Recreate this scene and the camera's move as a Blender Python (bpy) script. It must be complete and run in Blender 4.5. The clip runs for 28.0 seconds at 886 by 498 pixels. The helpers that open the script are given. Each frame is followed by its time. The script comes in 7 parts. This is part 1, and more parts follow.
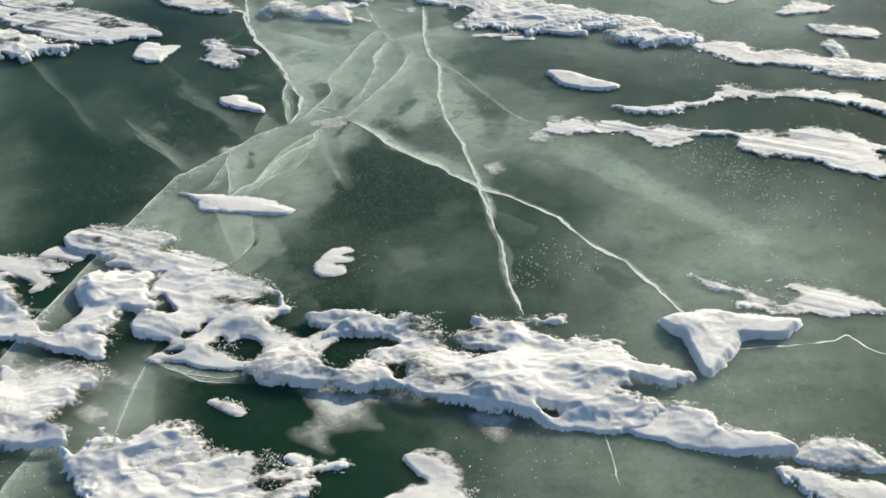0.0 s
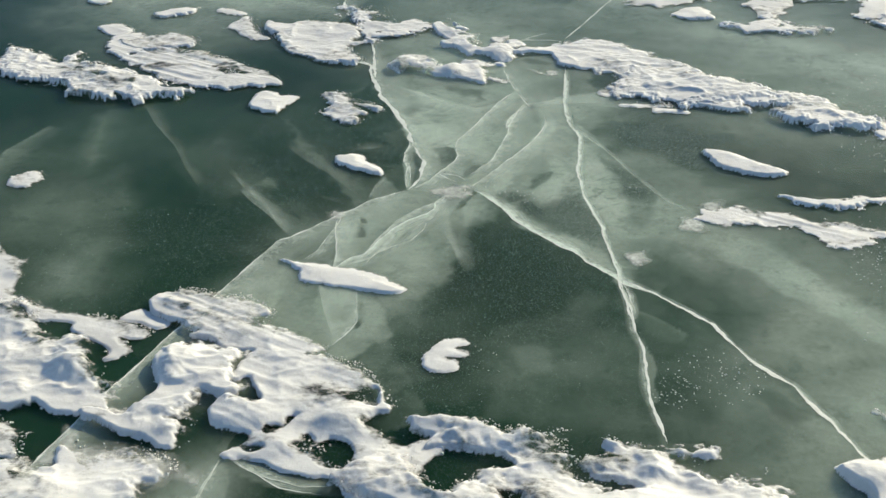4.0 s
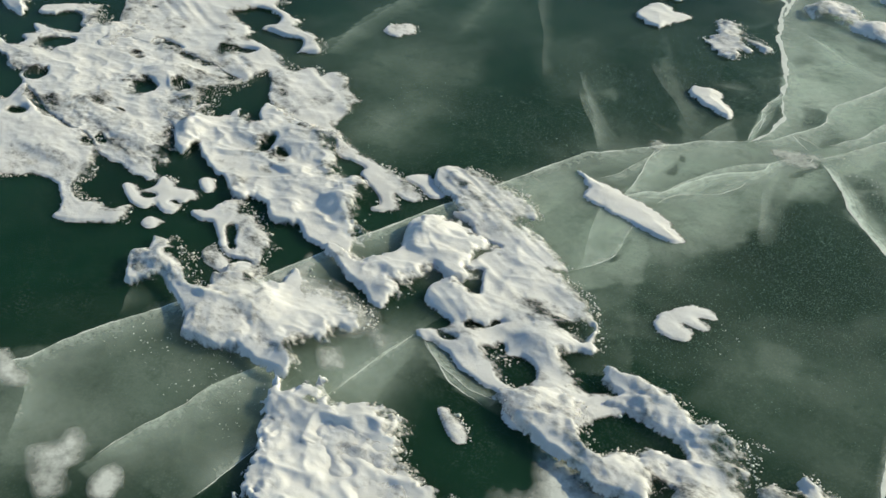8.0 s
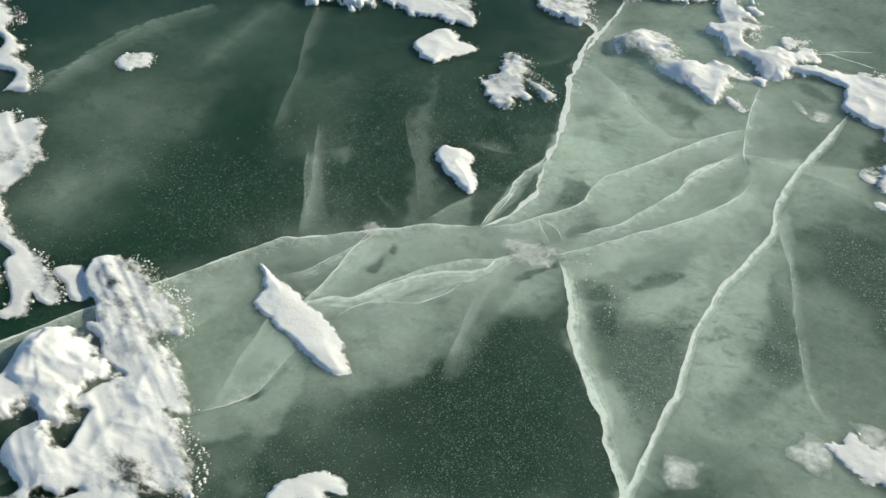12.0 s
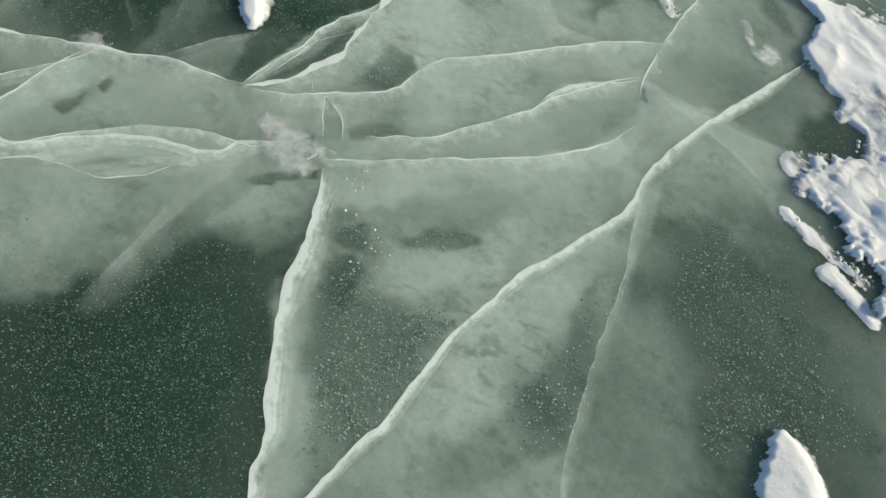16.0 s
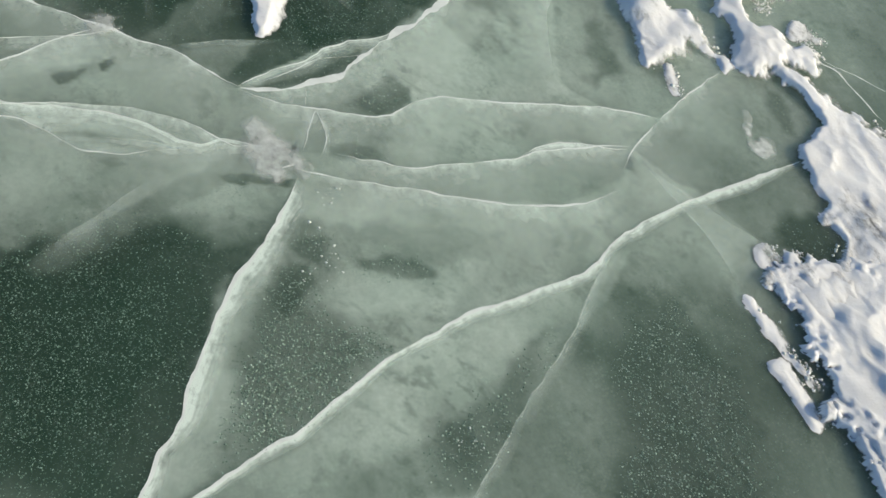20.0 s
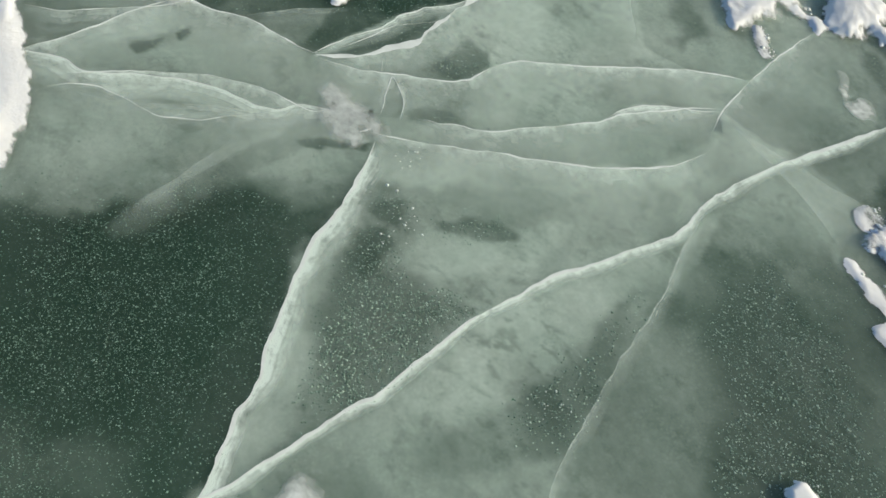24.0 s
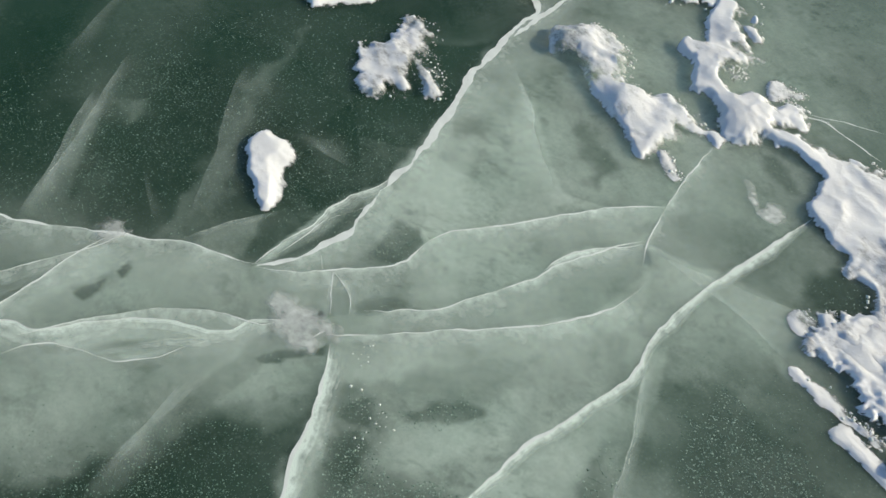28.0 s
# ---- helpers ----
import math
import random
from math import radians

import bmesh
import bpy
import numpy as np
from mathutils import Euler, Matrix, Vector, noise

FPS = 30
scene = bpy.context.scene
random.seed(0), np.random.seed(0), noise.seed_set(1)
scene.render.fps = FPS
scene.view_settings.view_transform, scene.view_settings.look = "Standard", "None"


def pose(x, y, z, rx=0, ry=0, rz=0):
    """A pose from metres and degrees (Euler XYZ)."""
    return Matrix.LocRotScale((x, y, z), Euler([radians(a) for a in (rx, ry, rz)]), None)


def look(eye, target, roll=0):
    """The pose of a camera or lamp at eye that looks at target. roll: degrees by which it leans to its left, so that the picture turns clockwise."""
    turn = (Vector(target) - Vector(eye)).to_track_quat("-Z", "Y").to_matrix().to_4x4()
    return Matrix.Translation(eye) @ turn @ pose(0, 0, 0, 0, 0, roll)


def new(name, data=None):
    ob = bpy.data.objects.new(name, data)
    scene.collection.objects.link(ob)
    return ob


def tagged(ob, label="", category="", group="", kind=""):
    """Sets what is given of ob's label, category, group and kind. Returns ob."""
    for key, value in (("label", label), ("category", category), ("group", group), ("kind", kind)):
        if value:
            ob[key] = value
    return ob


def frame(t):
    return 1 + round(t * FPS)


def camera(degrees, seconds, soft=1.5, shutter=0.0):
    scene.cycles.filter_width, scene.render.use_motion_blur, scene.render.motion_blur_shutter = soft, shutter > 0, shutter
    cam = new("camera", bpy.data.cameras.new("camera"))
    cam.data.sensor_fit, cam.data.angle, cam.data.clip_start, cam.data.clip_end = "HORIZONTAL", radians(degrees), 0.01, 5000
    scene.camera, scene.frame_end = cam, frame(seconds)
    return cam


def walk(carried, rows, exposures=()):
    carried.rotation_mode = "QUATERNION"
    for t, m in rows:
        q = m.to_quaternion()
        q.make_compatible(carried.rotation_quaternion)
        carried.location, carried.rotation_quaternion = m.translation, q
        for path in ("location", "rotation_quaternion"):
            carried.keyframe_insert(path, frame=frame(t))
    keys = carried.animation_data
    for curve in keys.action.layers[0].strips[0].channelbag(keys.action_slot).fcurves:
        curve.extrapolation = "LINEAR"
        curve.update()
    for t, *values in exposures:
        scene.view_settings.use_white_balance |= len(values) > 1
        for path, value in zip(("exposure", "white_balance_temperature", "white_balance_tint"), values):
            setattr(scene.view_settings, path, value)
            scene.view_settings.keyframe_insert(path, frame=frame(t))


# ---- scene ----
cam = camera(47.09, 28.0)
# seconds, place in metres, turn in degrees
PATH = [
    (0.0, 0.1627, 0.0937, 1.5831, 50.79, 1.23, 0.58),
    (0.5, 0.1259, 0.0753, 1.5942, 54.43, 0.84, 1.93),
    (1.0, 0.1364, 0.0473, 1.6401, 56.71, 0.46, 2.94),
    (1.5, 0.1261, 0.0688, 1.6316, 57.47, 0.38, 3.36),
    (1.7, 0.0628, 0.3636, 1.4739, 56.6, -0.05, 3.07),
    (2.0, 0.0628, 0.3636, 1.4739, 56.6, -0.05, 3.07),
    (2.5, 0.0621, 0.3712, 1.4673, 56.46, -0.24, 2.91),
    (4.5, 0.1379, 0.4106, 1.4034, 54.24, 2.27, 15.15),
    (5.0, 0.1609, 0.3235, 1.389, 55.85, 0.5, 27.63),
    (5.5, 0.1439, 0.2775, 1.4061, 55.67, -1.69, 34.8),
    (6.0, 0.1872, 0.3266, 1.4038, 55.93, -1.42, 38.29),
    (6.5, 0.2478, 0.4113, 1.3725, 54.85, -0.95, 41.23),
    (7.0, 0.3345, 0.4772, 1.3484, 53.17, 0.57, 40.68),
    (7.5, 0.3909, 0.5296, 1.3354, 51.74, 1.2, 42.11),
    (8.0, 0.4365, 0.6513, 1.3271, 51.03, 1.96, 40.15),
    (8.5, 0.5235, 0.736, 1.3204, 50.79, 1.96, 40.21),
    (9.0, 0.5073, 0.8304, 1.325, 51.15, 1.42, 43.65),
    (9.5, 0.6072, 0.9284, 1.3327, 53.06, 1.17, 46.62),
    (10.0, 0.5876, 0.9867, 1.3092, 52.82, -0.76, 49.74),
    (10.5, 0.5939, 1.1039, 1.2872, 51.19, -0.63, 51.62),
    (11.0, 0.6583, 1.2418, 1.3057, 49.74, 0.46, 49.91),
    (11.5, 0.6447, 1.3803, 1.2693, 48.53, 1.38, 44.41),
    (12.0, 0.6205, 1.5099, 1.2796, 47.8, 2.39, 41.85),
    (12.5, 0.538, 1.6196, 1.2385, 46.92, 1.6, 43.62),
    (14.5, 0.5298, 1.9191, 1.2249, 43.46, 2.36, 53.44),
    (15.0, 0.5159, 2.0307, 1.2126, 39.81, 0.8, 51.2),
    (15.5, 0.4604, 2.1091, 1.134, 36.34, -3.11, 47.52),
    (16.0, 0.4588, 2.1606, 1.0735, 32.25, -8.78, 53.57),
    (16.5, 0.5198, 2.1936, 1.062, 29.77, -10.08, 60.93),
    (17.0, 0.5767, 2.2138, 1.078, 29.0, -11.4, 64.15),
    (17.5, 0.5916, 2.2257, 1.0845, 29.96, -12.62, 66.05),
    (18.0, 0.5887, 2.2307, 1.0857, 30.81, -13.24, 67.66),
    (18.5, 0.5831, 2.2406, 1.0898, 31.54, -13.44, 67.8),
    (19.0, 0.5715, 2.2369, 1.0854, 32.59, -13.23, 65.5),
    (19.5, 0.5483, 2.2258, 1.0894, 33.02, -12.71, 63.74),
    (20.0, 0.5469, 2.2271, 1.0774, 34.09, -12.42, 63.09),
    (20.5, 0.5403, 2.2442, 1.0668, 34.5, -11.93, 62.49),
    (21.0, 0.563, 2.2604, 1.0458, 34.72, -11.17, 62.25),
    (21.5, 0.5696, 2.2616, 1.0437, 34.1, -10.77, 61.72),
    (23.5, 0.6585, 2.1999, 0.9186, 37.86, -8.94, 64.67),
    (24.0, 0.5831, 2.2193, 1.0026, 34.86, -8.47, 65.03),
    (24.5, 0.5736, 2.2263, 1.0369, 35.57, -7.86, 63.61),
    (25.0, 0.5602, 2.2182, 1.0444, 37.36, -6.75, 60.52),
    (25.5, 0.5595, 2.2203, 1.0497, 37.84, -5.45, 58.62),
    (26.0, 0.5575, 2.2255, 1.055, 37.48, -5.33, 57.54),
    (26.5, 0.5516, 2.2315, 1.0611, 37.06, -5.26, 56.87),
    (27.0, 0.5454, 2.2362, 1.0744, 37.64, -5.39, 56.01),
    (27.5, 0.517, 2.2441, 1.0793, 37.95, -5.21, 55.38),
    (28.0, 0.4824, 2.2272, 1.1307, 39.97, -4.99, 54.1),
]
walk(cam, [(t, pose(x, y, z, rx, ry, rz)) for t, x, y, z, rx, ry, rz in PATH], exposures=[(0.0, 0.24, 6620, 3), (1.0, 0.38, 6620, 3), (2.0, 0.38, 6720, 3), (5.0, 0.17, 6720, -1), (6.0, 0.1, 6720, -2), (8.0, 0.08, 6720, -4), (9.0, 0.01, 6720, -5), (10.0, -0.05, 6670, -5), (11.0, -0.08, 6620, -4), (12.0, 0.3, 6570, -3), (15.0, 0.27, 6520, 0), (16.0, 0.2, 6520, 1), (17.0, 0.37, 6520, 3), (18.0, 0.42, 6520, 4), (20.0, 0.26, 6520, 4), (21.0, 0.19, 6520, 3), (24.0, 0.22, 6470, 2), (28.0, 0.22, 6370, 3)])

# ---- light ----
SUN_AZIMUTH, SUN_ELEVATION = 36.0, 27.0   # degrees right of +y, degrees above the ice
world = bpy.data.worlds.new("winter_sky")
scene.world = world
world.use_nodes = True
sky = world.node_tree.nodes.new("ShaderNodeTexSky")
sky.sky_type = "NISHITA"
sky.sun_disc = False
sky.sun_elevation = radians(SUN_ELEVATION)
sky.sun_rotation = radians(SUN_AZIMUTH)
sky.ozone_density = 4.0
background = world.node_tree.nodes["Background"]
background.inputs["Strength"].default_value = 0.10
world.node_tree.links.new(sky.outputs["Color"], background.inputs["Color"])
sun = new("sun", bpy.data.lights.new("sun", "SUN"))
sun.data.energy, sun.data.angle, sun.data.color = 4.2, radians(0.6), (1.0, 0.86, 0.65)
_az, _el = radians(SUN_AZIMUTH), radians(SUN_ELEVATION)
sun.matrix_world = look((0, 0, 0), (-math.sin(_az) * math.cos(_el), -math.cos(_az) * math.cos(_el), -math.sin(_el)))


# ---- materials ----
def material(name):
    m = bpy.data.materials.new(name)
    m.use_nodes = True
    m.node_tree.nodes.clear()
    n, l = m.node_tree.nodes, m.node_tree.links
    out = n.new("ShaderNodeOutputMaterial")
    return m, n, l, out


def noise_node(n, l, scale, detail=6.0, rough=0.6, stretch=(1, 1, 1)):
    co = n.new("ShaderNodeTexCoord")
    mp = n.new("ShaderNodeMapping")
    mp.inputs["Scale"].default_value = stretch
    l.new(co.outputs["Object"], mp.inputs["Vector"])
    t = n.new("ShaderNodeTexNoise")
    t.inputs["Scale"].default_value, t.inputs["Detail"].default_value, t.inputs["Roughness"].default_value = scale, detail, rough
    l.new(mp.outputs["Vector"], t.inputs["Vector"])
    return t.outputs["Fac"]


def ramp(n, l, fac, stops):
    r = n.new("ShaderNodeValToRGB")
    while len(r.color_ramp.elements) < len(stops):
        r.color_ramp.elements.new(0.5)
    for e, (p, c) in zip(r.color_ramp.elements, stops):
        e.position, e.color = p, (*c, 1)
    l.new(fac, r.inputs["Fac"])
    return r.outputs["Color"]


def math_node(n, l, op, a, b):
    m = n.new("ShaderNodeMath")
    m.operation = op
    for k, v in enumerate((a, b)):
        if isinstance(v, (int, float)):
            m.inputs[k].default_value = v
        else:
            l.new(v, m.inputs[k])
    return m.outputs[0]


def snow_material():
    m, n, l, out = material("wind_packed_snow")
    p = n.new("ShaderNodeBsdfPrincipled")
    l.new(ramp(n, l, noise_node(n, l, 9.0), [(0.3, (0.68, 0.68, 0.69)), (0.7, (0.85, 0.845, 0.845))]), p.inputs["Base Color"])
    p.subsurface_method = "BURLEY"
    p.inputs["Subsurface Weight"].default_value = 0.5
    p.inputs["Subsurface Radius"].default_value = (0.8, 0.9, 1.1)
    p.inputs["Subsurface Scale"].default_value = 0.008
    p.inputs["Roughness"].default_value = 0.62
    p.inputs["Specular IOR Level"].default_value = 0.3
    fine = math_node(n, l, "ADD", math_node(n, l, "MULTIPLY", noise_node(n, l, 260.0, 3.0), 0.35), math_node(n, l, "MULTIPLY", noise_node(n, l, 80.0, 6.0, 0.7), 0.8))
    b = n.new("ShaderNodeBump")
    b.inputs["Strength"].default_value, b.inputs["Distance"].default_value = 0.3, 0.004
    l.new(fine, b.inputs["Height"])
    l.new(b.outputs["Normal"], p.inputs["Normal"])
    # blown thin towards the rim, down to a broken dusting
    a = n.new("ShaderNodeAttribute")
    a.attribute_name = "cover"
    torn = math_node(n, l, "ADD", noise_node(n, l, 34.0, 9.0, 0.74, (0.8, 1.4, 1)), -0.5)
    r = n.new("ShaderNodeMapRange")
    r.interpolation_type = "SMOOTHSTEP"
    r.inputs["From Min"].default_value, r.inputs["From Max"].default_value = 0.24, 0.76
    l.new(math_node(n, l, "ADD", a.outputs["Fac"], math_node(n, l, "MULTIPLY", torn, 1.4)), r.inputs["Value"])
    clear, mix = n.new("ShaderNodeBsdfTransparent"), n.new("ShaderNodeMixShader")
    l.new(r.outputs[0], mix.inputs[0])
    l.new(clear.outputs[0], mix.inputs[1])
    l.new(p.outputs[0], mix.inputs[2])
    l.new(mix.outputs[0], out.inputs["Surface"])
    return m


def dust_material():
    """Loose snow blown thin over the ice, the ice showing through."""
    m, n, l, out = material("blown_snow_dust")
    clear, d, mix = n.new("ShaderNodeBsdfTransparent"), n.new("ShaderNodeBsdfDiffuse"), n.new("ShaderNodeMixShader")
    l.new(ramp(n, l, noise_node(n, l, 60.0), [(0.3, (0.68, 0.71, 0.69)), (0.7, (0.79, 0.81, 0.79))]), d.inputs["Color"])
    a = n.new("ShaderNodeAttribute")
    a.attribute_name = "cover"
    r = n.new("ShaderNodeMapRange")
    r.inputs["From Min"].default_value, r.inputs["From Max"].default_value = 0.3, 0.7
    r.inputs["To Min"].default_value, r.inputs["To Max"].default_value = 0.4, 1.45
    l.new(noise_node(n, l, 34.0, 8.0, 0.72), r.inputs["Value"])
    l.new(math_node(n, l, "MINIMUM", math_node(n, l, "MULTIPLY", a.outputs["Fac"], r.outputs[0]), 0.92), mix.inputs[0])
    l.new(clear.outputs[0], mix.inputs[1])
    l.new(d.outputs[0], mix.inputs[2])
    l.new(mix.outputs[0], out.inputs["Surface"])
    return m


def ice_material():
    m, n, l, out = material("clear_ice")
    clear, gloss, mix, fr = n.new("ShaderNodeBsdfTransparent"), n.new("ShaderNodeBsdfGlossy"), n.new("ShaderNodeMixShader"), n.new("ShaderNodeLayerWeight")
    clear.inputs["Color"].default_value = (0.93, 0.97, 0.95, 1)
    gloss.inputs["Roughness"].default_value = 0.16
    fr.inputs["Blend"].default_value = 0.5
    edge = math_node(n, l, "POWER", fr.outputs["Facing"], 5.0)
    mirror = math_node(n, l, "ADD", math_node(n, l, "MULTIPLY", edge, 0.98), 0.018)
    b = n.new("ShaderNodeBump")
    b.inputs["Strength"].default_value, b.inputs["Distance"].default_value = 0.06, 0.01
    l.new(noise_node(n, l, 3.0, 2.0), b.inputs["Height"])
    l.new(b.outputs["Normal"], gloss.inputs["Normal"])
    l.new(mirror, mix.inputs[0])
    l.new(clear.outputs[0], mix.inputs[1])
    l.new(gloss.outputs[0], mix.inputs[2])
    l.new(mix.outputs[0], out.inputs["Surface"])
    return m


def body_material():
    """Dark green ice, paler where fractures and air make it milky."""
    m, n, l, out = material("lake_ice_body")
    a = n.new("ShaderNodeAttribute")
    a.attribute_name = "whiteness"
    dark = ramp(n, l, noise_node(n, l, 1.3, 7.0, 0.65), [(0.3, (0.0055, 0.024, 0.0125)), (0.7, (0.013, 0.052, 0.030))])
    pale = ramp(n, l, noise_node(n, l, 6.0, 6.0, 0.6), [(0.3, (0.60, 0.68, 0.61)), (0.7, (0.76, 0.815, 0.745))])
    wisps = n.new("ShaderNodeMapRange")
    wisps.inputs["From Min"].default_value, wisps.inputs["From Max"].default_value = 0.3, 0.7
    wisps.inputs["To Min"].default_value, wisps.inputs["To Max"].default_value = 0.6, 1.08
    l.new(noise_node(n, l, 4.0, 9.0, 0.62, (1.0, 1.6, 1)), wisps.inputs["Value"])
    flecks = n.new("ShaderNodeMapRange")
    flecks.inputs["From Min"].default_value, flecks.inputs["From Max"].default_value = 0.34, 0.46
    flecks.inputs["To Min"].default_value, flecks.inputs["To Max"].default_value = 0.72, 1.0
    l.new(noise_node(n, l, 17.0, 8.0, 0.7), flecks.inputs["Value"])
    tiny = n.new("ShaderNodeMapRange")
    tiny.inputs["From Min"].default_value, tiny.inputs["From Max"].default_value = 0.3, 0.7
    tiny.inputs["To Min"].default_value, tiny.inputs["To Max"].default_value = 0.86, 1.12
    l.new(noise_node(n, l, 75.0, 6.0, 0.75), tiny.inputs["Value"])
    f = math_node(n, l, "MULTIPLY", math_node(n, l, "MULTIPLY", a.outputs["Fac"], wisps.outputs[0]), math_node(n, l, "MULTIPLY", flecks.outputs[0], tiny.outputs[0]))
    # fine air specks all through the clearer ice
    co, v, r = n.new("ShaderNodeTexCoord"), n.new("ShaderNodeTexVoronoi"), n.new("ShaderNodeMapRange")
    v.inputs["Scale"].default_value = 190.0
    l.new(co.outputs["Object"], v.inputs["Vector"])
    r.inputs["From Min"].default_value, r.inputs["From Max"].default_value = 0.15, 0.5
    r.inputs["To Min"].default_value, r.inputs["To Max"].default_value = 1.0, 0.0
    l.new(v.outputs["Distance"], r.inputs["Value"])
    where = n.new("ShaderNodeMapRange")
    where.inputs["From Min"].default_value, where.inputs["From Max"].default_value = 0.42, 0.66
    where.inputs["To Min"].default_value, where.inputs["To Max"].default_value = 0.0, 0.075
    l.new(noise_node(n, l, 11.0, 8.0, 0.75), where.inputs["Value"])
    f = math_node(n, l, "ADD", f, math_node(n, l, "MULTIPLY", r.outputs[0], where.outputs[0]))
    mix = n.new("ShaderNodeMix")
    mix.data_type = "RGBA"
    mix.clamp_factor = True
    l.new(math_node(n, l, "MINIMUM", f, 1.0), mix.inputs[0])
    l.new(dark, mix.inputs[6])
    l.new(pale, mix.inputs[7])
    d = n.new("ShaderNodeBsdfPrincipled")
    d.subsurface_method = "BURLEY"
    d.inputs["Subsurface Weight"].default_value = 1.0
    d.inputs["Subsurface Radius"].default_value = (0.9, 1.0, 0.95)
    d.inputs["Subsurface Scale"].default_value = 0.1
    d.inputs["Roughness"].default_value = 0.9
    d.inputs["Specular IOR Level"].default_value = 0.0
    l.new(mix.outputs[2], d.inputs["Base Color"])
    l.new(d.outputs[0], out.inputs["Surface"])
    return m


def veil_material():
    """White air in a fracture, clouded, as dense as the mesh attribute says."""
    m, n, l, out = material("fracture_white")
    clear, d, mix = n.new("ShaderNodeBsdfTransparent"), n.new("ShaderNodeBsdfDiffuse"), n.new("ShaderNodeMixShader")
    d.inputs["Color"].default_value = (0.86, 0.90, 0.85, 1)
    a = n.new("ShaderNodeAttribute")
    a.attribute_name = "whiteness"
    r = n.new("ShaderNodeMapRange")
    r.inputs["From Min"].default_value, r.inputs["From Max"].default_value = 0.3, 0.7
    r.inputs["To Min"].default_value, r.inputs["To Max"].default_value = 0.5, 1.35
    l.new(noise_node(n, l, 14.0, 8.0, 0.66, (1.0, 1.5, 1)), r.inputs["Value"])
    fine = n.new("ShaderNodeMapRange")
    fine.inputs["From Min"].default_value, fine.inputs["From Max"].default_value = 0.3, 0.7
    fine.inputs["To Min"].default_value, fine.inputs["To Max"].default_value = 0.55, 1.3
    l.new(noise_node(n, l, 70.0, 5.0, 0.7), fine.inputs["Value"])
    f = math_node(n, l, "MULTIPLY", math_node(n, l, "MULTIPLY", a.outputs["Fac"], r.outputs[0]), fine.outputs[0])
    l.new(math_node(n, l, "MINIMUM", f, 0.95), mix.inputs[0])
    l.new(clear.outputs[0], mix.inputs[1])
    l.new(d.outputs[0], mix.inputs[2])
    l.new(mix.outputs[0], out.inputs["Surface"])
    return m


def bubble_material(name, dim, middle, bright):
    """Trapped air, dim or bright bubble by bubble."""
    m, n, l, out = material(name)
    p = n.new("ShaderNodeBsdfPrincipled")
    g = n.new("ShaderNodeNewGeometry")
    l.new(ramp(n, l, g.outputs["Random Per Island"], [(0.0, dim), (0.6, middle), (1.0, bright)]), p.inputs["Base Color"])
    p.inputs["Roughness"].default_value = 0.5
    l.new(p.outputs[0], out.inputs["Surface"])
    return m


def plain_material(name, colour, rough, scale):
    m, n, l, out = material(name)
    p = n.new("ShaderNodeBsdfPrincipled")
    c = colour
    l.new(ramp(n, l, noise_node(n, l, scale), [(0.3, tuple(0.8 * v for v in c)), (0.7, c)]), p.inputs["Base Color"])
    p.inputs["Roughness"].default_value = rough
    l.new(p.outputs[0], out.inputs["Surface"])
    return m


SNOW, DUST, ICE, BODY = snow_material(), dust_material(), ice_material(), body_material()
VEIL = veil_material()
RIME = plain_material("crack_rime", (0.80, 0.84, 0.80), 0.5, 40.0)
BUBBLE = bubble_material("trapped_air", (0.05, 0.105, 0.075), (0.125, 0.21, 0.16), (0.36, 0.47, 0.40))
BRIGHT = bubble_material("trapped_air_bright", (0.11, 0.175, 0.14), (0.24, 0.33, 0.27), (0.54, 0.63, 0.55))


# ---- tools ----
def lattice(ix, iy, seed):
    h = (ix.astype(np.int64) * 374761393 + iy.astype(np.int64) * 668265263 + seed * 1274126177) & 0x7FFFFFFF
    h = ((h ^ (h >> 13)) * 1103515245) & 0x7FFFFFFF
    return ((h ^ (h >> 16)) & 0xFFFF) / 65535.0


def grain(x, y, seed=0):
    """Smooth value noise, 0 to 1."""
    ix, iy = np.floor(x), np.floor(y)
    u, v = x - ix, y - iy
    u, v = u * u * (3 - 2 * u), v * v * (3 - 2 * v)
    a, b = lattice(ix, iy, seed), lattice(ix + 1, iy, seed)
    c, d = lattice(ix, iy + 1, seed), lattice(ix + 1, iy + 1, seed)
    return (a * (1 - u) + b * u) * (1 - v) + (c * (1 - u) + d * u) * v


def fbm(x, y, octaves=4, seed=0):
    total, gain, norm = 0.0, 1.0, 0.0
    for k in range(octaves):
        total = total + gain * grain(x * 2 ** k + 17.3 * k, y * 2 ** k - 9.1 * k, seed + k)
        norm += gain
        gain *= 0.5
    return total / norm


def smooth(points, closed, steps):
    """A curve through the points."""
    p = np.array(points, float)
    n = len(p)
    made = []
    for i in range(n if closed else n - 1):
        a, b, c, d = (p[(i + k) % n] if closed else p[min(max(i + k, 0), n - 1)] for k in (-1, 0, 1, 2))
        for s in np.arange(steps) / steps:
            made.append(0.5 * (2 * b + (c - a) * s + (2 * a - 5 * b + 4 * c - d) * s * s + (3 * b - a - 3 * c + d) * s ** 3))
    if not closed:
        made.append(p[-1])
    return np.array(made)


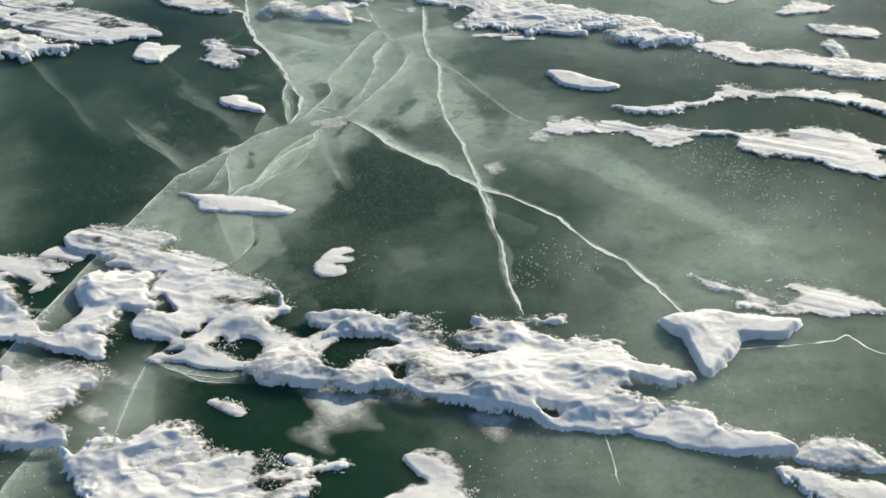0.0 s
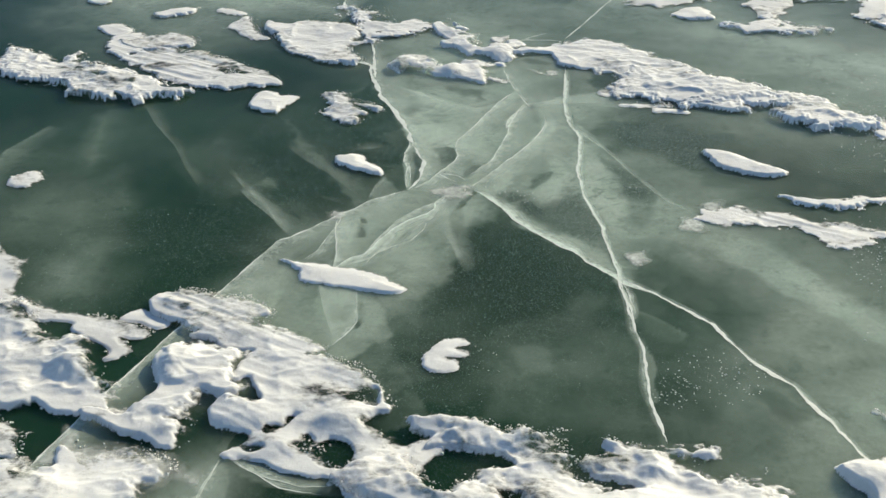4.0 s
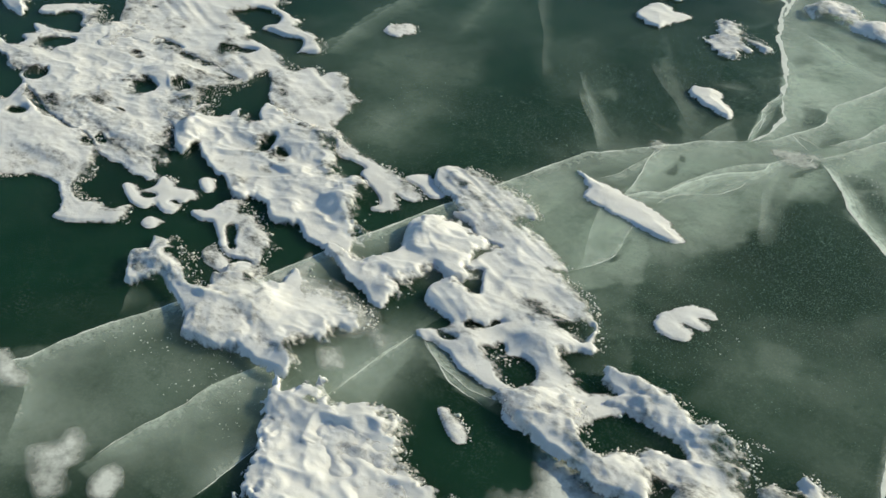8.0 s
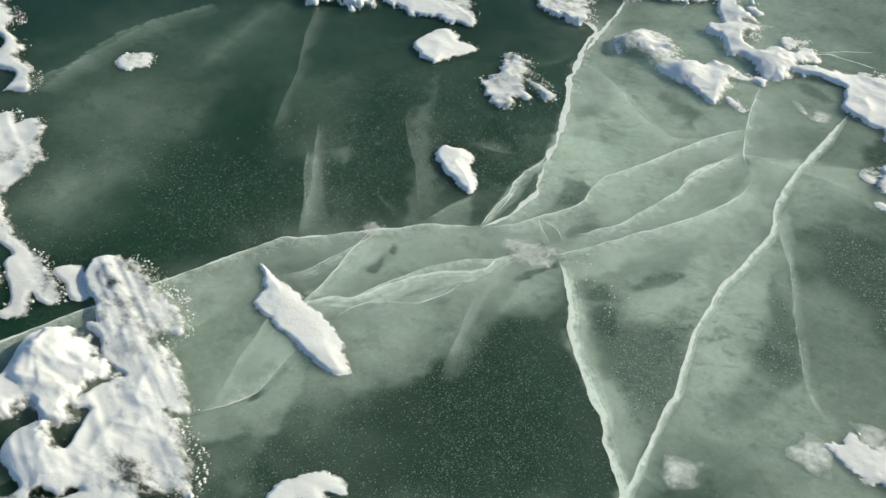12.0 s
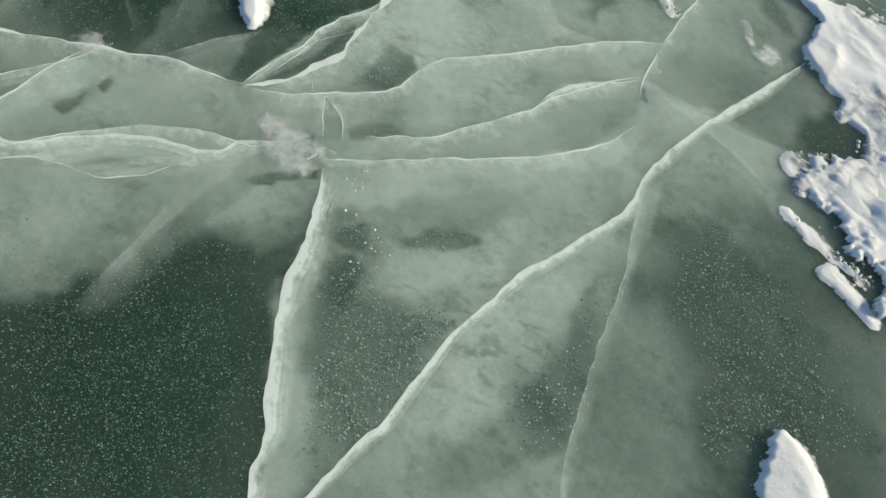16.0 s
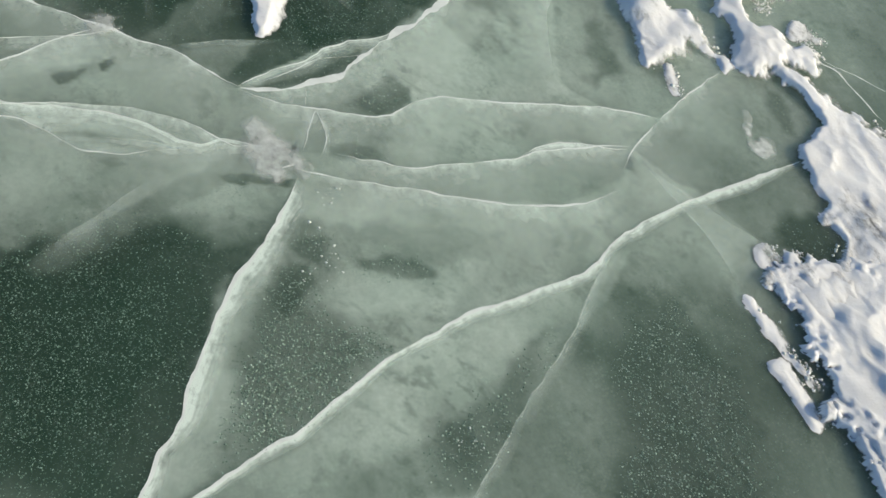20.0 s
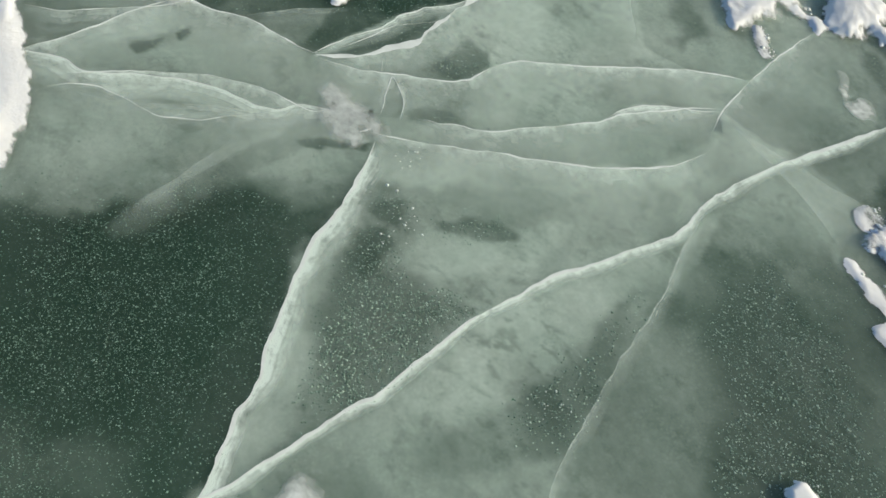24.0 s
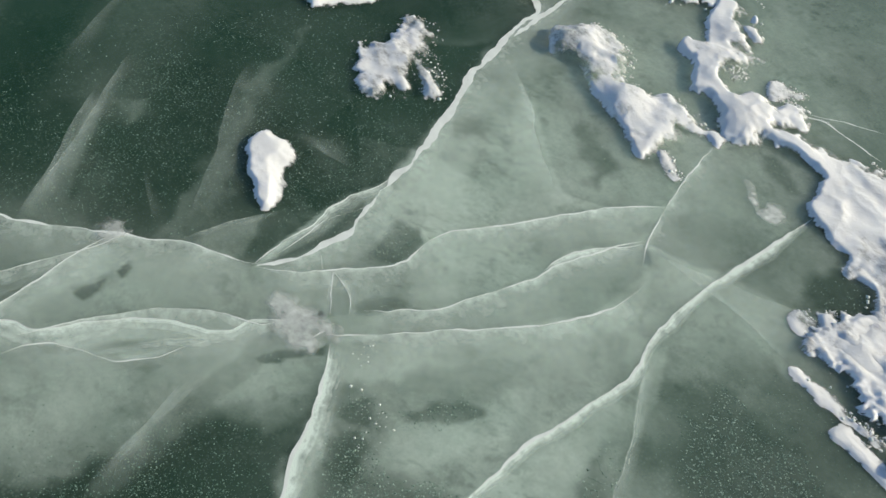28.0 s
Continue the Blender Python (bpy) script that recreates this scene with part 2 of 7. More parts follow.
def inside(x, y, outline):
    """Distance to a closed outline, positive inside it."""
    best, odd = np.full(x.shape, 1e9), np.zeros(x.shape, bool)
    for (ax, ay), (bx, by) in zip(outline, np.roll(outline, -1, 0)):
        ex, ey = bx - ax, by - ay
        s = np.clip(((x - ax) * ex + (y - ay) * ey) / (ex * ex + ey * ey + 1e-12), 0, 1)
        best = np.minimum(best, (x - ax - s * ex) ** 2 + (y - ay - s * ey) ** 2)
        if ey:
            odd ^= ((ay > y) != (by > y)) & (x < ax + (y - ay) * ex / ey)
    return np.where(odd, 1, -1) * np.sqrt(best)


def mesh_object(name, verts, faces, mat, parent=None, flat=False):
    me = bpy.data.meshes.new(name)
    me.from_pydata([tuple(v) for v in verts], [], [tuple(f) for f in faces])
    me.materials.append(mat)
    if not flat:
        me.shade_smooth()
    ob = new(name, me)
    ob.parent = parent
    return ob


def density(ob, values, name="whiteness"):
    a = ob.data.attributes.new(name, "FLOAT", "POINT")
    a.data.foreach_set("value", np.asarray(values, np.float32))


# ---- the ice: surface, milky layer and the dark below ----
def level(name, z, mat, reach):
    """A flat sheet to the horizon, in small squares near the middle."""
    near = np.concatenate([[-reach, -300, -60, -20], np.arange(-10, 10.5, 0.5), [20, 60, 300, reach]])
    gx, gy = np.meshgrid(near, near)
    ids = np.arange(gx.size).reshape(gx.shape)
    faces = np.stack([ids[:-1, :-1], ids[:-1, 1:], ids[1:, 1:], ids[1:, :-1]], -1).reshape(-1, 4)
    return mesh_object(name, np.stack([gx, gy, 0 * gx + z], -1).reshape(-1, 3), faces, mat)


tagged(level("ice", 0.0, ICE, 2500.0), "clear dark green lake ice with cracks and snow on it", "ice", kind="structure")
tagged(level("water", -0.02, BODY, 2500.0), "dark green depth below the clear ice", "water", kind="structure")

CLOUDS = []


def cloud(x, y, radius, amount):
    CLOUDS.append((x, y, radius, amount))


cloud(0.02, 2.29, 0.22, -0.75)
cloud(0.11, 2.22, 0.12, -0.5)
cloud(0.05, 2.54, 0.06, -0.4)
cloud(0.21, 3.06, 0.15, -0.3)
cloud(0.33, 3.01, 0.15, -0.45)
cloud(0.25, 2.66, 0.05, -0.45)
cloud(-0.29, 2.82, 0.04, -0.5)
cloud(-0.08, 2.61, 0.04, -0.6)
cloud(-0.03, 2.71, 0.06, -0.45)
cloud(-0.15, 2.32, 0.14, -0.6)
cloud(-0.07, 2.45, 0.13, -0.6)
cloud(0.22, 3.01, 0.1, -0.4)
cloud(0.15, 3.32, 0.06, -0.8)
cloud(-0.06, 3.43, 0.05, -0.3)
cloud(-0.16, 1.91, 0.12, -0.7)
cloud(-0.97, 2.62, 0.35, -0.8)
cloud(-1.31, 1.32, 0.4, -0.8)
cloud(-0.89, 2.54, 0.3, -0.45)
cloud(-0.3, 2.43, 0.035, -0.6)
cloud(-0.29, 2.6, 0.09, -0.4)
cloud(-0.67, 2.56, 0.3, -0.35)
cloud(-0.58, 2.85, 0.22, -0.4)
cloud(-0.4, 3.07, 0.05, -0.45)
cloud(-0.32, 3.19, 0.06, -0.35)
cloud(-0.2, 2.78, 0.03, -0.6)
cloud(-0.17, 2.89, 0.04, -0.3)
cloud(-0.04, 2.44, 0.025, -0.7)
cloud(0.08, 2.38, 0.03, -0.7)
cloud(0.16, 2.3, 0.025, -0.7)
cloud(0.28, 2.91, 0.2, -0.4)
cloud(-0.19, 2.06, 0.14, -0.45)
cloud(0.59, 2.9, 0.2, -0.4)
cloud(-0.05, 2.33, 0.25, 0.13)
cloud(-0.26, 2.16, 0.2, 0.14)
cloud(-0.69, 2.57, 0.25, 0.14)
cloud(-1.31, 2.78, 0.3, 0.06)
cloud(-1.02, 2.81, 0.2, 0.04)
cloud(-0.28, 2.33, 0.2, 0.6)
cloud(-0.28, 2.59, 0.12, 0.5)
cloud(0.07, 2.55, 0.12, 0.3)
cloud(0.42, 3.02, 0.15, 0.3)
cloud(-0.21, 2.45, 0.16, 0.5)
cloud(-0.73, 2.63, 0.06, 0.25)
cloud(-0.27, 2.75, 0.12, 0.3)
cloud(-0.31, 2.45, 0.15, 0.3)
cloud(0.07, 2.26, 0.14, 0.35)
cloud(-0.21, 2.55, 0.012, -0.9)
cloud(-0.2, 2.57, 0.012, -0.9)
cloud(-0.19, 2.59, 0.012, -0.9)
cloud(-0.18, 2.6, 0.01, -0.9)
cloud(-0.44, 2.16, 0.2, 0.35)
cloud(-0.34, 2.34, 0.15, 0.3)
cloud(-0.22, 2.62, 0.022, 0.95)
cloud(-0.51, 2.48, 0.012, 0.8)
cloud(0.25, 2.38, 0.018, 0.9)
cloud(-0.55, 2.93, 0.02, 0.3)
cloud(-0.36, 2.5, 0.25, 0.53)
cloud(-0.23, 2.43, 0.22, 0.48)
cloud(-0.12, 2.75, 0.25, 0.77)
cloud(-0.01, 2.91, 0.3, 0.76)
cloud(-0.44, 3.09, 0.13, 0.53)
cloud(-0.29, 3.21, 0.2, 0.65)
cloud(-0.35, 3.47, 0.3, 0.59)
cloud(-0.17, 3.05, 0.25, 0.65)
cloud(0.12, 3.12, 0.2, 0.48)
cloud(-0.05, 3.24, 0.15, 0.48)
cloud(0.08, 2.74, 0.2, 0.65)
cloud(0.19, 2.99, 0.2, 0.33)
cloud(-0.03, 2.72, 0.2, 0.72)
cloud(0.12, 2.77, 0.2, 0.62)
cloud(0.25, 2.48, 0.2, 0.41)
cloud(0.29, 2.76, 0.15, 0.46)
cloud(0.34, 2.62, 0.2, 0.36)
cloud(-0.24, 3.03, 0.25, 0.4)
cloud(-0.42, 2.38, 0.13, 0.5)
cloud(-0.01, 2.08, 0.2, 0.3)
cloud(0.47, 2.5, 0.3, 0.2)
cloud(0.71, 2.11, 0.4, 0.35)
cloud(0.93, 1.89, 0.4, 0.3)
cloud(0.71, 1.56, 0.4, 0.3)
cloud(0.33, 3.01, 0.4, 0.3)
cloud(0.44, 1.36, 0.3, 0.3)
cloud(-0.52, 1.37, 0.12, 0.35)
cloud(-0.55, 1.96, 0.15, 0.5)
cloud(-0.88, 1.24, 0.22, 0.4)
cloud(-1.05, 1.05, 0.22, 0.45)
cloud(-0.59, 1.48, 0.13, 0.35)
cloud(-1.09, 2.18, 0.12, 0.25)
cloud(-1.24, 2.49, 0.12, 0.15)
cloud(-1.38, 3.93, 0.5, 0.5)
cloud(0.32, 3.76, 0.5, 0.32)
cloud(0.9, 3.65, 0.5, 0.25)
cloud(-0.32, 4.04, 0.4, 0.35)
cloud(1.0, 3.27, 0.5, 0.35)
cloud(-0.14, 2.38, 0.16, 0.5)
cloud(-0.39, 2.12, 0.16, 0.45)
cloud(-0.57, 2.2, 0.1, 0.4)
cloud(-1.19, 2.44, 0.35, 0.24)
cloud(-0.74, 2.79, 0.3, 0.22)
cloud(-0.58, 2.09, 0.12, 0.4)


# ---- cracks ----
HAZES = []
made_cracks = [0]


def even(v, window):
    """Running mean along a line."""
    k = max(1, int(window) | 1)
    return np.convolve(np.pad(v, k // 2, "edge"), np.ones(k) / k, "valid")


def crack(width, points, planes):
    thing = new("ice_crack")
    made_cracks[0] += 1
    top = 0.0001 + 0.000003 * made_cracks[0]
    label = "wide white crack across clear ice" if width >= 0.006 else "fine pale crack running through the clear ice" if width >= 0.002 else "faint milky fracture sheet inside the clear ice"
    tagged(thing, label, "ice crack", group="cracks in the ice")
    line = np.array(points)
    run = np.concatenate([[0], np.cumsum(np.hypot(*np.diff(line, axis=0).T))])
    pitch = 0.004
    count = max(12, int(run[-1] / pitch))
    at = np.linspace(0, run[-1], count)
    x, y = even(np.interp(at, run, line[:, 0]), 5), even(np.interp(at, run, line[:, 1]), 5)
    seed = int(abs(x[0] * 977 + y[0] * 613)) + 3
    jag = lambda k, s: 0.005 * (fbm(at * 9, at * 0 + k, 2, seed + s) - 0.5) + (0.4 * width + 0.0035) * (fbm(at * 45, at * 0 + k, 3, seed + s + 2) - 0.5)
    x, y = x + jag(seed, 0), y + jag(-seed, 5)
    tx, ty = np.gradient(x), np.gradient(y)
    s = np.hypot(tx, ty) + 1e-9
    nx, ny = -ty / s, tx / s
    taper = np.clip(np.minimum(at, run[-1] - at) / 0.04, 0.15, 1)
    w = 0.36 * width * taper * np.clip(2.6 * fbm(at * 26, at * 0 + 3, 4, seed + 9) - 0.45, 0.08, 2)
    rows = [(x - nx * w, y - ny * w, 0 * x + top), (x, y, top + 0.0001 + 0 * w), (x + nx * w, y + ny * w, 0 * x + top)]
    verts = np.stack([np.stack(r, -1) for r in rows], 1).reshape(-1, 3)
    faces = [(3 * i + k, 3 * i + k + 1, 3 * i + k + 4, 3 * i + k + 3) for i in range(count - 1) for k in (0, 1)]
    open_line = width >= 0.0015
    if open_line:
        mesh_object("crack_line", verts, faces, RIME, thing)
    cols = 18
    for side, reach, amount in planes:
        HAZES.append((line, side, reach, (0.4 if reach <= 0.06 else 0.8) * amount))
        if reach > 0.2:
            continue
        slim = reach < 0.065
        reach = min(reach, 0.10)
        sx, sy = even(nx, 0.8 * reach / pitch), even(ny, 0.8 * reach / pitch)
        vary = 0.55 + 0.9 * fbm(at * 7, at * 0 + 11, 4, seed + 13)
        patchy = np.clip(0.35 + 1.3 * fbm(at * 11, at * 0 + 5, 4, seed + 17), 0, 1.3)
        ends = np.clip(np.minimum(at, run[-1] - at) / 0.06, 0, 1)
        if slim:
            vary = 0.2 + 1.6 * fbm(at * 12, at * 0 + 11, 4, seed + 13)
        vs, dens = [], []
        for c in range(cols):
            u = (c / (cols - 1)) ** 1.8
            off = side * reach * u * vary
            vs.append(np.stack([x + sx * off, y + sy * off, -0.0001 - 0.0003 * u - 0.000003 * made_cracks[0] + 0 * x], -1))
            dens.append(amount * ((0.6 if open_line else 0.15) * math.exp(-u * reach / 0.007) * patchy + (0.9 * (1 - u) ** 1.4 * (0.15 + 1.7 * fbm(at * 6, at * 0 + 1.3 * c, 3, seed + 19)) if slim else 0.85 * (1 - u) ** 1.3)) * ends)
        verts = np.stack(vs, 1).reshape(-1, 3)
        faces = [(cols * i + k, cols * i + k + 1, cols * i + cols + k + 1, cols * i + cols + k) for i in range(count - 1) for k in range(cols - 1)]
        density(mesh_object("fracture_plane", verts, faces, VEIL, thing), np.stack(dens, 1).ravel())


crack(0.015, [(-0.663, 3.376), (-0.596, 3.349), (-0.586, 3.288), (-0.561, 3.236), (-0.544, 3.197), (-0.522, 3.137), (-0.47, 3.057), (-0.444, 3.009), (-0.416, 2.962), (-0.397, 2.925), (-0.388, 2.888), (-0.376, 2.855), (-0.359, 2.823), (-0.341, 2.791), (-0.331, 2.77), (-0.326, 2.742), (-0.325, 2.718), (-0.326, 2.667), (-0.345, 2.623)], [(1, 0.12, 0.45)])
crack(0.014, [(-0.932, 4.517), (-0.828, 4.206), (-0.808, 4.016), (-0.8, 3.851), (-0.714, 3.676), (-0.624, 3.516), (-0.564, 3.263)], [(1, 0.05, 0.3)])
crack(0.003, [(-0.398, 2.9), (-0.389, 2.879), (-0.383, 2.844), (-0.391, 2.808), (-0.384, 2.764), (-0.369, 2.725), (-0.367, 2.687), (-0.361, 2.655), (-0.347, 2.62)], [(1, 0.03, 0.65)])
crack(0.003, [(-0.346, 2.619), (-0.317, 2.648), (-0.294, 2.689), (-0.285, 2.707), (-0.264, 2.746), (-0.245, 2.782), (-0.242, 2.809), (-0.25, 2.835), (-0.255, 2.858), (-0.251, 2.896), (-0.23, 2.944), (-0.208, 3.002), (-0.188, 3.064), (-0.163, 3.135), (-0.114, 3.21)], [(-1, 0.14, 0.5)])
crack(0.005, [(-1.155, 0.869), (-1.191, 0.928), (-1.204, 0.973), (-1.176, 1.015), (-1.142, 1.053), (-1.105, 1.104), (-1.063, 1.152), (-1.055, 1.215), (-1.023, 1.305), (-0.972, 1.414), (-0.888, 1.582), (-0.853, 1.693), (-0.819, 1.812), (-0.773, 1.947), (-0.62, 2.363), (-0.601, 2.372), (-0.558, 2.42), (-0.504, 2.481), (-0.467, 2.515), (-0.435, 2.56), (-0.381, 2.594), (-0.346, 2.619)], [(-1, 0.14, 0.5)])
crack(0.0025, [(-0.214, 2.659), (-0.243, 2.682), (-0.281, 2.71), (-0.256, 2.711), (-0.228, 2.707), (-0.203, 2.686)], [(1, 0.012, 0.5)])
crack(0.002, [(-0.316, 2.71), (-0.286, 2.696)], [])
crack(0.005, [(-0.18, 2.641), (-0.16, 2.626), (-0.128, 2.595), (-0.1, 2.566), (-0.068, 2.529), (-0.058, 2.509), (-0.023, 2.479), (0.014, 2.447), (0.043, 2.426), (0.074, 2.401), (0.091, 2.393), (0.119, 2.365), (0.138, 2.344), (0.167, 2.322), (0.187, 2.303), (0.205, 2.285), (0.213, 2.274), (0.245, 2.262), (0.273, 2.249)], [(1, 0.03, 1.15), (1, 0.3, 0.2)])
crack(0.005, [(0.025, 3.391), (0.026, 3.297), (0.032, 3.188), (0.036, 3.101), (0.05, 3.03), (0.067, 2.993), (0.085, 2.951), (0.087, 2.893), (0.089, 2.827), (0.084, 2.772), (0.093, 2.724), (0.103, 2.663), (0.119, 2.605), (0.14, 2.551), (0.159, 2.496), (0.161, 2.463), (0.175, 2.414), (0.185, 2.37), (0.199, 2.323), (0.205, 2.27), (0.213, 2.227), (0.227, 2.195), (0.235, 2.15)], [(1, 0.013, 1.0)])
crack(0.002, [(0.203, 2.3), (0.213, 2.274), (0.221, 2.248), (0.232, 2.205), (0.238, 2.171)], [(1, 0.012, 0.6)])
crack(0.009, [(0.205, 2.292), (0.287, 2.247), (0.399, 2.16), (0.472, 2.045), (0.546, 1.98), (0.6, 1.899), (0.657, 1.795), (0.687, 1.759)], [(1, 0.012, 0.5)])
crack(0.008, [(0.205, 2.292), (0.224, 2.187), (0.254, 2.049), (0.266, 1.904), (0.297, 1.791)], [(-1, 0.018, 0.4)])
crack(0.003, [(-0.176, 3.382), (-0.16, 3.332), (-0.134, 3.254), (-0.105, 3.189), (-0.078, 3.134), (-0.049, 3.098)], [(1, 0.14, 0.35)])
crack(0.001, [(-0.072, 3.122), (-0.025, 3.147), (0.022, 3.172), (0.084, 3.203), (0.125, 3.23), (0.165, 3.246)], [(-1, 0.1, 0.25)])
crack(0.001, [(-0.074, 3.13), (0.015, 3.142), (0.07, 3.152), (0.118, 3.154), (0.195, 3.151)], [(1, 0.12, 0.3)])
crack(0.003, [(-0.198, 2.703), (-0.189, 2.711), (-0.188, 2.72), (-0.175, 2.733), (-0.177, 2.745), (-0.16, 2.772), (-0.144, 2.803), (-0.141, 2.835), (-0.13, 2.877), (-0.122, 2.923), (-0.115, 2.943), (-0.116, 2.981), (-0.113, 3.012), (-0.101, 3.056), (-0.095, 3.097), (-0.081, 3.13)], [(-1, 0.1, 0.5)])
crack(0.002, [(-0.115, 2.957), (-0.124, 2.988), (-0.125, 3.022), (-0.11, 3.065), (-0.089, 3.103), (-0.077, 3.132)], [(-1, 0.03, 0.8)])
crack(0.003, [(-0.193, 2.641), (-0.167, 2.683), (-0.136, 2.736), (-0.113, 2.78), (-0.074, 2.844), (-0.043, 2.9), (-0.032, 2.932), (-0.019, 2.973), (-0.013, 3.011), (-0.018, 3.06), (-0.023, 3.081)], [(-1, 0.12, 0.45)])
crack(0.001, [(-0.511, 3.215), (-0.441, 3.19), (-0.389, 3.167), (-0.363, 3.146), (-0.3, 3.112), (-0.235, 3.087)], [(-1, 0.1, 0.35)])
crack(0.012, [(-0.197, 2.618), (-0.201, 2.633), (-0.203, 2.647), (-0.202, 2.662)], [])
crack(0.01, [(-0.217, 2.639), (-0.208, 2.642), (-0.193, 2.646)], [])
crack(0.002, [(-0.221, 2.632), (-0.243, 2.605), (-0.265, 2.575), (-0.268, 2.559), (-0.262, 2.539), (-0.285, 2.509), (-0.305, 2.495), (-0.323, 2.479), (-0.349, 2.443), (-0.378, 2.384), (-0.386, 2.357), (-0.401, 2.325), (-0.432, 2.311), (-0.448, 2.283), (-0.479, 2.23)], [(1, 0.055, 0.7)])
crack(0.003, [(-0.5, 2.471), (-0.497, 2.436), (-0.489, 2.4), (-0.476, 2.355), (-0.468, 2.306), (-0.464, 2.27), (-0.448, 2.176)], [(1, 0.12, 0.5)])
crack(0.002, [(-0.245, 2.546), (-0.265, 2.515), (-0.276, 2.48), (-0.28, 2.442), (-0.302, 2.39), (-0.338, 2.367), (-0.373, 2.336), (-0.388, 2.305), (-0.39, 2.276)], [])
crack(0.001, [(-0.3, 2.393), (-0.297, 2.418), (-0.28, 2.442)], [(-1, 0.014, 0.8)])
crack(0.001, [(-0.447, 2.54), (-0.444, 2.582), (-0.44, 2.626), (-0.419, 2.707)], [(-1, 0.05, 0.3)])
crack(0.001, [(-0.169, 2.301), (-0.182, 2.336), (-0.196, 2.386), (-0.218, 2.427), (-0.214, 2.449)], [(-1, 0.1, 0.16)])
crack(0.001, [(-0.601, 2.372), (-0.633, 2.409), (-0.676, 2.46), (-0.745, 2.525), (-0.807, 2.589)], [(-1, 0.07, 0.22)])
crack(0.0008, [(-0.476, 2.581), (-0.526, 2.629), (-0.579, 2.681), (-0.65, 2.738), (-0.707, 2.789), (-0.735, 2.826)], [(-1, 0.09, 0.14)])
crack(0.0008, [(-0.545, 2.812), (-0.505, 2.818), (-0.47, 2.827), (-0.431, 2.844)], [(1, 0.05, 0.16)])
crack(0.0008, [(-0.595, 2.572), (-0.541, 2.55), (-0.496, 2.538)], [(1, 0.02, 0.14)])
crack(0.0008, [(-0.902, 2.57), (-0.974, 2.666), (-1.037, 2.766), (-1.155, 2.901), (-1.238, 3.015)], [(-1, 0.04, 0.14)])
crack(0.001, [(-0.856, 2.666), (-0.74, 2.546), (-0.603, 2.38)], [(1, 0.03, 0.2)])
crack(0.001, [(0.062, 3.004), (0.11, 2.94), (0.15, 2.892), (0.186, 2.838), (0.218, 2.78), (0.251, 2.732), (0.282, 2.686), (0.308, 2.652), (0.334, 2.625), (0.378, 2.591)], [(1, 0.018, 0.4)])
crack(0.004, [(-0.141, 3.576), (-0.09, 3.621), (-0.036, 3.658)], [])
crack(0.004, [(-0.2, 3.283), (-0.173, 3.274), (-0.148, 3.266)], [])
crack(0.002, [(-0.492, 2.51), (-0.494, 2.436), (-0.52, 2.323), (-0.543, 2.282)], [(1, 0.05, 0.4)])
crack(0.002, [(-0.225, 2.661), (-0.25, 2.58), (-0.311, 2.532), (-0.352, 2.47), (-0.387, 2.383), (-0.405, 2.3)], [(1, 0.08, 0.45)])
crack(0.001, [(-0.252, 2.596), (-0.274, 2.503), (-0.301, 2.458), (-0.335, 2.357)], [(1, 0.06, 0.4)])
crack(0.001, [(-0.223, 2.49), (-0.187, 2.391), (-0.158, 2.305)], [(-1, 0.03, 0.14)])
crack(0.002, [(-0.354, 2.844), (-0.369, 2.756), (-0.346, 2.656)], [])
crack(0.002, [(-0.408, 1.98), (-0.375, 2.033), (-0.361, 2.073), (-0.372, 2.123), (-0.395, 2.203)], [(1, 0.08, 0.35)])
crack(0.001, [(-0.239, 2.478), (-0.204, 2.399), (-0.158, 2.288)], [(1, 0.04, 0.2)])
crack(0.001, [(-0.5, 2.263), (-0.474, 2.179), (-0.443, 2.094), (-0.399, 2.007)], [(1, 0.07, 0.3)])
crack(0.002, [(-0.762, 1.083), (-0.762, 1.13), (-0.756, 1.183), (-0.746, 1.224), (-0.735, 1.266), (-0.738, 1.307), (-0.728, 1.351), (-0.709, 1.402), (-0.695, 1.431)], [(-1, 0.2, 0.42)])
crack(0.002, [(-0.565, 1.141), (-0.564, 1.211), (-0.563, 1.273), (-0.558, 1.3)], [(1, 0.16, 0.35)])
crack(0.002, [(-0.557, 1.441), (-0.55, 1.491), (-0.546, 1.577), (-0.534, 1.643), (-0.527, 1.658)], [(-1, 0.16, 0.42)])
crack(0.002, [(-0.527, 1.658), (-0.485, 1.634), (-0.437, 1.616), (-0.365, 1.602), (-0.309, 1.612)], [(1, 0.06, 0.3)])
crack(0.001, [(-1.054, 1.148), (-0.985, 1.094), (-0.914, 1.017)], [(1, 0.16, 0.32)])
crack(0.001, [(-1.086, 1.409), (-1.056, 1.367), (-1.023, 1.329)], [(1, 0.08, 0.2)])
crack(0.004, [(0.427, 1.467), (0.444, 1.42), (0.455, 1.308)], [])
crack(0.004, [(0.755, 1.681), (0.867, 1.688), (0.971, 1.703), (1.004, 1.725), (1.035, 1.677), (1.095, 1.644)], [])
crack(0.002, [(-0.552, 1.426), (-0.547, 1.543), (-0.532, 1.666)], [(1, 0.1, 0.4)])
crack(0.002, [(-0.528, 1.658), (-0.473, 1.626), (-0.406, 1.594), (-0.322, 1.588)], [(1, 0.06, 0.3)])
crack(0.005, [(0.01, 3.597), (0.117, 3.849), (0.181, 4.014), (0.163, 4.311)], [])
crack(0.004, [(0.01, 3.597), (-0.117, 3.59), (-0.262, 3.469)], [])


def haze(points, sides):
    """Milky bands in the ice with no crack at the surface."""
    line = smooth(points, False, 3)
    for side, reach, amount in sides:
        HAZES.append((line, side, reach, amount))


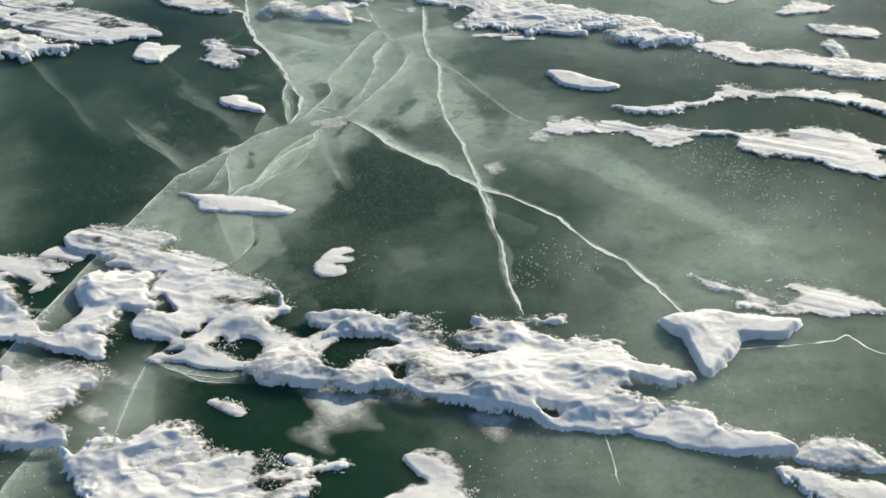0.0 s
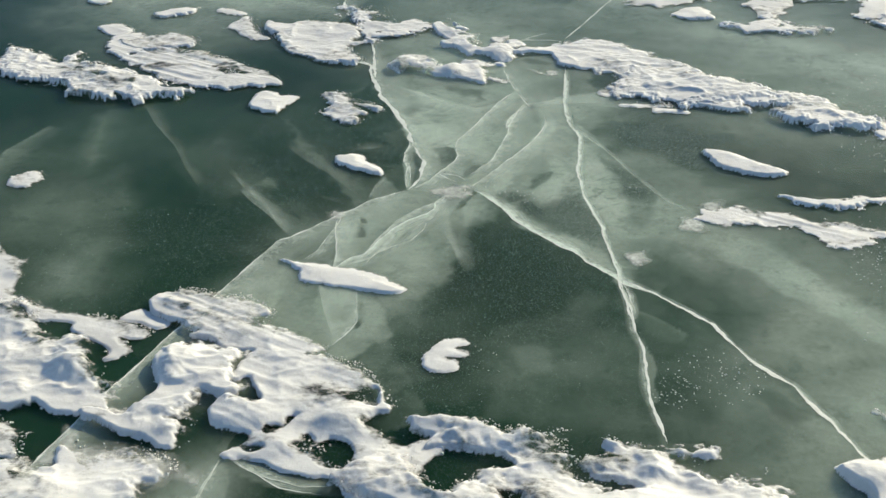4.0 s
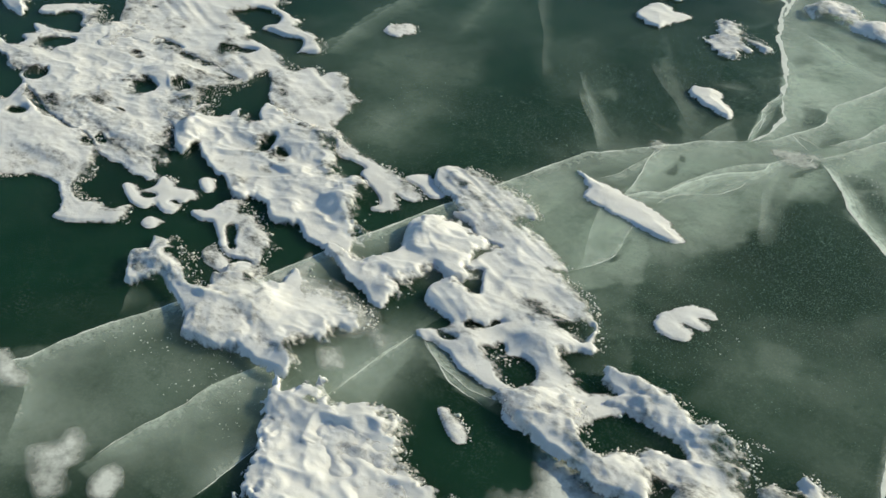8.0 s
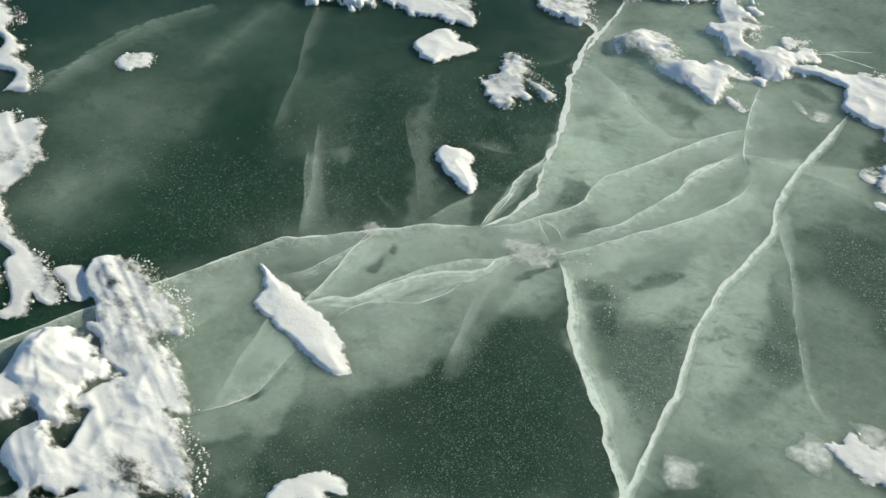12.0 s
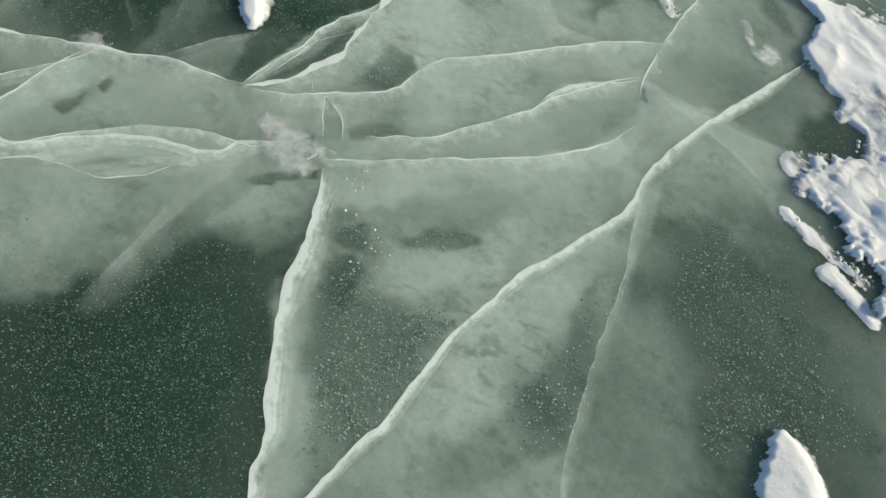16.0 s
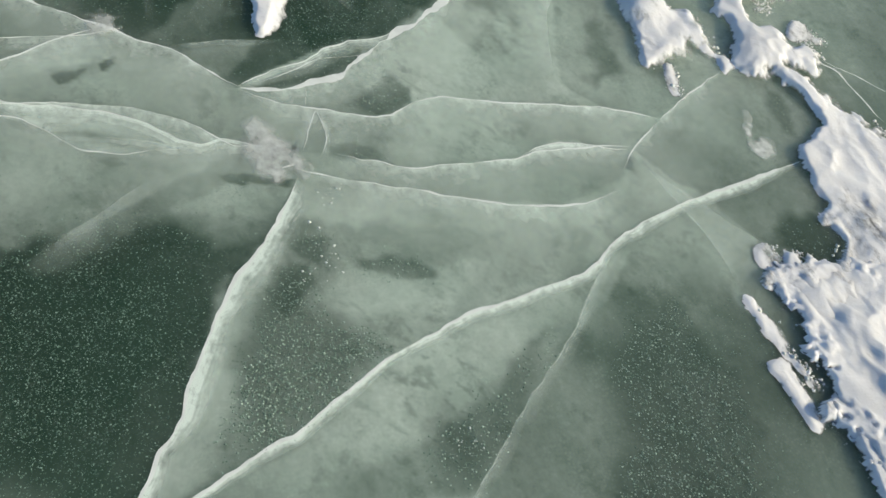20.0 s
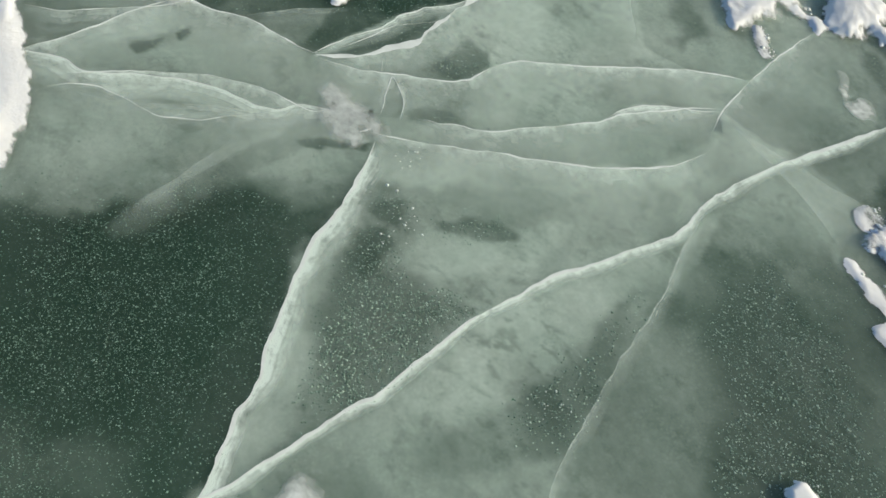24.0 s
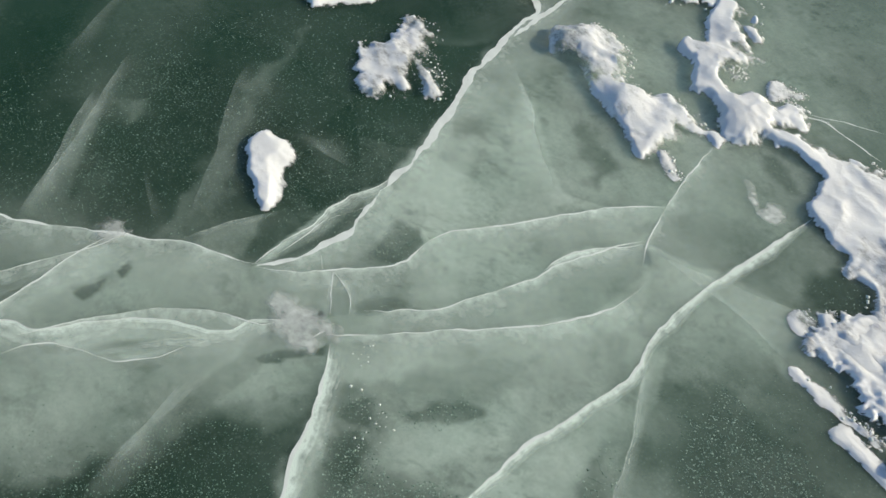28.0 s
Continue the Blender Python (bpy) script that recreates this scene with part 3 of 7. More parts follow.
haze([(-0.319, 2.154), (-0.316, 2.059), (-0.222, 1.908)], [(1, 0.12, 0.3), (-1, 0.08, 0.3)])
haze([(-0.361, 2.204), (-0.34, 2.148), (-0.27, 2.001), (-0.208, 1.889), (-0.164, 1.813)], [(-1, 0.14, 0.3)])
haze([(-0.043, 2.9), (-0.007, 2.974), (0.004, 3.028), (-0.006, 3.069)], [(-1, 0.06, 0.35)])
haze([(-0.169, 2.64), (-0.133, 2.697), (-0.076, 2.753), (-0.046, 2.842), (-0.018, 2.92)], [(1, 0.05, 0.3)])
haze([(-0.362, 2.96), (-0.331, 2.988), (-0.279, 2.992), (-0.21, 3.016)], [(-1, 0.1, 0.3)])
haze([(-0.571, 2.307), (-0.572, 2.196), (-0.551, 2.082)], [(-1, 0.12, 0.3)])
haze([(0.125, 2.943), (0.196, 2.795), (0.262, 2.676), (0.358, 2.579)], [(-1, 0.12, 0.3)])
haze([(-0.254, 2.702), (-0.216, 2.697), (-0.168, 2.684)], [(1, 0.03, 0.4)])
haze([(-0.245, 2.546), (-0.265, 2.515), (-0.276, 2.48), (-0.28, 2.442), (-0.302, 2.39), (-0.338, 2.367), (-0.373, 2.336), (-0.388, 2.305), (-0.39, 2.276)], [(1, 0.16, 0.4)])
haze([(0.026, 3.086), (0.134, 2.88), (0.24, 2.728), (0.373, 2.62)], [(-1, 0.2, 0.3)])
haze([(0.37, 2.558), (0.51, 2.475), (0.644, 2.291), (0.763, 2.196)], [(1, 0.05, 0.4), (-1, 0.07, 0.4)])
haze([(0.096, 2.218), (0.187, 2.221), (0.332, 2.13)], [(-1, 0.06, 0.3)])
haze([(-0.242, 2.416), (-0.187, 2.34), (-0.149, 2.276)], [(1, 0.05, 0.25)])
haze([(-1.516, 2.359), (-1.506, 2.494), (-1.521, 2.689)], [(-1, 0.08, 0.25)])
haze([(0.415, 2.473), (0.576, 2.358), (0.707, 2.227), (0.871, 2.06)], [(1, 0.07, 0.45), (-1, 0.05, 0.45)])
haze([(-1.316, 2.916), (-1.192, 2.484), (-1.065, 2.123)], [(1, 0.09, 0.3), (-1, 0.06, 0.3)])
haze([(0.117, 4.011), (0.525, 3.82), (0.88, 3.554), (1.301, 3.287)], [(1, 0.22, 0.45), (-1, 0.22, 0.45)])
haze([(-1.696, 3.855), (-1.386, 3.955), (-0.831, 3.796)], [(1, 0.2, 0.55), (-1, 0.2, 0.5)])
haze([(-0.568, 2.943), (-0.512, 2.907), (-0.498, 2.903)], [(1, 0.03, 0.3), (-1, 0.03, 0.3)])
haze([(-0.159, 3.155), (-0.079, 3.275)], [(-1, 0.06, 0.4)])
haze([(0.121, 2.184), (0.16, 2.214), (0.197, 2.239)], [(1, 0.07, 0.5), (-1, 0.06, 0.4)])
haze([(-1.476, 2.372), (-1.538, 2.614), (-1.476, 2.831)], [(-1, 0.08, 0.3)])
haze([(-1.14, 1.026), (-1.07, 1.103), (-1.053, 1.157)], [(-1, 0.2, 0.4)])
haze([(-0.026, 2.598), (0.088, 2.626), (0.171, 2.544)], [(1, 0.1, 0.4)])
haze([(-1.115, 2.584), (-1.056, 2.382), (-1.091, 2.18)], [(1, 0.08, 0.2), (-1, 0.08, 0.2)])


SHEETS = []


def milky(whiteness, strength, feather, outline, edge=0, reach=0.0):
    """A milky or clear panel in the ice, sharp or soft at its rim; with an edge it fades away from the first points of the outline."""
    SHEETS.append((whiteness, strength, feather, np.array(outline), edge, reach))


milky(0.5, 0.75, 0.02, [(-0.167, 2.645), (-0.124, 2.738), (-0.052, 2.879), (0.004, 2.949), (0.024, 2.988), (0.06, 3.017), (0.075, 2.956), (0.08, 2.898), (0.081, 2.831), (0.08, 2.775), (0.086, 2.727), (0.098, 2.666), (0.114, 2.607), (0.136, 2.553), (0.155, 2.498), (0.17, 2.416), (0.185, 2.368), (0.2, 2.334), (0.185, 2.319), (0.125, 2.363), (0.079, 2.405), (0.023, 2.445), (-0.023, 2.487), (-0.072, 2.545), (-0.109, 2.595)])
milky(0.06, 0.9, 0.08, [(-0.212, 2.274), (-0.196, 2.322), (-0.157, 2.36), (-0.178, 2.422), (-0.149, 2.484), (-0.098, 2.545), (-0.081, 2.518), (-0.027, 2.477), (0.027, 2.432), (0.084, 2.394), (0.134, 2.35), (0.179, 2.305), (0.226, 2.256), (0.223, 2.226), (0.165, 2.057), (-0.029, 2.006), (-0.207, 2.064)])
milky(0.2, 0.6, 0.05, [(0.1, 2.167), (0.083, 2.213), (0.119, 2.25), (0.166, 2.23), (0.162, 2.185)])
milky(0.66, 0.8, 0.08, [(-0.378, 2.315), (-0.372, 2.341), (-0.333, 2.378), (-0.293, 2.404), (-0.281, 2.444), (-0.274, 2.487), (-0.259, 2.543), (-0.238, 2.62), (-0.219, 2.661), (-0.173, 2.626), (-0.138, 2.575), (-0.146, 2.512), (-0.188, 2.458), (-0.193, 2.403), (-0.214, 2.34), (-0.234, 2.279), (-0.276, 2.203), (-0.39, 2.227)])
milky(0.86, 0.8, 0.006, [(-0.446, 2.239), (-0.404, 2.321), (-0.388, 2.364), (-0.361, 2.419), (-0.325, 2.473), (-0.296, 2.504), (-0.273, 2.517), (-0.26, 2.543), (-0.26, 2.523), (-0.282, 2.479), (-0.293, 2.433), (-0.301, 2.407), (-0.336, 2.378), (-0.375, 2.342), (-0.39, 2.318), (-0.415, 2.233)])
milky(0.3, 0.7, 0.006, [(-0.336, 2.378), (-0.323, 2.413), (-0.302, 2.451), (-0.282, 2.482), (-0.286, 2.446), (-0.302, 2.412), (-0.321, 2.389)])
milky(1, 0.9, 0.004, [(-0.305, 2.399), (-0.303, 2.422), (-0.283, 2.444), (-0.283, 2.425), (-0.292, 2.404)])
milky(0.86, 0.7, 0.012, [(-0.465, 2.336), (-0.476, 2.402), (-0.498, 2.478), (-0.481, 2.491), (-0.44, 2.491), (-0.433, 2.456), (-0.448, 2.42), (-0.45, 2.361)])
milky(0.64, 0.7, 0.02, [(-0.467, 2.5), (-0.425, 2.547), (-0.396, 2.586), (-0.357, 2.622), (-0.316, 2.65), (-0.286, 2.695), (-0.248, 2.668), (-0.244, 2.622), (-0.261, 2.554), (-0.278, 2.519), (-0.32, 2.492), (-0.362, 2.429), (-0.403, 2.417)])
milky(0.15, 0.8, 0.005, [(-0.208, 2.558), (-0.201, 2.584), (-0.178, 2.631), (-0.166, 2.621), (-0.178, 2.596), (-0.191, 2.57)])
milky(0.34, 0.7, 0.012, [(-0.461, 2.527), (-0.527, 2.598), (-0.526, 2.638), (-0.438, 2.554)])
milky(0.42, 0.75, 0.008, [(-0.437, 2.551), (-0.435, 2.617), (-0.424, 2.672), (-0.398, 2.648), (-0.373, 2.616), (-0.403, 2.583)])
milky(0.32, 0.6, 0.012, [(-0.483, 2.783), (-0.521, 2.837), (-0.496, 2.871), (-0.41, 2.845), (-0.401, 2.785), (-0.44, 2.759)])
milky(0.92, 0.9, 0.004, [(-0.343, 2.617), (-0.363, 2.669), (-0.387, 2.767), (-0.379, 2.846), (-0.355, 2.765), (-0.344, 2.719), (-0.339, 2.659)])
milky(0.4, 0.9, 0.004, [(-0.333, 2.652), (-0.344, 2.719), (-0.376, 2.845), (-0.352, 2.816), (-0.334, 2.78), (-0.327, 2.735), (-0.325, 2.688)])
milky(0.88, 0.8, 0.02, [(-0.338, 2.625), (-0.315, 2.707), (-0.321, 2.771), (-0.368, 2.851), (-0.384, 2.916), (-0.421, 2.985), (-0.471, 3.056), (-0.409, 3.017), (-0.36, 2.911), (-0.319, 2.828), (-0.282, 2.769), (-0.283, 2.711), (-0.309, 2.67)], 9, 0.09)
milky(0.26, 0.75, 0.008, [(-0.283, 2.772), (-0.3, 2.813), (-0.286, 2.85), (-0.256, 2.831), (-0.245, 2.794), (-0.262, 2.777)])
milky(0.3, 0.75, 0.006, [(-0.214, 2.71), (-0.21, 2.737), (-0.185, 2.76), (-0.175, 2.744), (-0.193, 2.715)])
milky(0.5, 0.85, 0.004, [(-0.215, 2.661), (-0.279, 2.709), (-0.228, 2.706), (-0.203, 2.684)])
milky(0.84, 0.8, 0.006, [(-0.192, 2.7), (-0.18, 2.723), (-0.164, 2.756), (-0.145, 2.845), (-0.133, 2.91), (-0.11, 2.848), (-0.146, 2.748), (-0.158, 2.669)])
milky(0.42, 0.7, 0.004, [(-0.166, 2.661), (-0.14, 2.734), (-0.095, 2.805), (-0.087, 2.789), (-0.133, 2.719), (-0.158, 2.663)])
milky(0.82, 0.7, 0.02, [(-0.164, 2.633), (-0.13, 2.718), (-0.075, 2.809), (-0.024, 2.925), (-0.008, 2.854), (-0.052, 2.76), (-0.089, 2.666), (-0.126, 2.612)])
milky(0.78, 0.8, 0.006, [(-0.421, 3.189), (-0.298, 3.122), (-0.231, 3.088), (-0.229, 3.045), (-0.271, 3.007), (-0.327, 3.073), (-0.398, 3.135), (-0.444, 3.169)])
milky(0.86, 0.7, 0.01, [(-0.493, 2.885), (-0.389, 2.968), (-0.342, 2.984), (-0.271, 3.007), (-0.227, 3.02), (-0.19, 3.064), (-0.21, 2.974), (-0.242, 2.893), (-0.259, 2.802), (-0.321, 2.795)])
milky(0.56, 0.8, 0.006, [(-0.436, 3.204), (-0.289, 3.121), (-0.223, 3.092), (-0.161, 3.131), (-0.119, 3.213), (-0.146, 3.284), (-0.18, 3.372), (-0.238, 3.285), (-0.358, 3.302), (-0.43, 3.316)])
milky(0.74, 0.75, 0.006, [(-0.269, 2.813), (-0.242, 2.893), (-0.202, 3.003), (-0.153, 3.147), (-0.112, 3.211), (-0.09, 3.163), (-0.073, 3.131), (-0.096, 3.09), (-0.125, 3.026), (-0.114, 2.972), (-0.123, 2.895), (-0.136, 2.84), (-0.163, 2.764)])
milky(1.1, 0.95, 0.003, [(-0.114, 2.966), (-0.128, 3.014), (-0.117, 3.055), (-0.095, 3.084), (-0.108, 3.029), (-0.113, 2.992)])
milky(0.6, 0.85, 0.008, [(-0.156, 2.732), (-0.133, 2.838), (-0.108, 2.969), (-0.094, 3.075), (-0.077, 3.132), (-0.031, 3.083), (-0.023, 3.03), (-0.028, 2.968), (-0.051, 2.887), (-0.091, 2.817), (-0.141, 2.725)])
milky(0.84, 0.8, 0.008, [(-0.114, 2.77), (-0.09, 2.816), (-0.042, 2.906), (-0.026, 2.966), (-0.022, 3.043), (-0.03, 3.081), (-0.013, 3.078), (0.007, 3.038), (0.019, 2.991), (-0.001, 2.952), (-0.06, 2.801), (-0.099, 2.734)])
milky(0.5, 0.9, 0.004, [(-0.08, 3.136), (-0.115, 3.217), (-0.17, 3.377), (-0.133, 3.444), (-0.023, 3.482), (0.014, 3.418), (0.024, 3.33), (0.029, 3.19), (-0.037, 3.15)])
milky(0.42, 0.7, 0.006, [(-0.102, 3.208), (-0.067, 3.274), (0.013, 3.315), (0.028, 3.191), (-0.037, 3.151), (-0.073, 3.14)])
milky(0.72, 0.75, 0.012, [(-0.072, 3.129), (-0.037, 3.15), (0.033, 3.189), (0.04, 3.14), (0.067, 3.019), (0.067, 2.961), (0.027, 2.999), (0.007, 3.038), (-0.022, 3.084)])
milky(0.36, 0.85, 0.012, [(0.037, 3.192), (0.026, 3.392), (0.138, 3.356), (0.233, 3.408), (0.406, 3.342), (0.297, 3.215), (0.168, 3.217)])
milky(0.08, 0.85, 0.025, [(0.123, 3.275), (0.116, 3.311), (0.124, 3.34), (0.151, 3.353), (0.176, 3.353), (0.193, 3.31), (0.182, 3.258), (0.147, 3.256)])
milky(0.6, 0.8, 0.012, [(0.04, 3.132), (0.039, 3.183), (0.148, 3.248), (0.219, 3.25), (0.178, 3.209)])
milky(0.9, 0.9, 0.03, [(-0.086, 2.555), (-0.059, 2.509), (-0.024, 2.48), (0.013, 2.447), (0.042, 2.426), (0.073, 2.402), (0.09, 2.394), (0.118, 2.365), (0.137, 2.344), (0.166, 2.322), (0.21, 2.276), (0.236, 2.338), (0.185, 2.368), (0.124, 2.42), (0.05, 2.479), (-0.005, 2.538), (-0.071, 2.6)], 11, 0.05)
milky(0.22, 0.6, 0.012, [(-0.029, 2.563), (-0.042, 2.593), (-0.025, 2.612), (-0.003, 2.577), (0.015, 2.545), (0.017, 2.527)])
milky(0.4, 0.6, 0.05, [(0.048, 2.503), (0.045, 2.597), (0.065, 2.671), (0.105, 2.626), (0.136, 2.548), (0.154, 2.466), (0.157, 2.43), (0.145, 2.425)])
milky(0.82, 0.7, 0.02, [(-0.006, 2.599), (-0.035, 2.669), (0.01, 2.766), (0.022, 2.838), (0.077, 2.751), (0.039, 2.662), (0.033, 2.613)])
milky(0.84, 0.7, 0.004, [(0.194, 2.341), (0.185, 2.37), (0.175, 2.414), (0.161, 2.463), (0.159, 2.496), (0.14, 2.551), (0.119, 2.605), (0.103, 2.663), (0.094, 2.723), (0.084, 2.772), (0.089, 2.827), (0.087, 2.893), (0.085, 2.951), (0.067, 2.993), (0.075, 3.034), (0.131, 2.953), (0.171, 2.85), (0.218, 2.766), (0.307, 2.664), (0.297, 2.481), (0.243, 2.334)], 14, 0.065)
milky(0.3, 0.6, 0.05, [(0.209, 2.535), (0.216, 2.604), (0.218, 2.66), (0.308, 2.615), (0.257, 2.492)])
milky(0.22, 0.8, 0.03, [(0.199, 2.941), (0.149, 3.024), (0.224, 3.025), (0.304, 3.006), (0.388, 3.007), (0.474, 3.015), (0.563, 2.993), (0.465, 2.768), (0.368, 2.819), (0.266, 2.891)])
milky(0.38, 0.7, 0.02, [(0.192, 2.843), (0.216, 2.893), (0.367, 2.809), (0.422, 2.774), (0.356, 2.619), (0.239, 2.754)])
milky(0.6, 0.7, 0.01, [(0.105, 3.143), (0.125, 3.16), (0.214, 3.154), (0.269, 3.14), (0.218, 3.136)])
milky(0.8, 0.7, 0.008, [(-0.495, 2.459), (-0.484, 2.485), (-0.43, 2.473), (-0.442, 2.437), (-0.445, 2.398), (-0.439, 2.354), (-0.449, 2.301), (-0.472, 2.266), (-0.474, 2.306), (-0.479, 2.378)])
milky(0.42, 0.6, 0.008, [(-0.532, 2.265), (-0.527, 2.356), (-0.522, 2.425), (-0.505, 2.454), (-0.489, 2.384), (-0.481, 2.32), (-0.495, 2.279)])
milky(0.8, 0.75, 0.005, [(-0.404, 2.248), (-0.416, 2.302), (-0.402, 2.352), (-0.357, 2.423), (-0.31, 2.494), (-0.267, 2.536), (-0.275, 2.49), (-0.287, 2.417), (-0.306, 2.39), (-0.288, 2.458), (-0.318, 2.417), (-0.338, 2.371), (-0.366, 2.33), (-0.387, 2.285)])
milky(0.56, 0.6, 0.012, [(-0.564, 2.065), (-0.556, 2.114), (-0.543, 2.172), (-0.508, 2.173), (-0.475, 2.165), (-0.495, 2.122), (-0.517, 2.079)])
milky(0.15, 0.7, 0.004, [(-0.358, 2.082), (-0.371, 2.122), (-0.372, 2.142), (-0.352, 2.106)])
milky(0.18, 0.7, 0.004, [(-0.319, 2.13), (-0.34, 2.163), (-0.341, 2.171), (-0.316, 2.142)])
milky(0.14, 0.9, 0.003, [(-0.372, 2.319), (-0.365, 2.339), (-0.34, 2.362), (-0.341, 2.344), (-0.36, 2.321)])
milky(0.14, 0.9, 0.003, [(-0.275, 2.409), (-0.275, 2.428), (-0.261, 2.439), (-0.263, 2.42)])
milky(0.14, 0.9, 0.003, [(-0.435, 2.392), (-0.435, 2.423), (-0.433, 2.442), (-0.42, 2.423), (-0.415, 2.395)])
milky(0.14, 0.9, 0.003, [(-0.436, 2.454), (-0.441, 2.478), (-0.428, 2.476), (-0.422, 2.456)])
milky(0.14, 0.9, 0.003, [(-0.212, 2.542), (-0.206, 2.574), (-0.194, 2.58), (-0.184, 2.568), (-0.201, 2.544)])
milky(0.3, 0.8, 0.006, [(-0.594, 2.366), (-0.619, 2.404), (-0.663, 2.461), (-0.742, 2.537), (-0.78, 2.582), (-0.749, 2.573), (-0.663, 2.502), (-0.573, 2.431), (-0.553, 2.413)], 5, 0.06)
milky(0.17, 0.6, 0.1, [(-0.805, 2.506), (-0.838, 2.536), (-1.002, 2.693), (-1.027, 2.746), (-0.935, 2.857), (-0.806, 2.745), (-0.741, 2.606), (-0.767, 2.552)])
milky(0.27, 0.7, 0.03, [(-0.461, 2.519), (-0.456, 2.553), (-0.527, 2.625), (-0.624, 2.724), (-0.7, 2.822), (-0.765, 2.95), (-0.668, 2.837), (-0.594, 2.738), (-0.448, 2.62), (-0.432, 2.559)])
milky(0.32, 0.7, 0.03, [(-0.748, 2.607), (-0.737, 2.638), (-0.702, 2.63), (-0.699, 2.602)])
milky(0.2, 0.6, 0.08, [(-1.344, 2.311), (-1.297, 2.54), (-1.153, 2.653), (-1.05, 2.477), (-1.043, 2.36), (-1.047, 2.191)])
milky(0.52, 0.8, 0.006, [(-0.554, 1.392), (-0.546, 1.436), (-0.533, 1.519), (-0.544, 1.586), (-0.551, 1.638), (-0.525, 1.638), (-0.503, 1.606), (-0.49, 1.538), (-0.478, 1.482), (-0.515, 1.403)], 5, 0.08)
milky(0.32, 0.8, 0.004, [(-0.51, 1.626), (-0.518, 1.647), (-0.432, 1.615), (-0.367, 1.603), (-0.309, 1.612), (-0.312, 1.597), (-0.383, 1.592), (-0.45, 1.604)])
milky(0.46, 0.7, 0.008, [(-0.578, 2.062), (-0.556, 2.129), (-0.547, 2.207), (-0.486, 2.2), (-0.471, 2.117), (-0.427, 2.028), (-0.403, 1.996), (-0.435, 1.969), (-0.525, 2.03)])
milky(0.6, 0.7, 0.012, [(-0.42, 1.958), (-0.364, 2.056), (-0.373, 2.16), (-0.329, 2.165), (-0.279, 2.038), (-0.356, 1.947)])
milky(0.1, 0.8, 0.004, [(-0.366, 2.049), (-0.372, 2.069), (-0.365, 2.086), (-0.354, 2.061)])
milky(0.56, 0.6, 0.03, [(-0.416, 2.256), (-0.364, 2.342), (-0.324, 2.364), (-0.236, 2.492), (-0.168, 2.447), (-0.168, 2.353), (-0.202, 2.241), (-0.238, 2.176), (-0.316, 2.179)])
milky(0.1, 0.75, 0.012, [(-0.02, 2.469), (0.052, 2.422), (0.13, 2.366), (0.193, 2.282), (0.175, 2.257), (0.115, 2.298), (0.038, 2.363)])
milky(0.12, 0.6, 0.02, [(0.458, 1.97), (0.523, 1.948), (0.571, 1.903), (0.533, 1.863), (0.483, 1.92)])
milky(0.66, 0.6, 0.03, [(0.409, 2.511), (0.54, 2.473), (0.662, 2.345), (0.763, 2.235), (0.87, 2.109), (0.844, 2.064), (0.707, 2.159), (0.579, 2.284), (0.439, 2.392)])
milky(0.5, 0.8, 0.005, [(0.242, 2.097), (0.277, 2.034), (0.279, 1.903), (0.259, 1.891), (0.248, 1.991)])
milky(0.13, 0.6, 0.05, [(-0.293, 2.077), (-0.216, 2.152), (-0.098, 2.126), (-0.06, 1.974), (-0.077, 1.832), (-0.209, 1.834), (-0.271, 1.956)])
milky(0.22, 0.5, 0.06, [(-0.067, 2.084), (0.131, 2.174), (0.243, 2.056), (0.262, 1.828), (0.106, 1.792), (-0.051, 1.832)])
milky(0.24, 0.5, 0.012, [(-0.267, 2.631), (-0.213, 2.615), (-0.129, 2.298), (-0.152, 2.288), (-0.221, 2.496)])
milky(0.34, 0.6, 0.03, [(-0.022, 2.028), (0.048, 2.037), (0.077, 1.983), (0.023, 1.952)])
milky(0.004, 0.9, 0.02, [(-1.512, 1.255), (-1.403, 1.401), (-1.27, 1.57), (-1.071, 1.523), (-0.979, 1.418), (-1.045, 1.249), (-1.104, 1.13), (-1.183, 1.045), (-1.261, 1.129)])
milky(0.36, 0.6, 0.012, [(-0.514, 2.348), (-0.505, 2.395), (-0.489, 2.444), (-0.482, 2.399), (-0.47, 2.337), (-0.471, 2.244), (-0.53, 2.257)])
milky(0.2, 0.75, 0.04, [(0.17, 2.97), (0.156, 3.017), (0.165, 3.049), (0.226, 3.053), (0.276, 3.055), (0.357, 3.034), (0.472, 3.0), (0.51, 2.997), (0.393, 2.796), (0.304, 2.88), (0.228, 2.919)])
milky(0.22, 0.7, 0.03, [(0.227, 2.645), (0.201, 2.699), (0.181, 2.756), (0.167, 2.81), (0.146, 2.857), (0.176, 2.843), (0.226, 2.773), (0.262, 2.72), (0.298, 2.673), (0.28, 2.616)])
milky(0.2, 0.8, 0.012, [(-0.035, 2.661), (-0.031, 2.696), (-0.005, 2.739), (0.015, 2.752), (0.026, 2.749), (0.016, 2.717), (-0.007, 2.681), (-0.021, 2.66)])
milky(0.2, 0.8, 0.01, [(-0.076, 2.594), (-0.089, 2.617), (-0.081, 2.642), (-0.051, 2.631), (-0.039, 2.618), (-0.057, 2.603)])
milky(0.2, 0.8, 0.014, [(-0.014, 2.536), (-0.046, 2.562), (-0.052, 2.585), (-0.042, 2.607), (-0.017, 2.597), (-0.004, 2.578), (0.008, 2.559), (0.029, 2.54), (0.017, 2.527)])
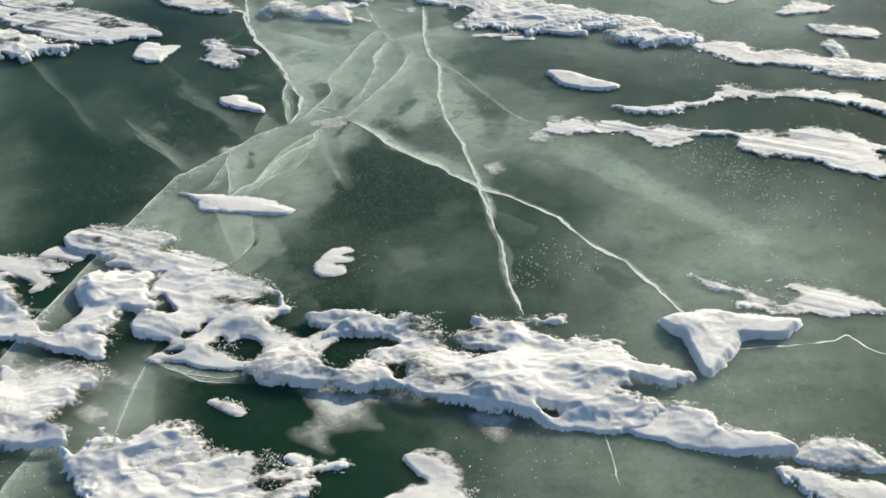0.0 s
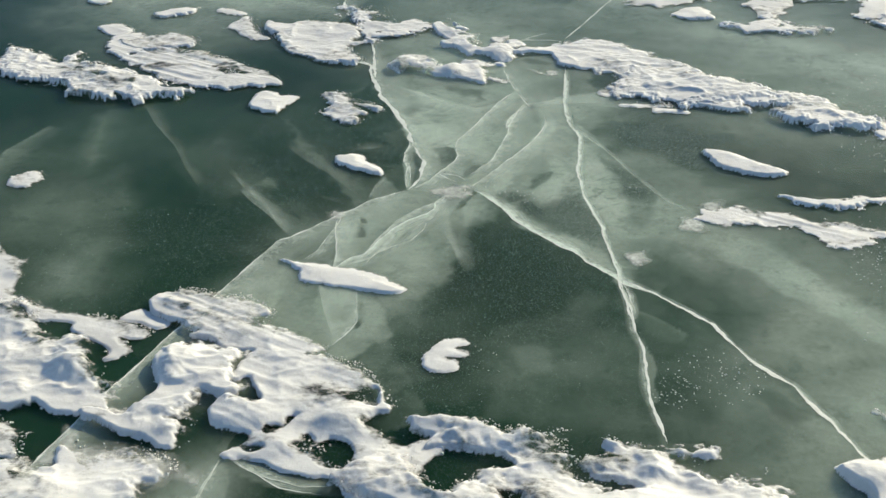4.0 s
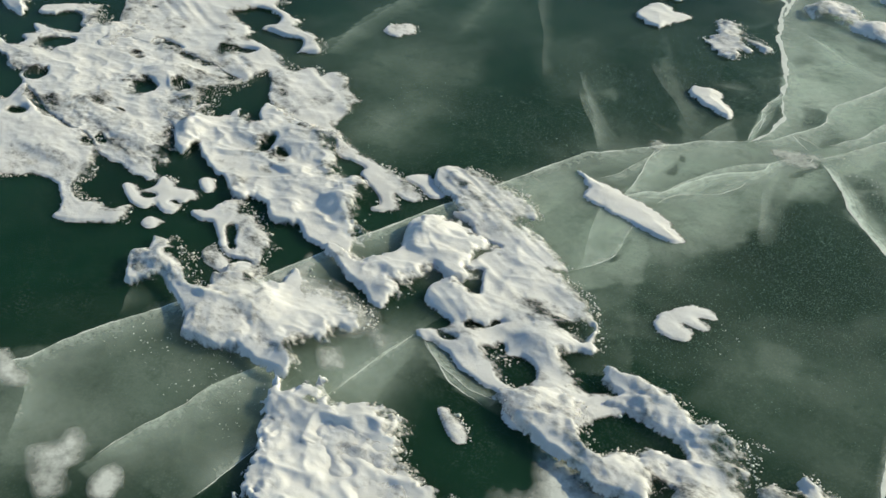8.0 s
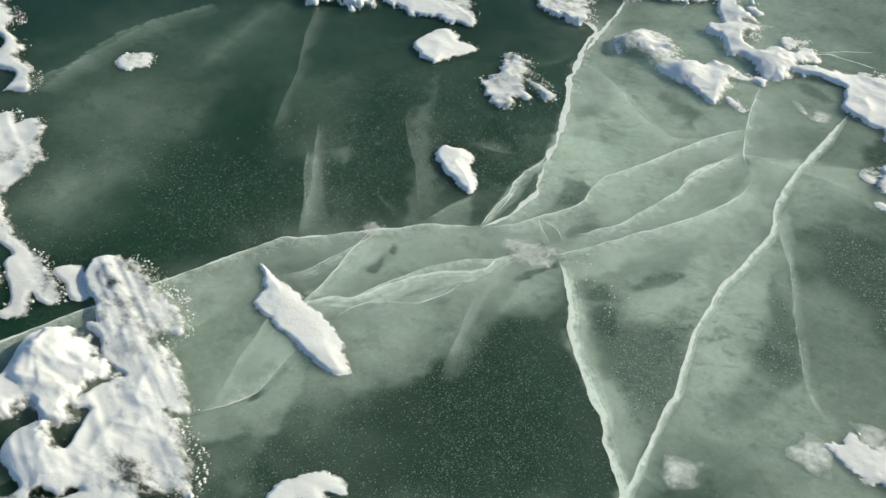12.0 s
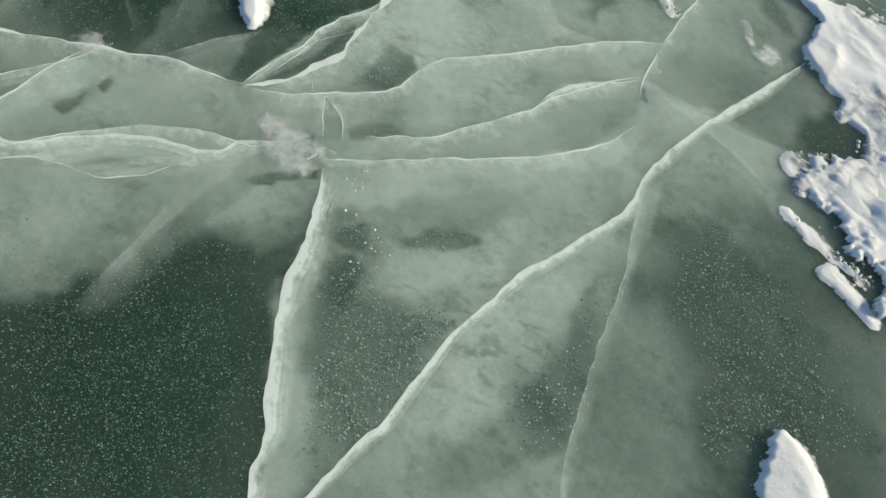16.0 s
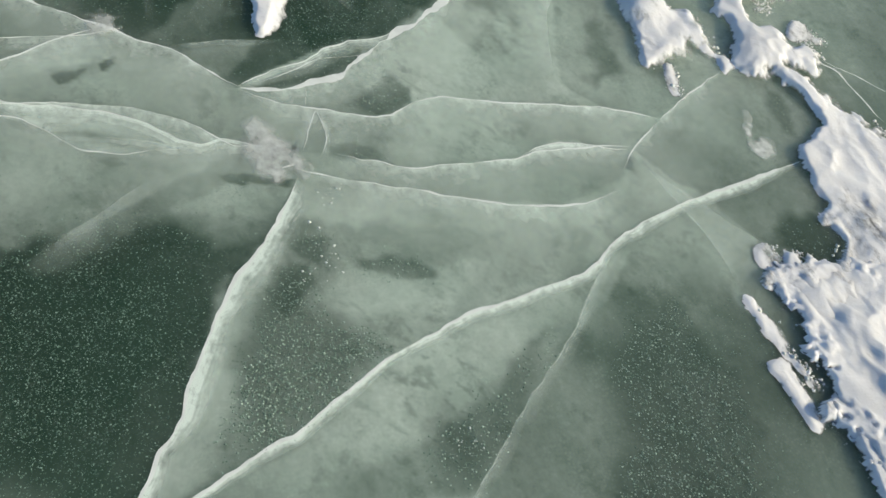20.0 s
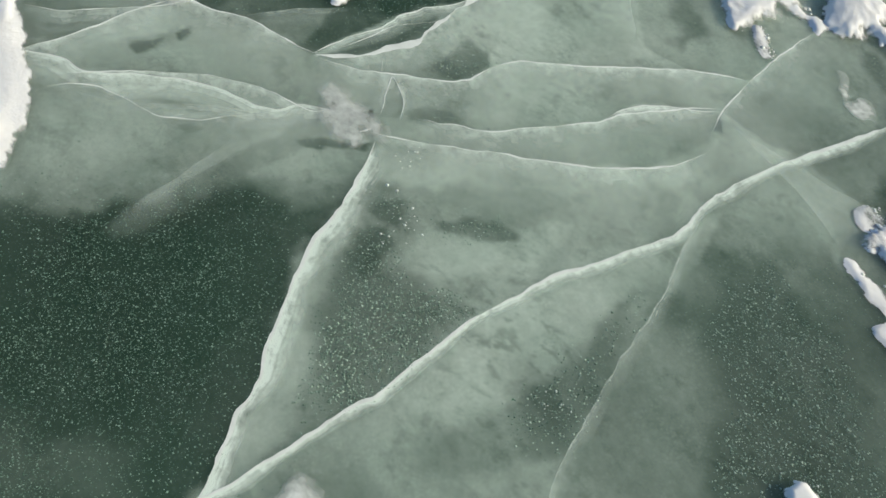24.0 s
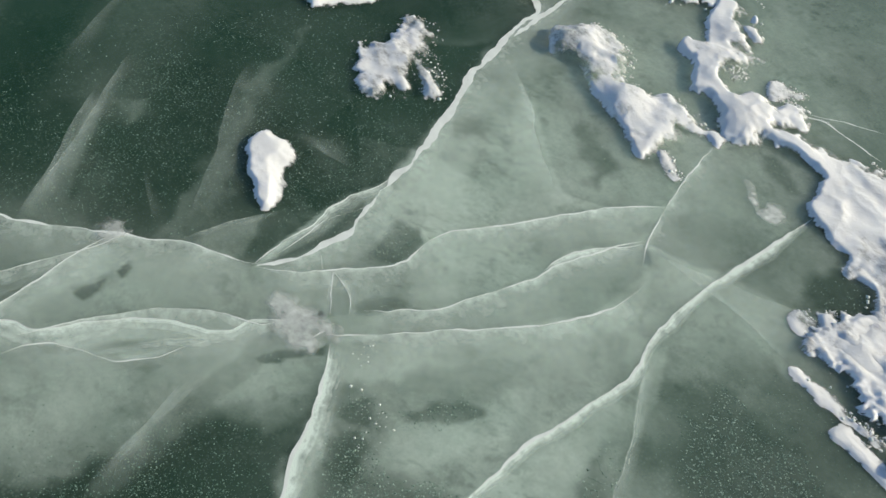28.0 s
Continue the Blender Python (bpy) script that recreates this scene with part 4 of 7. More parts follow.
milky(0.36, 0.75, 0.04, [(0.139, 2.426), (0.068, 2.466), (0.022, 2.505), (0.005, 2.537), (0.018, 2.577), (0.061, 2.638), (0.09, 2.641), (0.12, 2.586), (0.14, 2.536), (0.16, 2.488), (0.174, 2.459)])
milky(0.3, 0.6, 0.02, [(-0.02, 2.524), (-0.057, 2.559), (-0.052, 2.569), (0.03, 2.52), (0.026, 2.496)])
milky(0.17, 0.8, 0.012, [(-0.272, 2.759), (-0.298, 2.796), (-0.31, 2.836), (-0.283, 2.858), (-0.258, 2.849), (-0.249, 2.818), (-0.249, 2.794)])
milky(0.25, 0.7, 0.014, [(-0.206, 2.697), (-0.212, 2.718), (-0.187, 2.761), (-0.165, 2.753), (-0.19, 2.696)])
milky(0.2, 0.7, 0.01, [(-0.339, 2.642), (-0.359, 2.691), (-0.376, 2.756), (-0.385, 2.818), (-0.384, 2.846), (-0.354, 2.8), (-0.334, 2.751), (-0.326, 2.705), (-0.328, 2.666)])
milky(0.17, 0.7, 0.03, [(-0.34, 3.225), (-0.306, 3.233), (-0.243, 3.211), (-0.192, 3.158), (-0.209, 3.138), (-0.265, 3.166)])
milky(0.17, 0.7, 0.02, [(-0.126, 3.429), (-0.104, 3.445), (-0.049, 3.44), (-0.021, 3.425), (-0.039, 3.405), (-0.086, 3.408)])
milky(0.14, 0.7, 0.03, [(0.112, 3.287), (0.117, 3.318), (0.153, 3.375), (0.205, 3.329), (0.184, 3.293), (0.152, 3.268)])
milky(0.05, 0.88, 0.014, [(-0.68, 3.024), (-0.57, 3.216), (-0.549, 3.18), (-0.521, 3.122), (-0.474, 3.058), (-0.426, 2.972), (-0.405, 2.93), (-0.388, 2.871), (-0.392, 2.811), (-0.386, 2.753), (-0.438, 2.746), (-0.539, 2.822), (-0.575, 2.929)])
milky(0.16, 0.7, 0.012, [(-0.542, 2.807), (-0.496, 2.836), (-0.437, 2.848), (-0.398, 2.844), (-0.407, 2.793), (-0.463, 2.796)])


def axis(low, fine_low, near_low, near_high, fine_high, high):
    return np.concatenate([[-2500, -300, -60, -20, -10], np.arange(low, fine_low, 0.06), np.arange(fine_low, near_low, 0.008), np.arange(near_low, near_high, 0.004), np.arange(near_high, fine_high, 0.008), np.arange(fine_high, high, 0.06), [high + 1, 12, 20, 60, 300, 2500]])


def beside(x, y, line, side, reach):
    """How far a place lies off a line on one side of it, in parts of the reach; 2 on the other side or past the ends."""
    best, mark = np.full(x.shape, 1e9), np.full(x.shape, 2.0)
    for k in range(len(line) - 1):
        (ax, ay), (bx, by) = line[k], line[k + 1]
        ex, ey = bx - ax, by - ay
        length = ex * ex + ey * ey + 1e-12
        s0 = ((x - ax) * ex + (y - ay) * ey) / length
        s = np.clip(s0, 0, 1)
        dist = np.hypot(x - ax - s * ex, y - ay - s * ey)
        cross = (ex * (y - ay) - ey * (x - ax)) * side
        past = (s0 < -0.5) & (k == 0) | (s0 > 1.5) & (k == len(line) - 2)
        near = dist < best
        best = np.where(near, dist, best)
        mark = np.where(near, np.where((cross >= 0) & ~past, dist / reach, 2.0), mark)
    return mark


WHITE = []


def ice_body():
    xs, ys = axis(-5.0, -2.0, -0.8, 0.5, 1.7, 5.0), axis(-1.0, 0.8, 2.15, 3.5, 4.0, 8.0)
    gx, gy = np.meshgrid(xs, ys)
    bend_x, bend_y = fbm(gx * 3, gy * 3, 4, 5) - 0.5, fbm(gx * 3, gy * 3, 4, 9) - 0.5
    curl_x, curl_y = fbm(gx * 16, gy * 16, 4, 6) - 0.5, fbm(gx * 16, gy * 16, 4, 8) - 0.5
    clear, window = np.ones(gx.shape), np.ones(gx.shape)
    mottle = np.clip(4.0 * (fbm(gx * 26, gy * 34, 4, 27) - 0.36), 0, 1.15)
    for x, y, radius, amount in CLOUDS:
        bend = min(0.3, 1.2 * radius)
        wx, wy = gx + bend * bend_x + 0.5 * bend * curl_x, gy + bend * bend_y + 0.5 * bend * curl_y
        if amount < 0:
            speckled = 1.0 if radius > 0.12 else mottle
            window *= 1 + amount * speckled * np.exp(-(((wx - x) ** 2 + (wy - y) ** 2) / (1.25 * radius) ** 2) ** 1.3)
            continue
        clear *= 1 - amount * np.exp(-(((wx - x) ** 2 + (wy - y) ** 2) / radius ** 2) ** 1.3)
    sx, sy = gx + 0.010 * (fbm(gx * 25, gy * 25, 3, 15) - 0.5), gy + 0.010 * (fbm(gx * 25, gy * 25, 3, 19) - 0.5)
    for line, side, reach, amount in HAZES:
        low, high = line.min(0) - 1.3 * reach, line.max(0) + 1.3 * reach
        i0, i1 = np.searchsorted(xs, (low[0], high[0]))
        j0, j1 = np.searchsorted(ys, (low[1], high[1]))
        if i1 <= i0 or j1 <= j0:
            continue
        w = (slice(j0, j1), slice(i0, i1))
        u = beside(sx[w], sy[w], line, side, reach)
        u = u / (0.65 + 0.7 * fbm(gx[w] * 7, gy[w] * 7, 3, 23))
        clear[w] *= 1 - amount * np.where(u < 1, 0.25 * np.exp(-u / 0.1) + 0.85 * (1 - np.clip(u, 0, 1)) ** 1.2, 0)
    d = 0.008 + 0.95 * (1 - clear) * window
    for whiteness, strength, feather, outline, edge, reach in SHEETS:
        low, high = outline.min(0) - 0.1, outline.max(0) + 0.1
        i0, i1 = np.searchsorted(xs, (low[0], high[0]))
        j0, j1 = np.searchsorted(ys, (low[1], high[1]))
        w = (slice(j0, j1), slice(i0, i1))
        soft = 1.0 + 6.0 * min(feather, 0.03) / 0.03
        px, py = gx[w] + 0.7 * (sx - gx)[w] * soft, gy[w] + 0.7 * (sy - gy)[w] * soft
        u = np.clip(inside(px, py, outline) / feather + 0.5, 0, 1)
        u = strength * u * u * (3 - 2 * u) * (0.8 + 0.4 * fbm(gx[w] * 14, gy[w] * 14, 3, 33))
        if edge:
            near = np.abs(inside(px, py, np.concatenate([outline[:edge], outline[edge - 2:0:-1]])))
            u = u * np.exp(-near / (reach * (0.7 + 0.6 * fbm(gx[w] * 8, gy[w] * 8, 3, 35))))
        u = np.clip(u, 0, 1)
        d[w] += u * (whiteness * (0.9 + 0.2 * fbm(gx[w] * 20, gy[w] * 30, 4, 37)) - d[w])
    # small dark flecks where the milky sheets are broken
    along = fbm(gx * 50 + gy * 60, gy * 130 - gx * 80, 3, 61)
    where = np.clip(5.0 * (fbm(gx * 5, gy * 6, 3, 63) - 0.5), 0, 1)
    d *= 1 - 0.3 * np.clip((along - 0.60) / 0.08, 0, 1) * where * np.clip((gy - 2.5) / 0.15, 0, 1)
    ids = np.arange(gx.size).reshape(gx.shape)
    faces = np.stack([ids[:-1, :-1], ids[:-1, 1:], ids[1:, 1:], ids[1:, :-1]], -1).reshape(-1, 4)
    ob = mesh_object("ice_body", np.stack([gx, gy, 0 * gx - 0.0008], -1).reshape(-1, 3), faces, BODY)
    density(ob, d.ravel())
    WHITE.append((xs, ys, d))
    tagged(ob, "dark green ice with milky pale fracture clouds inside", "ice", kind="structure")


ice_body()

# ---- snow ----
KINDS = {
    "streak": ("snow_sheet", "thin white snow sheet with long wind streaks", 0.7, 0.22),
    "slab": ("snow_slab", "smooth flat slab of packed white snow on the ice", 0.6, 0),
    "crust": ("snow_crust", "rough crusted white snow with ragged edges", 1.2, 0.29),
    "mound": ("snow_mound", "rounded mound of white snow with bluish shade", 1.1, 0.2),
    "ridge": ("snow_ridge", "wind-carved ridge of white snow with undercut edge", 1.2, 0.16),
    "strip": ("snow_strip", "narrow strip of wind-blown white snow on the ice", 0.8, 0.15),
    "patch": ("snow_patch", "small ragged patch of white snow on dark ice", 1.0, 0.2),
    "sheet": ("snow_sheet", "broad smooth sheet of bright wind-packed snow", 0.8, 0.12),
    "plate": ("snow_plate", "flat snow plate with a steep shaded side", 0.6, 0),
    "scrap": ("snow_scrap", "small scrap of white snow on the ice", 0.7, 0),
    "dust": ("snow_dusting", "thin soft dusting of white snow on the ice", 1.2, 0.2),
    "floe": ("snow_bar", "long smooth bar of hard white snow on ice", 0.4, 0),
}
KEEP = {"streak": 0.95, "crust": 0.92, "patch": 0.95, "dust": 0.7, "sheet": 1.0, "ridge": 0.95, "mound": 1.05, "strip": 1.0, "slab": 1.2, "plate": 1.3, "floe": 1.6, "scrap": 1.2}
made_snow = [0]


def blur(v, cells):
    """Box mean over a square of cells, both ways."""
    k = int(cells) | 1
    for axis_no in (0, 1):
        pad = [(0, 0), (0, 0)]
        pad[axis_no] = (k // 2 + 1, k // 2)
        total = np.cumsum(np.pad(v, pad, "edge"), axis_no)
        v = (np.take(total, np.arange(k, total.shape[axis_no]), axis_no) - np.take(total, np.arange(0, total.shape[axis_no] - k), axis_no)) / k
    return v


def step(v, a, b):
    u = np.clip((v - a) / (b - a), 0, 1)
    return u * u * (3 - 2 * u)


def snow(kind, height, outline, holes=(), bumps=(), streak=False, traced=False):
    """A drift on the ice: flat wind-packed top, a steep lee side away from the low sun, a worn thin side towards it."""
    name, label, rough, bare = KINDS[kind]
    height *= 0.45 if traced else 0.28
    made_snow[0] += 1
    seed = 31 * made_snow[0]
    rim = smooth(outline, True, 3 if traced else 5)
    low, high = rim.min(0) - 0.05, rim.max(0) + 0.05
    size = float(np.prod(high - low))
    far = rim[:, 1].mean() > 3.9
    off = rim[:, 1].mean() > 3.6
    cell = 0.012 if far else min(max(0.0032, (size / 110000) ** 0.5), 0.008)
    gx, gy = np.meshgrid(np.arange(low[0], high[0], cell), np.arange(low[1], high[1], cell))
    calm = float(np.clip(size ** 0.5 / 0.45, 0.2 if traced else 0.5, 1)) * (1.6 if off else 1.0)
    warp = 0.55 if traced else 1.35
    wx = gx + 0.05 * warp * calm * rough * (fbm(gx * 16, gy * 16, 4, seed) - 0.5)
    wy = gy + 0.04 * warp * calm * rough * (fbm(gx * 16, gy * 16, 4, seed + 7) - 0.5)
    base = inside(wx, wy, rim) + (0.011 if traced else 0.016 if kind in ("sheet", "slab", "crust", "mound") else 0.002 if kind == "floe" else 0.010)
    for h in holes:
        spare = 0.004 if np.ptp(np.array(h), axis=0).max() > 0.12 else 0.009
        base = np.minimum(base, spare - inside(wx, wy, smooth(h, True, 4)))
    # which way the nearest rim faces: 1 towards the sun, 0 away from it
    sy, sx = np.gradient(blur(base, 0.02 / cell), cell)
    facing = -(sx * math.sin(_az) + sy * math.cos(_az)) / np.maximum(np.hypot(sx, sy), 0.2)
    sunny = np.clip(0.5 + 0.6 * facing, 0, 1)
    torn = 0.55 * fbm(gx * 60, gy * 80, 4, seed + 5) + 0.45 * fbm(gx * 150, gy * 170, 2, seed + 6) - 0.5
    ragged = calm * rough * (0.030 * (fbm(gx * 24 + gy * 6, gy * 40, 4, seed + 3) - 0.5) + (0.034 if traced else 0.055) * torn)
    d = base + ragged * ((0.35 + 0.85 * sunny) if traced else 1.0)
    if far:
        d += 0.025 + 0.15 * (fbm(gx * 6 + gy * 2, gy * 17 - gx * 2, 5, seed + 31) - 0.5) * min(1.0, 2.0 * calm)
    if bare:
        worn = fbm(gx * 7 + gy * 2, gy * 15 - gx * 2, 4, seed + 37)
        d = np.minimum(d, 0.25 * (worn - (0.5 if traced else 0.9) * bare * calm))
    e = np.clip(d, 0, None)
    swell = fbm(gx * 3.2 + gy * 1.0, gy * 6.5 - gx * 0.8, 3, seed + 11)
    layer = fbm(gx * 4.5 + gy * 2, gy * 10 - gx * 1.5, 5, seed + 19)
    lumps = fbm(gx * 30, gy * 36, 3, seed + 21)
    fine = fbm(gx * 85, gy * 85, 3, seed + 23)
    crumbly = step(fbm(gx * 6, gy * 8, 3, seed + 27), 0.5, 0.62)
    side = (0.35 * height + 0.003) * (1 - sunny) + (1.3 * height + 0.026) * sunny
    grow = step(0.5 * e + 0.5 * np.clip(base, 0, None), 0, side) * np.clip(e / 0.004, 0, 1)
    z = np.clip(e / 0.008, 0, 1) * 0.002 + grow * height * (0.45 + 1.0 * step(swell, 0.32, 0.70))
    terrace = 0.2 * height * (0.2 + 0.8 * crumbly) * (step(layer, 0.505, 0.54) + step(layer, 0.60, 0.64))
    z += step(e, 0.006, 0.03) * terrace * min(1.0, rough)
    crest = 1 - np.abs(2 * fbm(gx * 9 + gy * 3, gy * 15 - gx * 3, 4, seed + 45) - 1)
    z += step(e, 0.01, 0.05) * 0.5 * height * np.clip(crest - 0.62, 0, 1) / 0.38 * min(1.0, rough)
    for bx, by, radius, high_up in bumps:
        ux, uy = wx - bx, wy - by
        along = (ux * math.sin(_az) + uy * math.cos(_az)) / radius
        lean = np.hypot(ux, uy) / radius * np.where(along < 0, 1.12, 0.9)
        z += 0.55 * high_up * step(1 - lean, 0, 0.9) * step(e, 0.0, 0.5 * side + 0.002)
    loose = crumbly * (0.35 + 0.65 * step(0.05 - e, 0, 0.05))
    z += grow * rough * loose * (0.0045 * (fine - 0.5) + 0.008 * (lumps - 0.5))
    z += grow * 0.0022 * (fbm(gx * 12 + gy * 5, gy * 26 - gx * 4, 3, seed + 43) - 0.5) * rough
    if streak:
        across = fbm(gx * 0.9 + gy * 0.5, gy * 50 + gx * 18.0, 3, seed + 29)
        z += step(e, 0.004, 0.02) * 0.007 * (across - 0.5) * step(fbm(gx * 3, gy * 3, 2, seed + 47), 0.35, 0.6)
    if kind == "dust":
        z = 0.0014 + 0.0012 * grow * fbm(gx * 30, gy * 30, 3, seed + 53)
    z = np.maximum(z, 0.0015)
    # draw the outermost corners in to the rim
    dy, dx = np.gradient(d, cell)
    g = np.maximum(np.hypot(dx, dy), 0.3)
    out = d < 0
    px = np.where(out, gx - np.clip(d, -2 * cell, 0) * dx / g ** 2, gx)
    py = np.where(out, gy - np.clip(d, -2 * cell, 0) * dy / g ** 2, gy)
    z = np.where(out, 0.0012, z)
    keep = ~out
    quad = keep[:-1, :-1] | keep[1:, :-1] | keep[:-1, 1:] | keep[1:, 1:]
    ids = np.arange(gx.size).reshape(gx.shape)
    faces = np.stack([ids[:-1, :-1][quad], ids[:-1, 1:][quad], ids[1:, 1:][quad], ids[1:, :-1][quad]], 1)
    used, faces = np.unique(faces, return_inverse=True)
    faces = faces.reshape(-1, 4)
    verts = np.stack([px.ravel()[used], py.ravel()[used], z.ravel()[used]], 1)
    ob = mesh_object(name, verts, faces, DUST if kind == "dust" else SNOW)
    thin = {"dust": 0.06, "patch": 0.034, "floe": 0.012, "scrap": 0.020, "plate": 0.014, "sheet": 0.04, "crust": 0.05, "mound": 0.06}.get(kind, 0.04)
    thin = min(thin, 0.3 * size ** 0.5, 0.6 * float(e.max()) + 0.002) * (1.0 if kind == "dust" else 0.06 + 1.15 * sunny ** 1.5)
    worn = fbm(gx * 9 + gy * 2, gy * 17 - gx * 2, 4, seed + 41)
    full = np.clip(KEEP[kind] * (0.42 + 1.25 * worn), 0, 1)
    full = full * (1 - 0.32 * crumbly * (kind not in ("floe", "plate", "dust")))
    density(ob, np.where(out, 0, np.clip(e / thin, 0, 1) * full).ravel()[used], "cover")
    if kind in ("ridge", "crust", "streak", "strip"):
        label = ("large " if size > 0.3 else "small ") + label
    tagged(ob, label, "snow", group="snow on the ice")
    crumbs(ob, rim, seed, kind)
    if not far and kind not in ("dust", "floe", "plate") and size > 0.004:
        # clumped grains of broken crust on the drift
        rng = np.random.default_rng(seed + 1)
        rows, cols = np.nonzero(keep & (e > 0.002) & (crumbly * step(0.035 - e, 0, 0.03) * sunny > 0.35))
        many = min(len(rows), int(30 + 900 * size))
        if many > 8:
            pick = rng.choice(len(rows), many, replace=False)
            at = (rows[pick], cols[pick])
            sizes = 0.0008 + 0.0024 * rng.uniform(0, 1, many) ** 2
            spots = np.column_stack([gx[at] + rng.normal(0, 0.5 * cell, many), gy[at] + rng.normal(0, 0.5 * cell, many), z[at] - 0.1 * sizes])
            verts, faces = blobs(spots, sizes, rng)
            loose_crust = mesh_object("loose_crust", verts, faces, SNOW, ob)
            density(loose_crust, np.ones(len(verts)), "cover")
            tagged(loose_crust, kind="stuff")


BLOB = np.array([(1, 0, 0), (0.1, 0.9, 0.1), (-0.9, 0.2, 0), (-0.1, -1, 0.1), (0.1, 0, 0.8), (0, 0.1, -0.5)])
TRIS = np.array([(0, 1, 4), (1, 2, 4), (2, 3, 4), (3, 0, 4), (1, 0, 5), (2, 1, 5), (3, 2, 5), (0, 3, 5)])


def blobs(places, sizes, rng):
    """Small irregular grains as one list of corners and one of faces."""
    n = len(places)
    turn = rng.uniform(0, 6.283, n)
    c, s = np.cos(turn), np.sin(turn)
    b = BLOB[None] * rng.uniform(0.6, 1.2, (n, 6, 1)) * np.asarray(sizes)[:, None, None]
    x, y = b[..., 0] * c[:, None] - b[..., 1] * s[:, None], b[..., 0] * s[:, None] + b[..., 1] * c[:, None]
    verts = np.stack([x, y, b[..., 2]], -1) + np.asarray(places)[:, None, :]
    return verts.reshape(-1, 3), (TRIS[None] + 6 * np.arange(n)[:, None, None]).reshape(-1, 3)


def crumbs(parent, rim, seed, kind):
    """Loose grains of broken crust along the rim of a drift."""
    if kind in ("floe", "dust", "plate"):
        return
    rng = np.random.default_rng(seed)
    length = np.hypot(*(np.roll(rim, -1, 0) - rim).T)
    many = int(min(260, 60 * length.sum()))
    pick = rng.choice(len(rim), many, p=length / length.sum())
    keep = fbm(rim[pick, 0] * 6, rim[pick, 1] * 6, 2, seed) > rng.uniform(0.25, 0.65, many)
    at = rim[pick[keep]] + rng.normal(0, 0.007, (keep.sum(), 2))
    sizes = 0.0012 + 0.0045 * rng.uniform(0, 1, len(at)) ** 3
    if len(at):
        verts, faces = blobs(np.column_stack([at, 0.4 * sizes]), sizes, rng)
        tagged(mesh_object("crust_crumbs", verts, faces, RIME, parent), kind="stuff")


# snow, drift by drift: kind, height, outline in plan, holes, bumps (place, radius, height)
snow('streak', 0.016, [(-3.974, 2.278), (-3.606, 2.666), (-3.192, 2.948), (-2.886, 2.95), (-2.626, 2.887), (-2.459, 2.841), (-2.342, 2.725), (-2.172, 2.665), (-2.093, 2.723), (-2.087, 2.78), (-1.974, 2.75), (-1.958, 2.689), (-1.881, 2.589), (-1.91, 2.552), (-1.969, 2.541), (-1.865, 2.517), (-1.787, 2.492), (-1.77, 2.453), (-1.71, 2.438), (-1.64, 2.423), (-1.627, 2.395), (-1.561, 2.384), (-1.496, 2.365), (-1.472, 2.321), (-1.52, 2.298), (-1.53, 2.244), (-1.455, 2.222), (-1.421, 2.26), (-1.38, 2.244), (-1.357, 2.277), (-1.305, 2.267), (-1.267, 2.23), (-1.223, 2.209), (-1.194, 2.211), (-1.203, 2.173), (-1.181, 2.139), (-1.184, 2.1), (-1.132, 2.059), (-1.206, 2.045), (-1.286, 2.049), (-1.385, 2.062), (-1.499, 2.176), (-1.511, 2.123), (-1.532, 2.096), (-1.676, 2.109), (-1.786, 2.104), (-1.837, 2.041), (-1.915, 1.983), (-1.99, 1.973), (-2.031, 2.008), (-2.033, 2.13), (-2.086, 2.109), (-2.201, 2.221), (-2.258, 2.2), (-2.362, 2.253), (-2.386, 2.214), (-2.433, 2.149), (-2.489, 2.159), (-2.519, 2.193), (-2.572, 2.189), (-2.603, 2.143), (-2.596, 2.1)], holes=[[(-2.94, 2.668), (-2.817, 2.674), (-2.695, 2.651), (-2.551, 2.646), (-2.382, 2.599), (-2.426, 2.546), (-2.563, 2.563), (-2.715, 2.588), (-2.8, 2.588)], [(-2.627, 2.743), (-2.605, 2.794), (-2.533, 2.797), (-2.449, 2.767), (-2.437, 2.719), (-2.512, 2.726), (-2.57, 2.733)], [(-2.305, 2.534), (-2.302, 2.603), (-2.185, 2.596), (-2.095, 2.58), (-2.027, 2.531), (-2.072, 2.509), (-2.146, 2.504), (-2.225, 2.503)], [(-1.843, 2.347), (-1.823, 2.407), (-1.765, 2.416), (-1.717, 2.406), (-1.693, 2.367), (-1.707, 2.344), (-1.717, 2.306), (-1.775, 2.33)], [(-1.697, 2.284), (-1.692, 2.328), (-1.618, 2.334), (-1.562, 2.345), (-1.525, 2.303), (-1.536, 2.266), (-1.601, 2.265), (-1.649, 2.269)], [(-1.96, 2.022), (-1.944, 2.051), (-1.89, 2.069), (-1.88, 2.115), (-1.801, 2.114), (-1.816, 2.077), (-1.871, 2.03), (-1.919, 2.007)], [(-2.306, 2.344), (-2.31, 2.39), (-2.255, 2.402), (-2.174, 2.378), (-2.162, 2.342), (-2.208, 2.335), (-2.262, 2.335)], [(-2.151, 2.283), (-2.143, 2.312), (-2.111, 2.307), (-2.119, 2.278)], [(-2.394, 2.347), (-2.381, 2.371), (-2.352, 2.365), (-2.361, 2.339)], [(-1.68, 2.187), (-1.67, 2.219), (-1.618, 2.231), (-1.631, 2.202)], [(-3.034, 2.256), (-3.043, 2.323), (-2.968, 2.391), (-2.897, 2.387), (-2.901, 2.317), (-2.959, 2.251)]], streak=True, traced=True)
